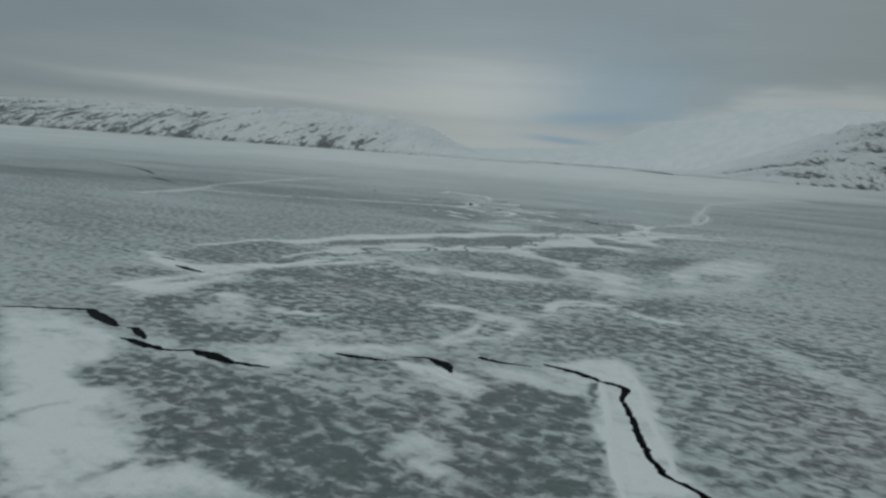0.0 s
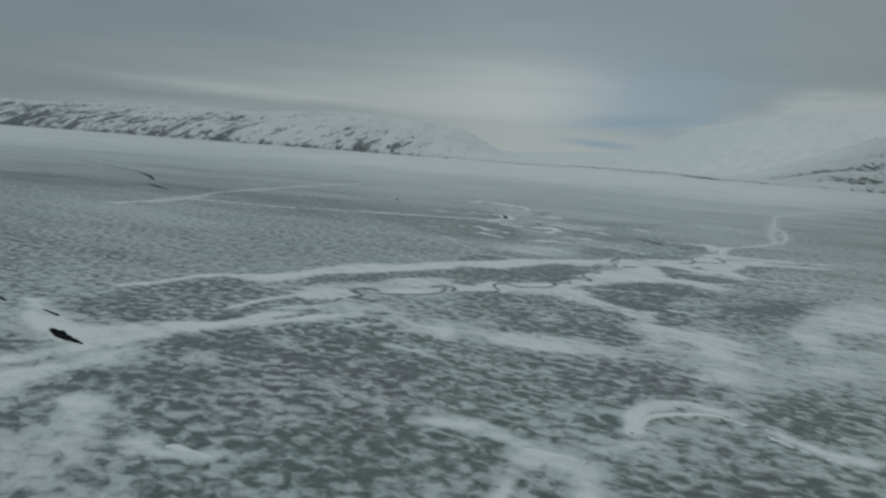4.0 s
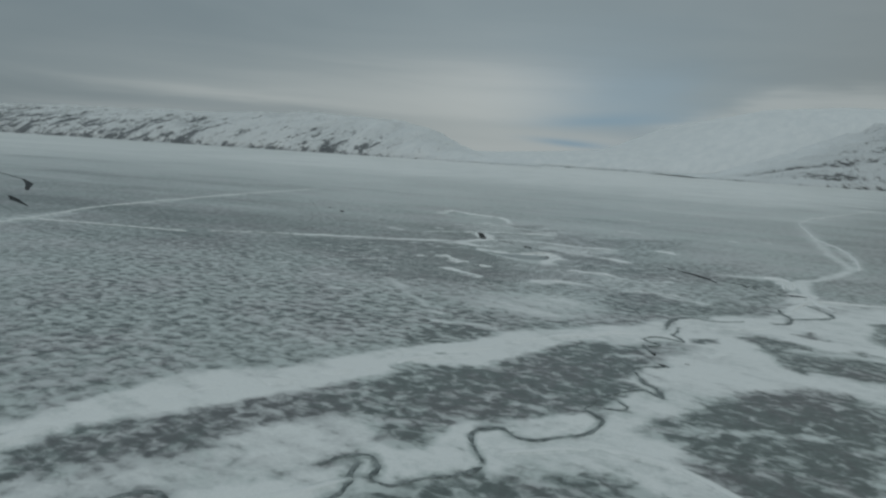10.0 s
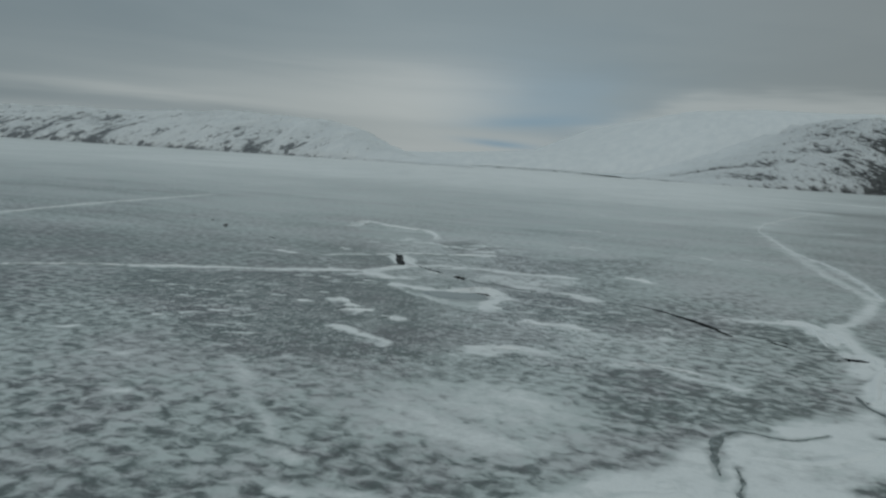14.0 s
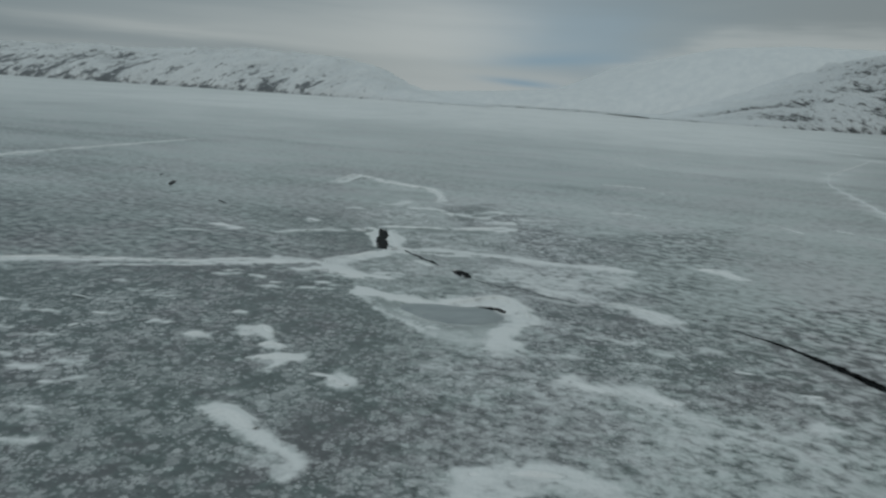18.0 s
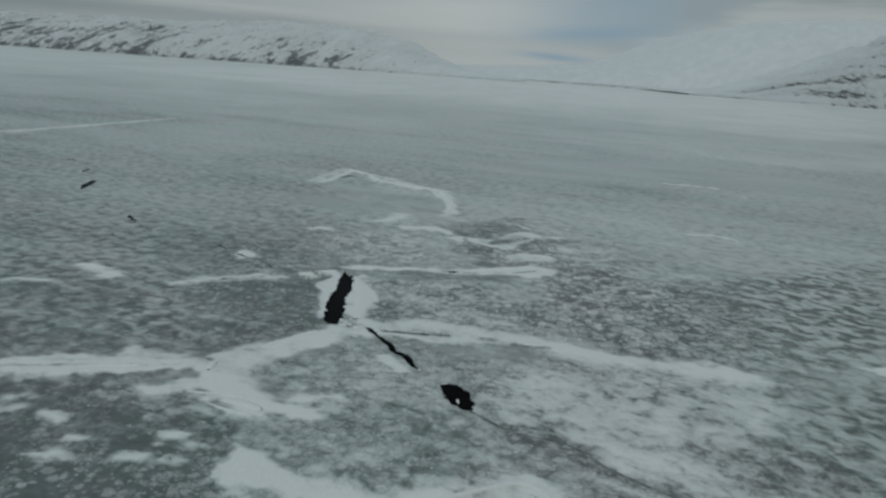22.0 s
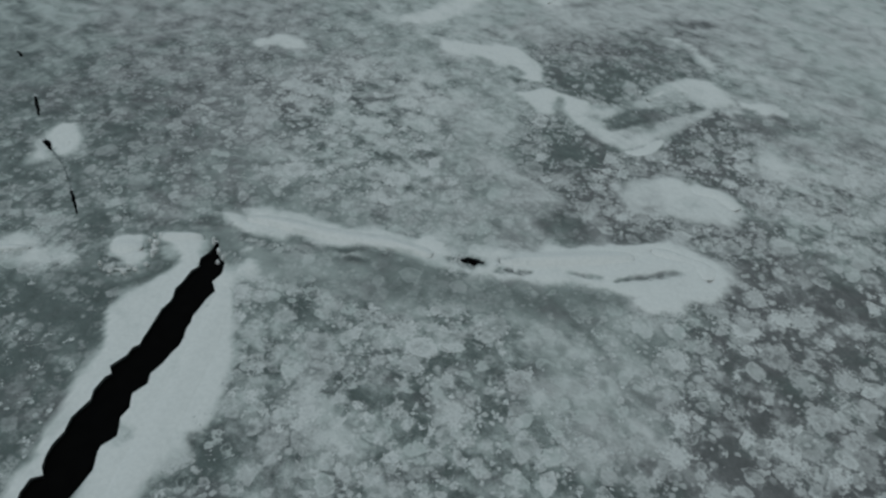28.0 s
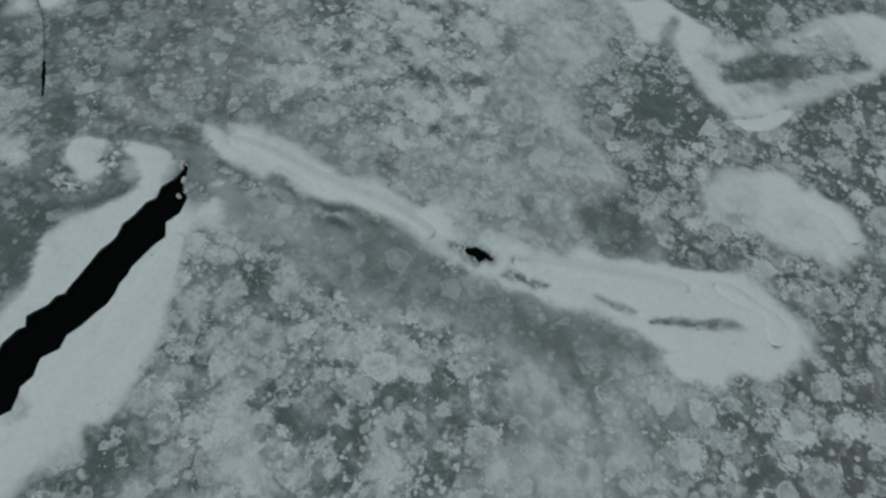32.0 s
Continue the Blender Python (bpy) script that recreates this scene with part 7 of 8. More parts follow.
def sides(p):
    d = np.gradient(p[:, :2], axis=0)
    d /= np.maximum(np.hypot(d[:, 0], d[:, 1]), 1e-9)[:, None]
    return np.stack([-d[:, 1], d[:, 0]], 1)


def near(x, y, points, reach):
    """Distance from each place to a polyline, where it is under reach."""
    p = np.array([q[:2] for q in points], float)
    dist = np.full(x.shape, 1e9)
    lo, hi = p.min(0) - reach, p.max(0) + reach
    sel = np.nonzero((x > lo[0]) & (x < hi[0]) & (y > lo[1]) & (y < hi[1]))[0]
    if len(sel):
        sx, sy, best = x[sel], y[sel], np.full(len(sel), 1e9)
        for a, b in zip(p[:-1], p[1:]):
            ab = b - a
            t = np.clip(((sx - a[0]) * ab[0] + (sy - a[1]) * ab[1]) / max(ab @ ab, 1e-9), 0, 1)
            best = np.minimum(best, np.hypot(sx - a[0] - t * ab[0], sy - a[1] - t * ab[1]))
        dist[sel] = best
    return dist


def depth_in(x, y, points):
    """Distance from an outline, negative inside it."""
    p = np.array(points, float)
    best, hit = np.full(x.shape, 1e9), np.zeros(x.shape, bool)
    for a, b in zip(p, np.roll(p, -1, 0)):
        ab = b - a
        t = np.clip(((x - a[0]) * ab[0] + (y - a[1]) * ab[1]) / max(ab @ ab, 1e-9), 0, 1)
        best = np.minimum(best, np.hypot(x - a[0] - t * ab[0], y - a[1] - t * ab[1]))
        if a[1] != b[1]:
            hit ^= ((a[1] > y) != (b[1] > y)) & (x < ab[0] * (y - a[1]) / ab[1] + a[0])
    return np.where(hit, -best, best)


def hollow_depth(x, y):
    z = np.zeros(x.shape)
    for cx, cy, a, b, turn, depth in HOLLOWS:
        c, s = math.cos(radians(turn)), math.sin(radians(turn))
        u, v = ((x - cx) * c + (y - cy) * s) / a, (-(x - cx) * s + (y - cy) * c) / b
        z -= depth * smooth(1.25 - np.hypot(u, v), 0, 0.6)
    return z


def presence(x, y, label):
    """How whole a drift is at each place: long ridges come and go, banks and rims do not."""
    if "far out" in label or "mound" in label or "bank" in label or "block" in label or "rim" in label or "crack along" in label:
        return np.ones(x.shape)
    return smooth(fbm(x * 0.45 + 40, y * 0.45, 63, 3), 0.34, 0.52)


def fields(x, y, dip=True):
    """Snow cover with far haze in it, unevenness, frost pads and height of the ice at flat arrays of places."""
    far = np.hypot(x - 6, y - 60)
    wx = x + 0.9 * (fbm(x * 0.9, y * 0.9, 3, 3) - 0.5) + 0.22 * (vnoise(x * 4, y * 4, 8) - 0.5)
    wy = y + 0.9 * (fbm(x * 0.9, y * 0.9, 5, 3) - 0.5) + 0.22 * (vnoise(x * 4, y * 4, 9) - 0.5)
    edge_x, edge_y = x + 0.6 * (wx - x), y + 0.6 * (wy - y)
    along, across = 0.82 * x - 0.57 * y, 0.57 * x + 0.82 * y
    lee = fbm(along * 0.3, across * 1.5, 29, 3) - 0.5
    wx, wy = wx + 1.1 * lee * 0.57, wy + 1.1 * lee * 0.82
    wisp = fbm(along * 0.9, across * 3.0, 37, 3) - 0.5
    edge_x, edge_y = edge_x + (0.9 * lee + 0.75 * wisp) * 0.57, edge_y + (0.9 * lee + 0.75 * wisp) * 0.82
    cloudy = fbm(along * 0.35, across * 0.8, 43, 4) - 0.5
    snow = 0.28 + 0.30 * (fbm(along * 0.07, across * 0.2, 11, 4) - 0.5) + 0.3 * (fbm(x * 0.02, y * 0.05, 15, 3) - 0.5)
    snow = snow - (0.05 * smooth(y, 70, 90) + 0.15 * smooth(y, 96, 112)) * smooth(x, 4, -4) * smooth(y, 150, 132)
    snow = snow - 0.07 * smooth(x, 11, 20) * smooth(y, 80, 100) * smooth(y, 150, 125)
    snow = snow + 0.13 * smooth(y, 82, 102) - 0.02 * smooth(np.hypot(x - 8, y - 130), 19, 10)
    snow = snow + 0.05 * smooth(np.hypot(x - 10, y - 143), 22, 8) - 0.10 * smooth(x, 4, -2) * smooth(y, 116, 122) * smooth(y, 165, 145)
    snow = snow - 0.05 * smooth(y, 112, 118) * smooth(y, 140, 132)
    # the far ice whitens with distance: haze put in as extra cover
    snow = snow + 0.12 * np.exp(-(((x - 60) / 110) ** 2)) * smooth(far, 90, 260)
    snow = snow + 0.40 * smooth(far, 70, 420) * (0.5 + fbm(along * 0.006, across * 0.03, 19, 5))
    side = (x - 6) / (far + 5)
    snow = snow - 0.30 * smooth(side, 0.33, 0.55) * smooth(far, 50, 160) - 0.12 * smooth(-side, 0.2, 0.5) * smooth(far, 40, 150)
    # mottling weakens far out, where the haze is painted in
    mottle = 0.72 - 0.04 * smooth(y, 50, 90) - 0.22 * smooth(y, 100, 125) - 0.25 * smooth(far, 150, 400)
    mottle = mottle * (0.7 + 0.6 * fbm(x * 0.07, y * 0.07, 23, 3))
    for points, half, amount in bares:
        d = near(wx, wy, points, half * 1.8 + 1)
        bare = amount * smooth(d, half * 1.7, half * 0.3)
        snow = snow * (1 - 0.7 * bare) - 0.02 * bare
    for points, half, level in smooths:
        d = near(wx, wy, points, half * 1.8 + 1)
        f = smooth(d, half * 1.9, half * 0.3)
        snow, mottle = snow * (1 - f) + level * f, mottle * (1 - 0.85 * f)
    for points, half, cover in powders:
        d = near(wx, wy, points, half * 2 + 1)
        snow = np.maximum(snow, 1.1 * cover * smooth(d, half * 1.8, half * 0.2))
    sunk = np.zeros(x.shape)
    for points, half, height, label in drifts:
        d = near(wx, wy, points, half * 3 + 1)
        sel = np.nonzero(d < half * 1.9 + 0.08)[0]
        whole = presence(x[sel], y[sel], label)
        most = 0.85 if "far out" in label else 0.95 if points[0][1] < 100 else 1.05
        snow[sel] = np.maximum(snow[sel], most * (0.6 + 0.4 * whole) * smooth(d[sel], half * 1.9 + 0.08, half * 0.2))
        if dip:
            sunk[sel] = np.maximum(sunk[sel], whole**2 * smooth(near(x[sel], y[sel], points, half + 0.5), 0.36 * half, 0.1 * half))
    for points, level, soft, half, uneven in areas:
        p, reach = np.array(points), soft + half + 1.5
        lo, hi = p.min(0) - reach, p.max(0) + reach
        sel = np.nonzero((x > lo[0]) & (x < hi[0]) & (y > lo[1]) & (y < hi[1]))[0]
        if len(sel):
            crisp = min(1.0, 4 * soft)
            ex, ey = x[sel] + crisp * (edge_x[sel] - x[sel]), y[sel] + crisp * (edge_y[sel] - y[sel])
            d = near(ex, ey, points, reach) - half if half else depth_in(ex, ey, points)
            alpha = smooth(d + 0.5 * soft * cloudy[sel], 1.25 * soft, -1.25 * soft)
            kept = level * ((0.88 if p[:, 1].mean() < 96 else 0.95) + 0.7 * cloudy[sel]) if level > 0.45 else 1.5 * level - (0.2 if p[:, 1].mean() < 96 else 0.15) + 0.4 * cloudy[sel]
            snow[sel] = snow[sel] + (kept - snow[sel]) * alpha
            mottle[sel] = mottle[sel] + ((uneven if uneven >= 0 else (0.84 if p[:, 1].mean() < 96 else 1.1) - 0.3 * level) - mottle[sel]) * alpha
    for points, width, label in seams:
        d = near(x, y, points, 3 * width + 0.3)
        alpha = smooth(d, width * (1.7 + 3.0 * wisp), 0.2 * width) * (0.85 + 0.9 * cloudy)
        snow = snow + (0.22 - snow) * np.clip(alpha, 0, 1)
    fine_x, fine_y = x + 0.4 * (wx - x) * 0.6, y + 0.4 * (wy - y) * 0.6
    for points, half, level in channels:
        d = near(fine_x, fine_y, points, half * 2 + 1)
        snow = snow + (level - snow) * smooth(d, half * 1.8, half * 0.3)
    pads = smooth(np.hypot((x - PADS[0]) / PADS[2], (y - PADS[1]) / PADS[3]), 1.15, 0.55)
    pads = np.maximum(pads, 0.66 * smooth(np.hypot((x - 4) / 20, (y - 110) / 17), 1.1, 0.6))
    pads = pads * (1 - 0.6 * smooth(x, 5, 1) * smooth(y, 131, 127) * smooth(y, 114, 118))
    mottle = mottle * (1 - 0.45 * pads)
    pads = 1.1 * pads * (0.85 + 0.6 * fbm(x * 0.16, y * 0.16, 27, 3)) * (0.05 + 0.95 * np.clip(mottle / 0.4, 0, 1))
    z = 0.03 * (fbm(x * 0.35, y * 0.35, 21, 4) - 0.5) + 0.018 * (fbm(x * 2.2, y * 2.2, 25, 3) - 0.5)
    z = z + 0.03 * smooth(snow, 0.4, 1.0) + hollow_depth(x, y) - 0.06 * sunk
    return snow, mottle, pads, z * smooth(far, 2500, 300)


# ---- the sheet of ice, with the cracks cut through it ---------------------


def spaced(lo, hi, dense_lo, dense_hi, fine_lo, fine_hi, dense, fine):
    """Coordinates that are fine in the middle and grow towards the ends."""
    mid = np.r_[np.arange(dense_lo, fine_lo, dense), np.arange(fine_lo, fine_hi, fine), np.arange(fine_hi, dense_hi, dense)]
    left, right, a, b, step = [], [], mid[0], mid[-1], dense
    while a > lo:
        step *= 1.13
        a -= step
        left.append(max(a, lo))
    step = dense
    while b < hi:
        step *= 1.13
        b += step
        right.append(min(b, hi))
    return np.array(left[::-1] + mid.tolist() + right)


def crack_outline(points, n):
    """The two ragged sides of a crack."""
    p = np.array(points, float)
    length = np.hypot(*np.diff(p[:, :2], axis=0).T).sum()
    p = resample(p, min(0.16, max(0.05, length / 20)))
    along = np.arange(len(p))
    jag = 1.0 if length < 30 else 1.4
    jag *= 1.7 if 0.15 < p[:, 2].max() < 0.5 and p[:, 1].mean() > 100 else 1.0
    c = p[:, :2] + sides(p) * (0.17 * jag * (fbm(along * 0.6, along * 0 + n * 7.7, 31, 3) - 0.5) * np.minimum(p[:, 2:3] * 4, 1)[:, 0])[:, None]
    c = c + sides(p) * (0.07 * (vnoise(along * 1.1, along * 0 + n * 4.3, 35) - 0.5) * np.minimum(p[:, 2] * 5, 1))[:, None]
    sl = sides(np.c_[c, p[:, 2]])
    torn = np.where(p[:, 2] > 0.45, 0.4, 0.62)
    wl = p[:, 2] * (0.5 + torn * (fbm(along * 0.9, along * 0 + n * 3.1, 33, 4, 0.85) - 0.5))
    wr = p[:, 2] * (0.5 + torn * (fbm(along * 0.9, along * 0 + n * 5.3, 37, 4, 0.85) - 0.5))
    return c + sl * wl[:, None], c - sl * wr[:, None]


def inside(x, y, poly):
    hit = np.zeros(x.shape, bool)
    a, b = poly, np.roll(poly, -1, 0)
    for (x0, y0), (x1, y1) in zip(a, b):
        if y0 != y1:
            hit ^= ((y0 > y) != (y1 > y)) & (x < (x1 - x0) * (y - y0) / (y1 - y0) + x0)
    return hit


def link(name, verts, faces, mat, parent=None, label="", smooth_faces=True):
    me = bpy.data.meshes.new(name)
    me.from_pydata(verts, [], faces)
    me.materials.append(mat)
    me.polygons.foreach_set("use_smooth", [smooth_faces] * len(me.polygons))
    me.update()
    ob = new(name, me)
    ob.parent = parent
    if label:
        ob["label"] = label
    return ob


outlines = [crack_outline(points, n) for n, (points, label) in enumerate(cracks)]


def build_ice():
    xs = spaced(-3500, 3500, -26, 40, -6, 17, 0.2, 0.1)
    ys = spaced(-500, 4500, 14, 170, 116, 142, 0.2, 0.1)
    nx, ny = len(xs), len(ys)
    gx, gy = np.meshgrid(xs, ys)
    keep = np.ones((ny - 1, nx - 1), bool)
    for (left, right), (points, label) in zip(outlines, cracks):
        ring = np.vstack([left, right[::-1]])
        i0, i1 = np.searchsorted(xs, [ring[:, 0].min(), ring[:, 0].max()])
        j0, j1 = np.searchsorted(ys, [ring[:, 1].min(), ring[:, 1].max()])
        i0, j0 = max(i0 - 3, 0), max(j0 - 3, 0)
        sx, sy = gx[j0 : j1 + 3, i0 : i1 + 3], gy[j0 : j1 + 3, i0 : i1 + 3]
        path = [(a + b) / 2 for a, b in zip(left, right)]
        gap = max(np.diff(xs[i0 : i1 + 3]).max(), np.diff(ys[j0 : j1 + 3]).max())
        wide = np.hypot(*(left - right).T)
        close = np.zeros(sx.size, bool)
        for k in range(0, len(path) - 1, 4):
            part = path[k : k + 5]
            reach = wide[k : k + 5].max() / 2 + 0.9 * gap
            close |= near(sx.ravel(), sy.ravel(), part, reach + 0.1) < reach
        close = close.reshape(sx.shape)
        gone = close[:-1, :-1] | close[1:, :-1] | close[:-1, 1:] | close[1:, 1:]
        keep[j0 : j0 + gone.shape[0], i0 : i0 + gone.shape[1]] &= ~gone
    index = np.arange(nx * ny).reshape(ny, nx)
    quads = np.stack([index[:-1, :-1], index[:-1, 1:], index[1:, 1:], index[1:, :-1]], -1)[keep]
    # the bands between the grid and the cracks
    gone = ~keep
    jj, ii = np.nonzero(gone)
    count = {}
    for j, i in zip(jj.tolist(), ii.tolist()):
        a, b, c, d = index[j, i], index[j, i + 1], index[j + 1, i + 1], index[j + 1, i]
        for e in ((a, b), (b, c), (c, d), (d, a)):
            e = (int(min(e)), int(max(e)))
            count[e] = count.get(e, 0) + 1
    rim = [e for e, n in count.items() if n == 1]
    order = {v: k for k, v in enumerate(sorted({v for e in rim for v in e}))}
    flat_x, flat_y = gx.ravel(), gy.ravel()
    pts = [Vector((flat_x[v], flat_y[v])) for v in order]
    edges = [(order[a], order[b]) for a, b in rim]
    for left, right in outlines:
        ring, base = np.vstack([left, right[::-1]]), len(pts)
        pts += [Vector(q) for q in ring]
        edges += [(base + k, base + (k + 1) % len(ring)) for k in range(len(ring))]
    from mathutils.geometry import delaunay_2d_cdt
    made, _, tris, origin, _, _ = delaunay_2d_cdt(pts, edges, [], 0, 1e-5)
    made = np.array([tuple(v) for v in made])
    tris = np.array([t for t in tris if len(t) == 3])
    mid = made[tris].mean(1)
    i, j = np.searchsorted(xs, mid[:, 0]) - 1, np.searchsorted(ys, mid[:, 1]) - 1
    good = gone[np.clip(j, 0, ny - 2), np.clip(i, 0, nx - 2)]
    for left, right in outlines:
        ring = np.vstack([left, right[::-1]])
        lo, hi = ring.min(0), ring.max(0)
        sel = np.nonzero(good & (mid > lo).all(1) & (mid < hi).all(1))[0]
        good[sel[inside(mid[sel, 0], mid[sel, 1], ring)]] = False
    grid_of, names = {k: v for v, k in order.items()}, np.zeros(len(made), int)
    extra = []
    for k, src in enumerate(origin):
        old = [s for s in src if s < len(order)]
        if old:
            names[k] = grid_of[old[0]]
        else:
            names[k] = nx * ny + len(extra)
            extra.append(made[k])
    tris = names[tris[good]]
    ex = np.array(extra).reshape(-1, 2)
    x, y = np.r_[flat_x, ex[:, 0]], np.r_[flat_y, ex[:, 1]]
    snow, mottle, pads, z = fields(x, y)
    # wind the triangles upwards
    ax, ay, bx, by = x[tris[:, 1]] - x[tris[:, 0]], y[tris[:, 1]] - y[tris[:, 0]], x[tris[:, 2]] - x[tris[:, 0]], y[tris[:, 2]] - y[tris[:, 0]]
    turn = ax * by - ay * bx < 0
    tris[turn] = tris[turn][:, ::-1]
    me = bpy.data.meshes.new("ice_sheet")
    me.vertices.add(len(x))
    me.vertices.foreach_set("co", np.stack([x, y, z], 1).ravel())
    loops = np.r_[quads.ravel(), tris.ravel()].astype(np.int32)
    starts = np.r_[np.arange(len(quads)) * 4, len(quads) * 4 + np.arange(len(tris)) * 3].astype(np.int32)
    me.loops.add(len(loops))
    me.loops.foreach_set("vertex_index", loops)
    me.polygons.add(len(starts))
    me.polygons.foreach_set("loop_start", starts)
    me.polygons.foreach_set("use_smooth", np.ones(len(starts), bool))
    me.update(calc_edges=True)
    me.validate()
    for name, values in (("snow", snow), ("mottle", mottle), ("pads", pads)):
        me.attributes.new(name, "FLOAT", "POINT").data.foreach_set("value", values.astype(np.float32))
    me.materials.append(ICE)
    return tagged(new("ground", me), "grey frozen lake ice with frost mottling and blown snow", "lake ice", "", "structure")


build_ice()


def crack_distance(x, y):
    """How far each place is outside the nearest crack's edge."""
    best = np.full(x.shape, 9.0)
    for points, label in cracks:
        for a, b in zip(points[:-1], points[1:]):
            best = np.minimum(best, near(x, y, (a, b), 3.0) - max(a[2], b[2]) / 2)
    return best


def build_crack(points, label, left, right, n):
    thing = tagged(new("ice_crack"), label, "ice crack", "cracks in the lake ice")
    k = len(left)
    ring = np.vstack([left, right[::-1]])
    cx, cy = ring.mean(0)
    thing.location = (cx, cy, -0.45)
    ring = ring - (cx, cy)
    top = fields(ring[:, 0] + cx, ring[:, 1] + cy)[3] + 0.45
    # the ice walls go down under the water
    out = np.r_[np.arange(2 * k)]
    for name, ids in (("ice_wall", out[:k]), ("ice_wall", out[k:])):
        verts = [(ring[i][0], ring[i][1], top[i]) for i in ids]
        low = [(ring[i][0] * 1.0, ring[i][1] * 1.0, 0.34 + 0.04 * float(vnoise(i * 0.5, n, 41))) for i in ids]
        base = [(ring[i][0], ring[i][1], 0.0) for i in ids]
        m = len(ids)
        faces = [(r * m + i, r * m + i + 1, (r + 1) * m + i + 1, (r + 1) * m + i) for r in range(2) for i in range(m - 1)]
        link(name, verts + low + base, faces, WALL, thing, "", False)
    grow = np.vstack([left + (left - right) * 0.02, (right + (right - left) * 0.02)[::-1]]) - (cx, cy)
    verts = [(q[0], q[1], 0.405) for q in grow]
    faces = [(i, i + 1, 2 * k - 2 - i, 2 * k - 1 - i) for i in range(k - 1)]
    link("water", verts, faces, WATER, thing, "still black open water")


def build_drift(points, half, height, label, n):
    p = np.array(points, float)
    length = np.hypot(*np.diff(p, axis=0).T).sum()
    step = max(0.09, half / 5, length / 140)
    c = spline(points, step)
    s = sides(c)
    m, cols = len(c), 21
    u = np.linspace(0, 1, m)
    run = u * length
    tip = np.minimum(run, length - run) / min(max(half * 3.5, 0.2), length * 0.45)
    taper = np.sqrt(np.clip(tip, 0, 1) * (2 - np.clip(tip, 0, 1)))
    wide_l = 0.6 * half * (0.25 + 0.75 * taper) * (0.72 + 0.56 * fbm(run / half * 0.6, run * 0 + n * 3.7, 51, 3))
    wide_r = 0.6 * half * (0.25 + 0.75 * taper) * (0.72 + 0.56 * fbm(run / half * 0.6, run * 0 + n * 5.9, 53, 3))
    v = np.linspace(-1.2, 1.2, cols)
    w = np.where(v[None] > 0, wide_l[:, None], wide_r[:, None])
    x = c[:, :1] + s[:, :1] * v[None] * w
    y = c[:, 1:2] + s[:, 1:2] * v[None] * w
    lean = v[None] + 0.2 * np.clip(1 - v[None] ** 2, 0, 1)
    prof = np.clip(1 - lean**2, 0, 1) ** 2 * taper[:, None] - 0.25 * np.clip(np.abs(v[None]) - 0.9, 0, 1)
    rough = (fbm(x * 1.7 / half * 0.5, y * 1.7 / half * 0.5, 55, 4) - 0.5)
    ground = fields(x.ravel(), y.ravel(), False)[3].reshape(x.shape)
    z = ground + (0.4 if half < 1.2 else 0.6) * height * (prof * (0.75 + 0.7 * fbm(x * 0.8, y * 0.8, 57, 2)) + 0.12 * rough * np.clip(1.1 - np.abs(v[None]), 0, 1)) + 0.007 * taper[:, None] - 0.016 * smooth(np.abs(v[None]), 0.8, 1.2)
    z = z - (0.05 + 0.5 * height) * (1 - presence(x.ravel(), y.ravel(), label).reshape(x.shape))
    edge = crack_distance(x.ravel(), y.ravel()).reshape(x.shape)
    z = z - 0.5 * smooth(edge, 0.06, -0.02)
    base = c.mean(0)
    verts = np.stack([x - base[0], y - base[1], z], -1).reshape(-1, 3)
    faces = [(i * cols + j, (i + 1) * cols + j, (i + 1) * cols + j + 1, i * cols + j + 1) for i in range(m - 1) for j in range(cols - 1)]
    faces = [f[::-1] for f in faces]
    ob = link("snow_drift", verts.tolist(), faces, ICE)
    ob.location = (base[0], base[1], 0)
    snow, mottle, pads, _ = fields(x.ravel(), y.ravel())
    snow = np.maximum(snow, 1.0 * np.clip(1.3 * prof.ravel(), 0, 1))
    for name, values in (("snow", snow), ("mottle", mottle), ("pads", pads)):
        ob.data.attributes.new(name, "FLOAT", "POINT").data.foreach_set("value", values.astype(np.float32))
    kind = "ice block" if "block" in label or "lumps" in label else "snow drift"
    ob.name = kind.replace(" ", "_")
    tagged(ob, label, kind, kind + "s on the lake")


def build_seam(points, width, label, n):
    c = spline(points, max(0.06, width * 0.6))
    s = sides(c)
    m = len(c)
    along = np.arange(m)
    w = width * (2.2 * fbm(along * 0.3, along * 0 + n * 2.3, 61, 3) - 0.4) / 2 * np.minimum(1, np.minimum(along, along[::-1]) / 3 + 0.3)
    cols = np.array([-1.3, -0.9, 0, 0.9, 1.3])
    lift = np.array([-0.04, 0.004, 0.0, 0.004, -0.04])
    x, y = c[:, :1] + s[:, :1] * cols * w[:, None], c[:, 1:2] + s[:, 1:2] * cols * w[:, None]
    z = fields(x.ravel(), y.ravel())[3].reshape(x.shape) + lift + 0.022
    base = c.mean(0)
    verts = np.stack([x - base[0], y - base[1], z], -1).reshape(-1, 3)
    faces = [(i * 5 + j, i * 5 + j + 1, (i + 1) * 5 + j + 1, (i + 1) * 5 + j) for i in range(m - 1) for j in range(4)]
    ob = link("ice_seam", verts.tolist(), [f[::-1] for f in faces], SEAM)
    ob.location = (base[0], base[1], 0)
    tagged(ob, label, "ice seam", "refrozen seams in the ice")


# ---- the far shores --------------------------------------------------------


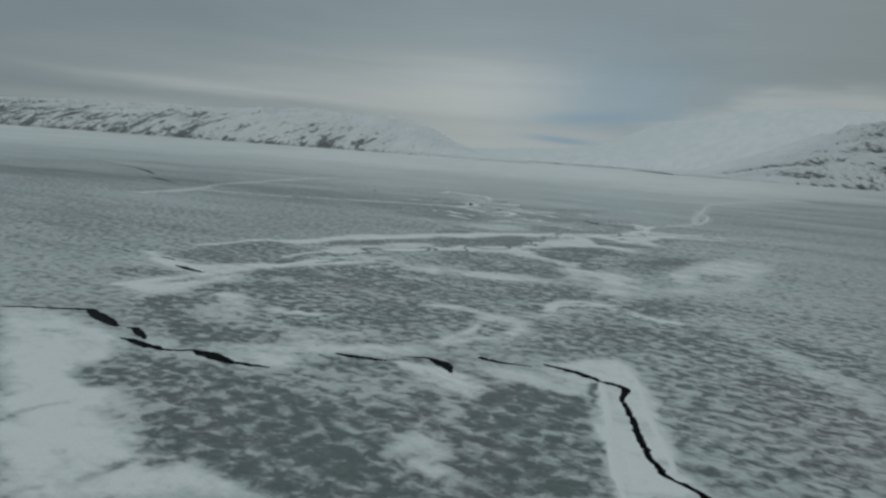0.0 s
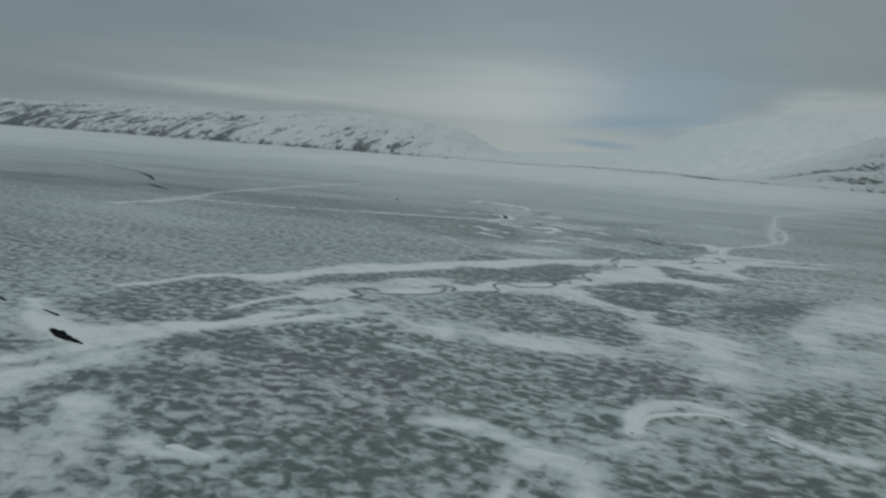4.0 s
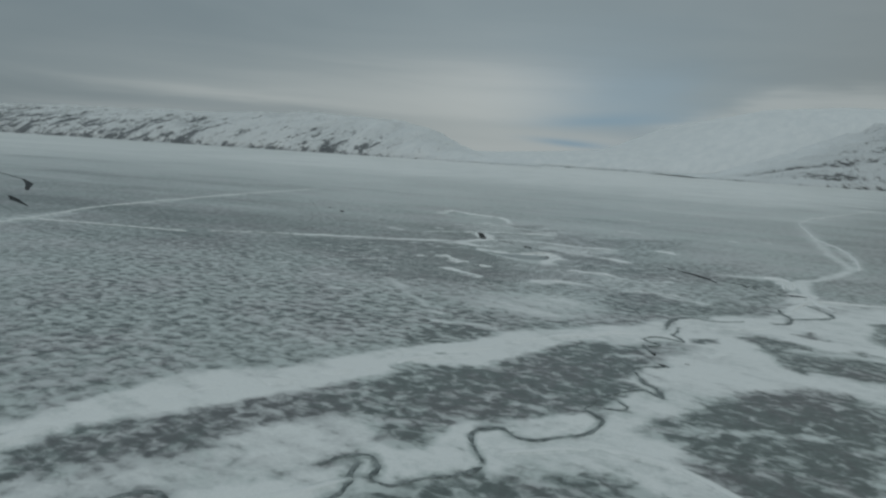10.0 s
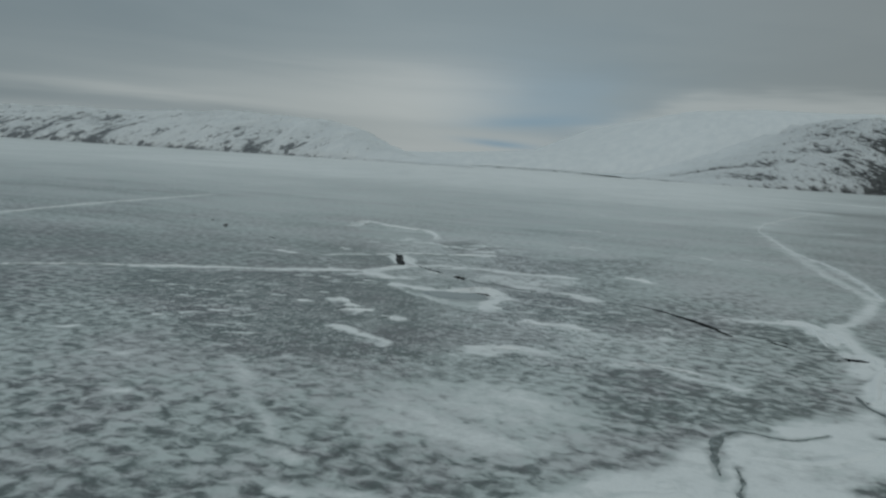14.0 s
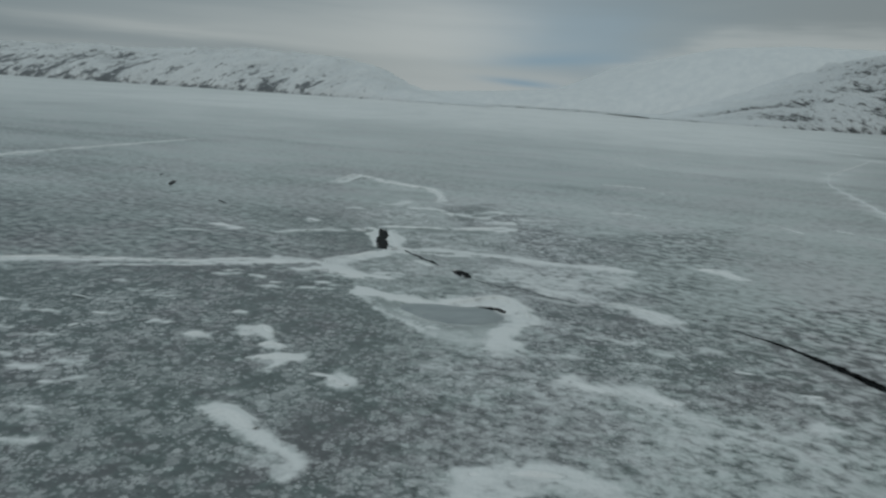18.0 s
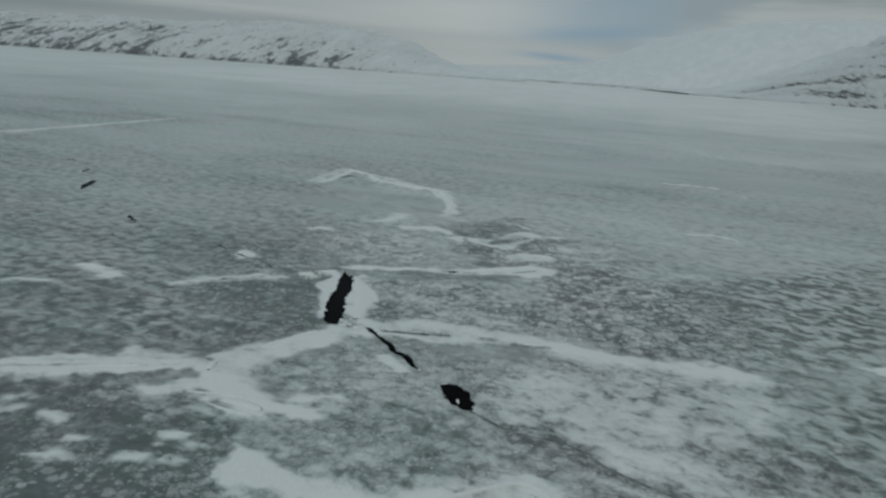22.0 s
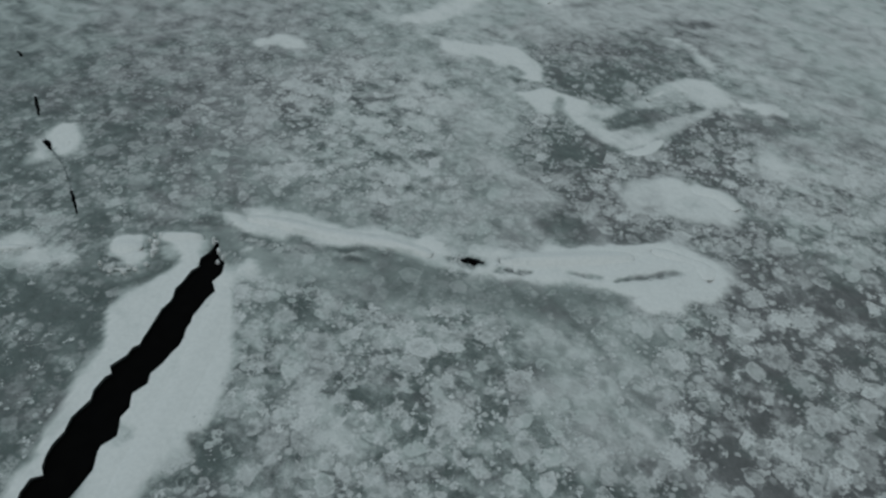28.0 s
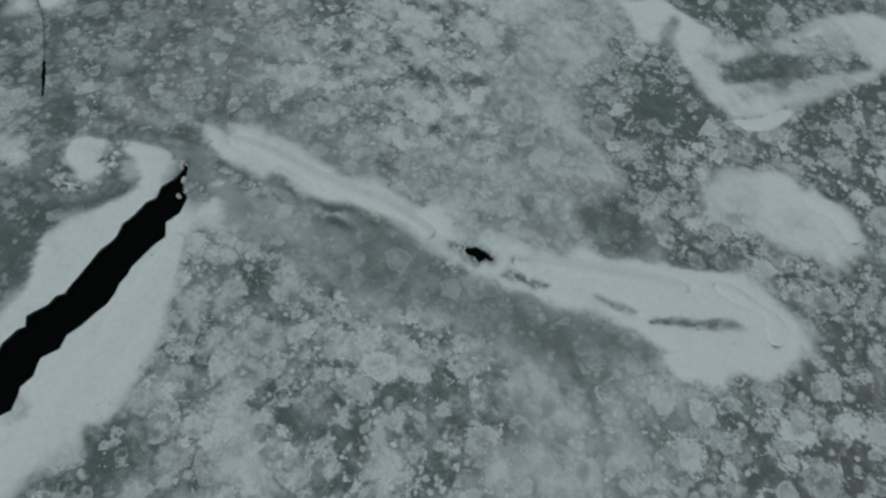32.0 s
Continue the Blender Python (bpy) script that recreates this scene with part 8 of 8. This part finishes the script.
def hill(name, label, x0, x1, ridge, shore, back, rock, seed, nx=420, ny=60, relief=0.35, lean=1.0):
    """A snowy range: ridge gives x and height, shore gives x and y of its foot."""
    xs = np.linspace(x0, x1, nx)
    top = np.interp(xs, *zip(*ridge))
    foot = np.interp(xs, *zip(*shore))
    v = np.linspace(0, 1, ny)
    x = np.repeat(xs[None], ny, 0)
    y = foot[None] + back * v[:, None] ** 1.3 + 20 * (fbm(x * 0.02, x * 0, seed + 9, 3) - 0.5)
    rise = np.sin(np.minimum(v / 0.62, 1) * math.pi / 2) ** 0.85
    body = top[None] * rise[:, None]
    gully = 1 - np.abs(2 * fbm((x - lean * 0.55 * (y - foot[None])) * 0.018, y * 0.009, seed, 5, 0.55) - 1)
    crag = fbm(x * 0.07, y * 0.07, seed + 3, 4, 0.6) - 0.5
    z = body * (1 + relief * (gully - 0.8)) + crag * top[None] * min(0.12, relief * 0.4) * rise[:, None] + 1.5 * (v[:, None] > 0) - 0.5
    z[0] = -2
    verts = np.stack([x, y, z], -1).reshape(-1, 3)
    faces = [(j * nx + i, j * nx + i + 1, (j + 1) * nx + i + 1, (j + 1) * nx + i) for j in range(ny - 1) for i in range(nx - 1)]
    ob = link(name, verts.tolist(), faces, HILL)
    amount = np.interp(x, *zip(*rock)) * (1.10 - 0.55 * v[:, None]) + 0.55 * (0.62 - gully) + 0.2 * crag
    amount[0], amount[1] = 0.95 if relief < 0.1 else 0.62, amount[1] + 0.03
    ob.data.attributes.new("rock", "FLOAT", "POINT").data.foreach_set("value", amount.astype(np.float32).ravel())
    # lean also picks which ranges take the painted haze
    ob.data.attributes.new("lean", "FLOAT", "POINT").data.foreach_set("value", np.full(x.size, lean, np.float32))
    return tagged(ob, label, "mountain", "", "structure")


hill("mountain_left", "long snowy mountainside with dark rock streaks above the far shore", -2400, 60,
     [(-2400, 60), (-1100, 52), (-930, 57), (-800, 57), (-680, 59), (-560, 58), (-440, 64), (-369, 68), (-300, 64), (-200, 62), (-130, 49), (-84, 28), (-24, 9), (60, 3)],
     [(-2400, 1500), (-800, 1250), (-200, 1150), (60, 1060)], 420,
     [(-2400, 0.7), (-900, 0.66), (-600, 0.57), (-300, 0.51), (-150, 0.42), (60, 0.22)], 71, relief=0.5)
hill("mountain_far", "smooth white snow mountain fading into cloud behind the valley", -400, 1900,
     [(-400, 14), (-18, 24), (123, 33), (292, 48), (380, 88), (443, 117), (571, 148), (701, 160), (833, 161), (1055, 169), (1900, 180)],
     [(-400, 1500), (100, 1350), (500, 1200), (1900, 1200)], 900,
     [(-400, 0.05), (1900, 0.05)], 83, relief=0.03)
hill("mountain_right", "snowy hillside with many dark rock outcrops above the shore", 230, 1200,
     [(230, 1), (323, 4), (351, 14), (379, 25), (422, 42), (473, 63), (508, 80), (545, 88), (596, 88), (1200, 100)],
     [(230, 900), (400, 800), (600, 780), (1200, 780)], 330,
     [(230, 0.3), (300, 0.42), (380, 0.52), (450, 0.62), (560, 0.78), (1200, 0.84)], 97, lean=-1.0)


def build_pond(outline, z, label):
    """Smooth refrozen water in a hollow: a level sheet with a thin sunken edge."""
    rim = spline(outline + outline[:1], 0.12)[:-1]
    cx, cy = rim.mean(0)
    n, rings = len(rim), 7
    verts, faces = [(0, 0, z)], []
    for r in range(1, rings + 1):
        for px, py in rim:
            u, v = (px - cx) * 1.04 * r / rings, (py - cy) * 1.04 * r / rings
            verts.append((u, v, z + 0.004 * float(vnoise(u * 2, v * 2, 5)) - (0.2 if r == rings else 0)))
    for k in range(n):
        faces.append((0, 1 + k, 1 + (k + 1) % n))
        for r in range(rings - 1):
            faces.append((1 + r * n + k, 1 + (r + 1) * n + k, 1 + (r + 1) * n + (k + 1) % n, 1 + r * n + (k + 1) % n))
    area = sum(p[0] * q[1] - p[1] * q[0] for p, q in zip(outline, outline[1:] + outline[:1]))
    ob = link("ice_pond", verts, faces if area > 0 else [f[::-1] for f in faces], POND)
    ob.location = (cx, cy, 0)
    tagged(ob, label, "frozen pond")


build_pond([(5.16, 114.79), (6.18, 115.02), (7.02, 115.02), (7.71, 114.88), (8.16, 114.86), (8.61, 114.98), (9.13, 114.84), (9.52, 114.51), (9.76, 113.94), (9.58, 113.47), (9.15, 112.99), (8.61, 112.63), (8.09, 112.47), (7.56, 112.53), (7, 112.86), (6.42, 113.21), (5.76, 113.84), (5.31, 114.35)], -0.05,
           "smooth grey refrozen pond in a wind-scoured hollow")


def build_lump(x, y, z, size, seed, name, label):
    """A broken lump of ice: a squashed, faceted ball with uneven faces."""
    rnd = random.Random(seed)
    bm = bmesh.new()
    bmesh.ops.create_icosphere(bm, subdivisions=2, radius=1.0)
    off = rnd.uniform(0, 50)
    for v in bm.verts:
        k = 0.72 + 0.5 * noise.noise(v.co * 1.3 + Vector((off, seed, 0)))
        v.co = Vector((v.co.x * size[0] * k, v.co.y * size[1] * k, v.co.z * size[2] * (0.8 + 0.4 * k)))
    bmesh.ops.rotate(bm, verts=bm.verts, cent=(0, 0, 0), matrix=Matrix.Rotation(rnd.uniform(0, 3.1), 3, "Z"))
    me = bpy.data.meshes.new(name)
    bm.to_mesh(me)
    bm.free()
    me.materials.append(DRIFT)
    ob = new(name, me)
    ob.location = (x, y, z)
    tagged(ob, label, "ice lump", "broken ice lumps by the lead")


def frost_stuff(name, label, count, box, seed, reach, ringed, grain):
    """Clumps of hoar frost in one mesh: crowds of small uneven caps, or broken rings of them."""
    rnd = np.random.default_rng(seed)
    x, y = rnd.uniform(box[0], box[1], count * 6), rnd.uniform(box[2], box[3], count * 6)
    snow, mottle, pads, z = fields(x, y)
    cluster = fbm(x * 0.45, y * 0.45, seed, 3)
    edge = smooth(np.minimum(np.minimum(x - box[0], box[1] - x), np.minimum(y - box[2], box[3] - y)), 0, 6)
    ok = (snow < 0.6) & (mottle > 0.25) & (rnd.uniform(0, 1, len(x)) < edge * smooth(cluster, 0.30, 0.62))
    pick = np.nonzero(ok)[0][:count]
    size = reach[0] + (reach[1] - reach[0]) * rnd.uniform(0, 1, len(pick)) ** 1.8
    each = np.maximum(4, (size * (190 if ringed else 150)).astype(int))
    own = np.repeat(np.arange(len(pick)), each)
    m = len(own)
    turn, first = rnd.uniform(0, 6.283, m), rnd.uniform(0, 6.283, len(pick))[own]
    if ringed:
        turn = first + rnd.uniform(0, 1, m) * rnd.uniform(3.0, 6.283, len(pick))[own]
        rad = size[own] * (1 + 0.16 * rnd.normal(0, 1, m) + 0.2 * np.sin(2 * turn + 3 * first))
    else:
        rad = size[own] * np.abs(rnd.normal(0, 0.55, m))
    cx, cy = x[pick][own] + rad * np.cos(turn), y[pick][own] + rad * np.sin(turn) * 0.85
    ok = crack_distance(cx, cy) > 0.05
    cx, cy, own = cx[ok], cy[ok], own[ok]
    m, k = len(cx), 6
    cap = (0.006 + 0.014 * rnd.uniform(0, 1, m) ** 2) * grain
    ground = fields(cx, cy)[3]
    a = np.arange(k) * 6.2832 / k + rnd.uniform(0, 1, (m, 1))
    r = cap[:, None] * rnd.uniform(0.55, 1.35, (m, k))
    low = np.stack([cx[:, None] + r * np.cos(a), cy[:, None] + r * np.sin(a), np.repeat(ground[:, None] - 0.003, k, 1)], -1)
    top = np.stack([cx, cy, ground + 0.006 + 0.22 * cap], -1)
    verts = np.concatenate([low, top[:, None]], 1).reshape(-1, 3)
    j = np.arange(k)
    tris = np.stack([np.broadcast_to(j, (m, k)), np.broadcast_to((j + 1) % k, (m, k)), np.full((m, k), k)], -1) + (np.arange(m) * (k + 1))[:, None, None]
    ob = link(name, verts.tolist(), tris.reshape(-1, 3).tolist(), FROST)
    tagged(ob, label, "frost", "", "stuff")


frost_stuff("frost_rosettes", "broken rings of fluffy white hoar frost on dark grey ice", 420, (-6, 18, 117, 147), 303, (0.1, 0.24), True, 1.1)
frost_stuff("frost_clumps", "crowded curd-like clumps of white hoar frost on grey ice", 620, (0.5, 13.0, 121.0, 134), 307, (0.04, 0.12), False, 2.1)
frost_stuff("frost_tufts", "small fuzzy white tufts of hoar frost on grey ice", 700, (-3, 17, 116, 143), 301, (0.04, 0.16), False, 1.5)

LUMPS = [(3.72, 125.5, 0.17), (3.92, 125.32, 0.2), (3.86, 125.06, 0.18), (4.08, 125.12, 0.12), (4.34, 124.92, 0.2), (4.5, 124.98, 0.16),
         (4.2, 125.4, 0.1), (4.02, 125.62, 0.1), (2.95, 130.92, 0.05), (2.79, 131.2, 0.04), (2.55, 131.42, 0.05), (1.62, 130.95, 0.09), (1.72, 130.75, 0.1), (1.58, 131.15, 0.08),
         (1.04, 130.1, 0.05), (1.31, 130.02, 0.07), (1.54, 130.08, 0.08), (1.71, 130.21, 0.07), (1.81, 130.39, 0.06), (1.77, 130.62, 0.05), (1.64, 130.84, 0.06), (1.47, 130.96, 0.05), (1.47, 131.11, 0.04), (2.59, 131.35, 0.05), (2.81, 131.17, 0.06), (2.97, 131.06, 0.05), (1.31, 130.1, 0.05), (1.57, 130.2, 0.05)]
for n, (x, y, size) in enumerate(LUMPS):
    build_lump(x, y, 0.03, (size, size * 0.7, 0.06), 20 + n, "ice_lump", "pale broken ice lump frozen beside an open lead")
build_lump(8.02, 120.22, -0.035, (0.2, 0.05, 0.03), 60, "ice_chip", "thin pale ice chip floating in a black hole")
build_lump(6.79, 121.98, -0.01, (0.1, 0.06, 0.05), 61, "ice_chip", "small pale ice chip wedged in a crack")

# ---- build the things of the ice ------------------------------------------
for n, ((points, label), (left, right)) in enumerate(zip(cracks, outlines)):
    build_crack(points, label, left, right, n)
for n, (points, half, height, label) in enumerate(drifts):
    build_drift(points, half, height, label, n)
for n, (points, width, label) in enumerate(seams):
    build_seam(points, width, label, n)
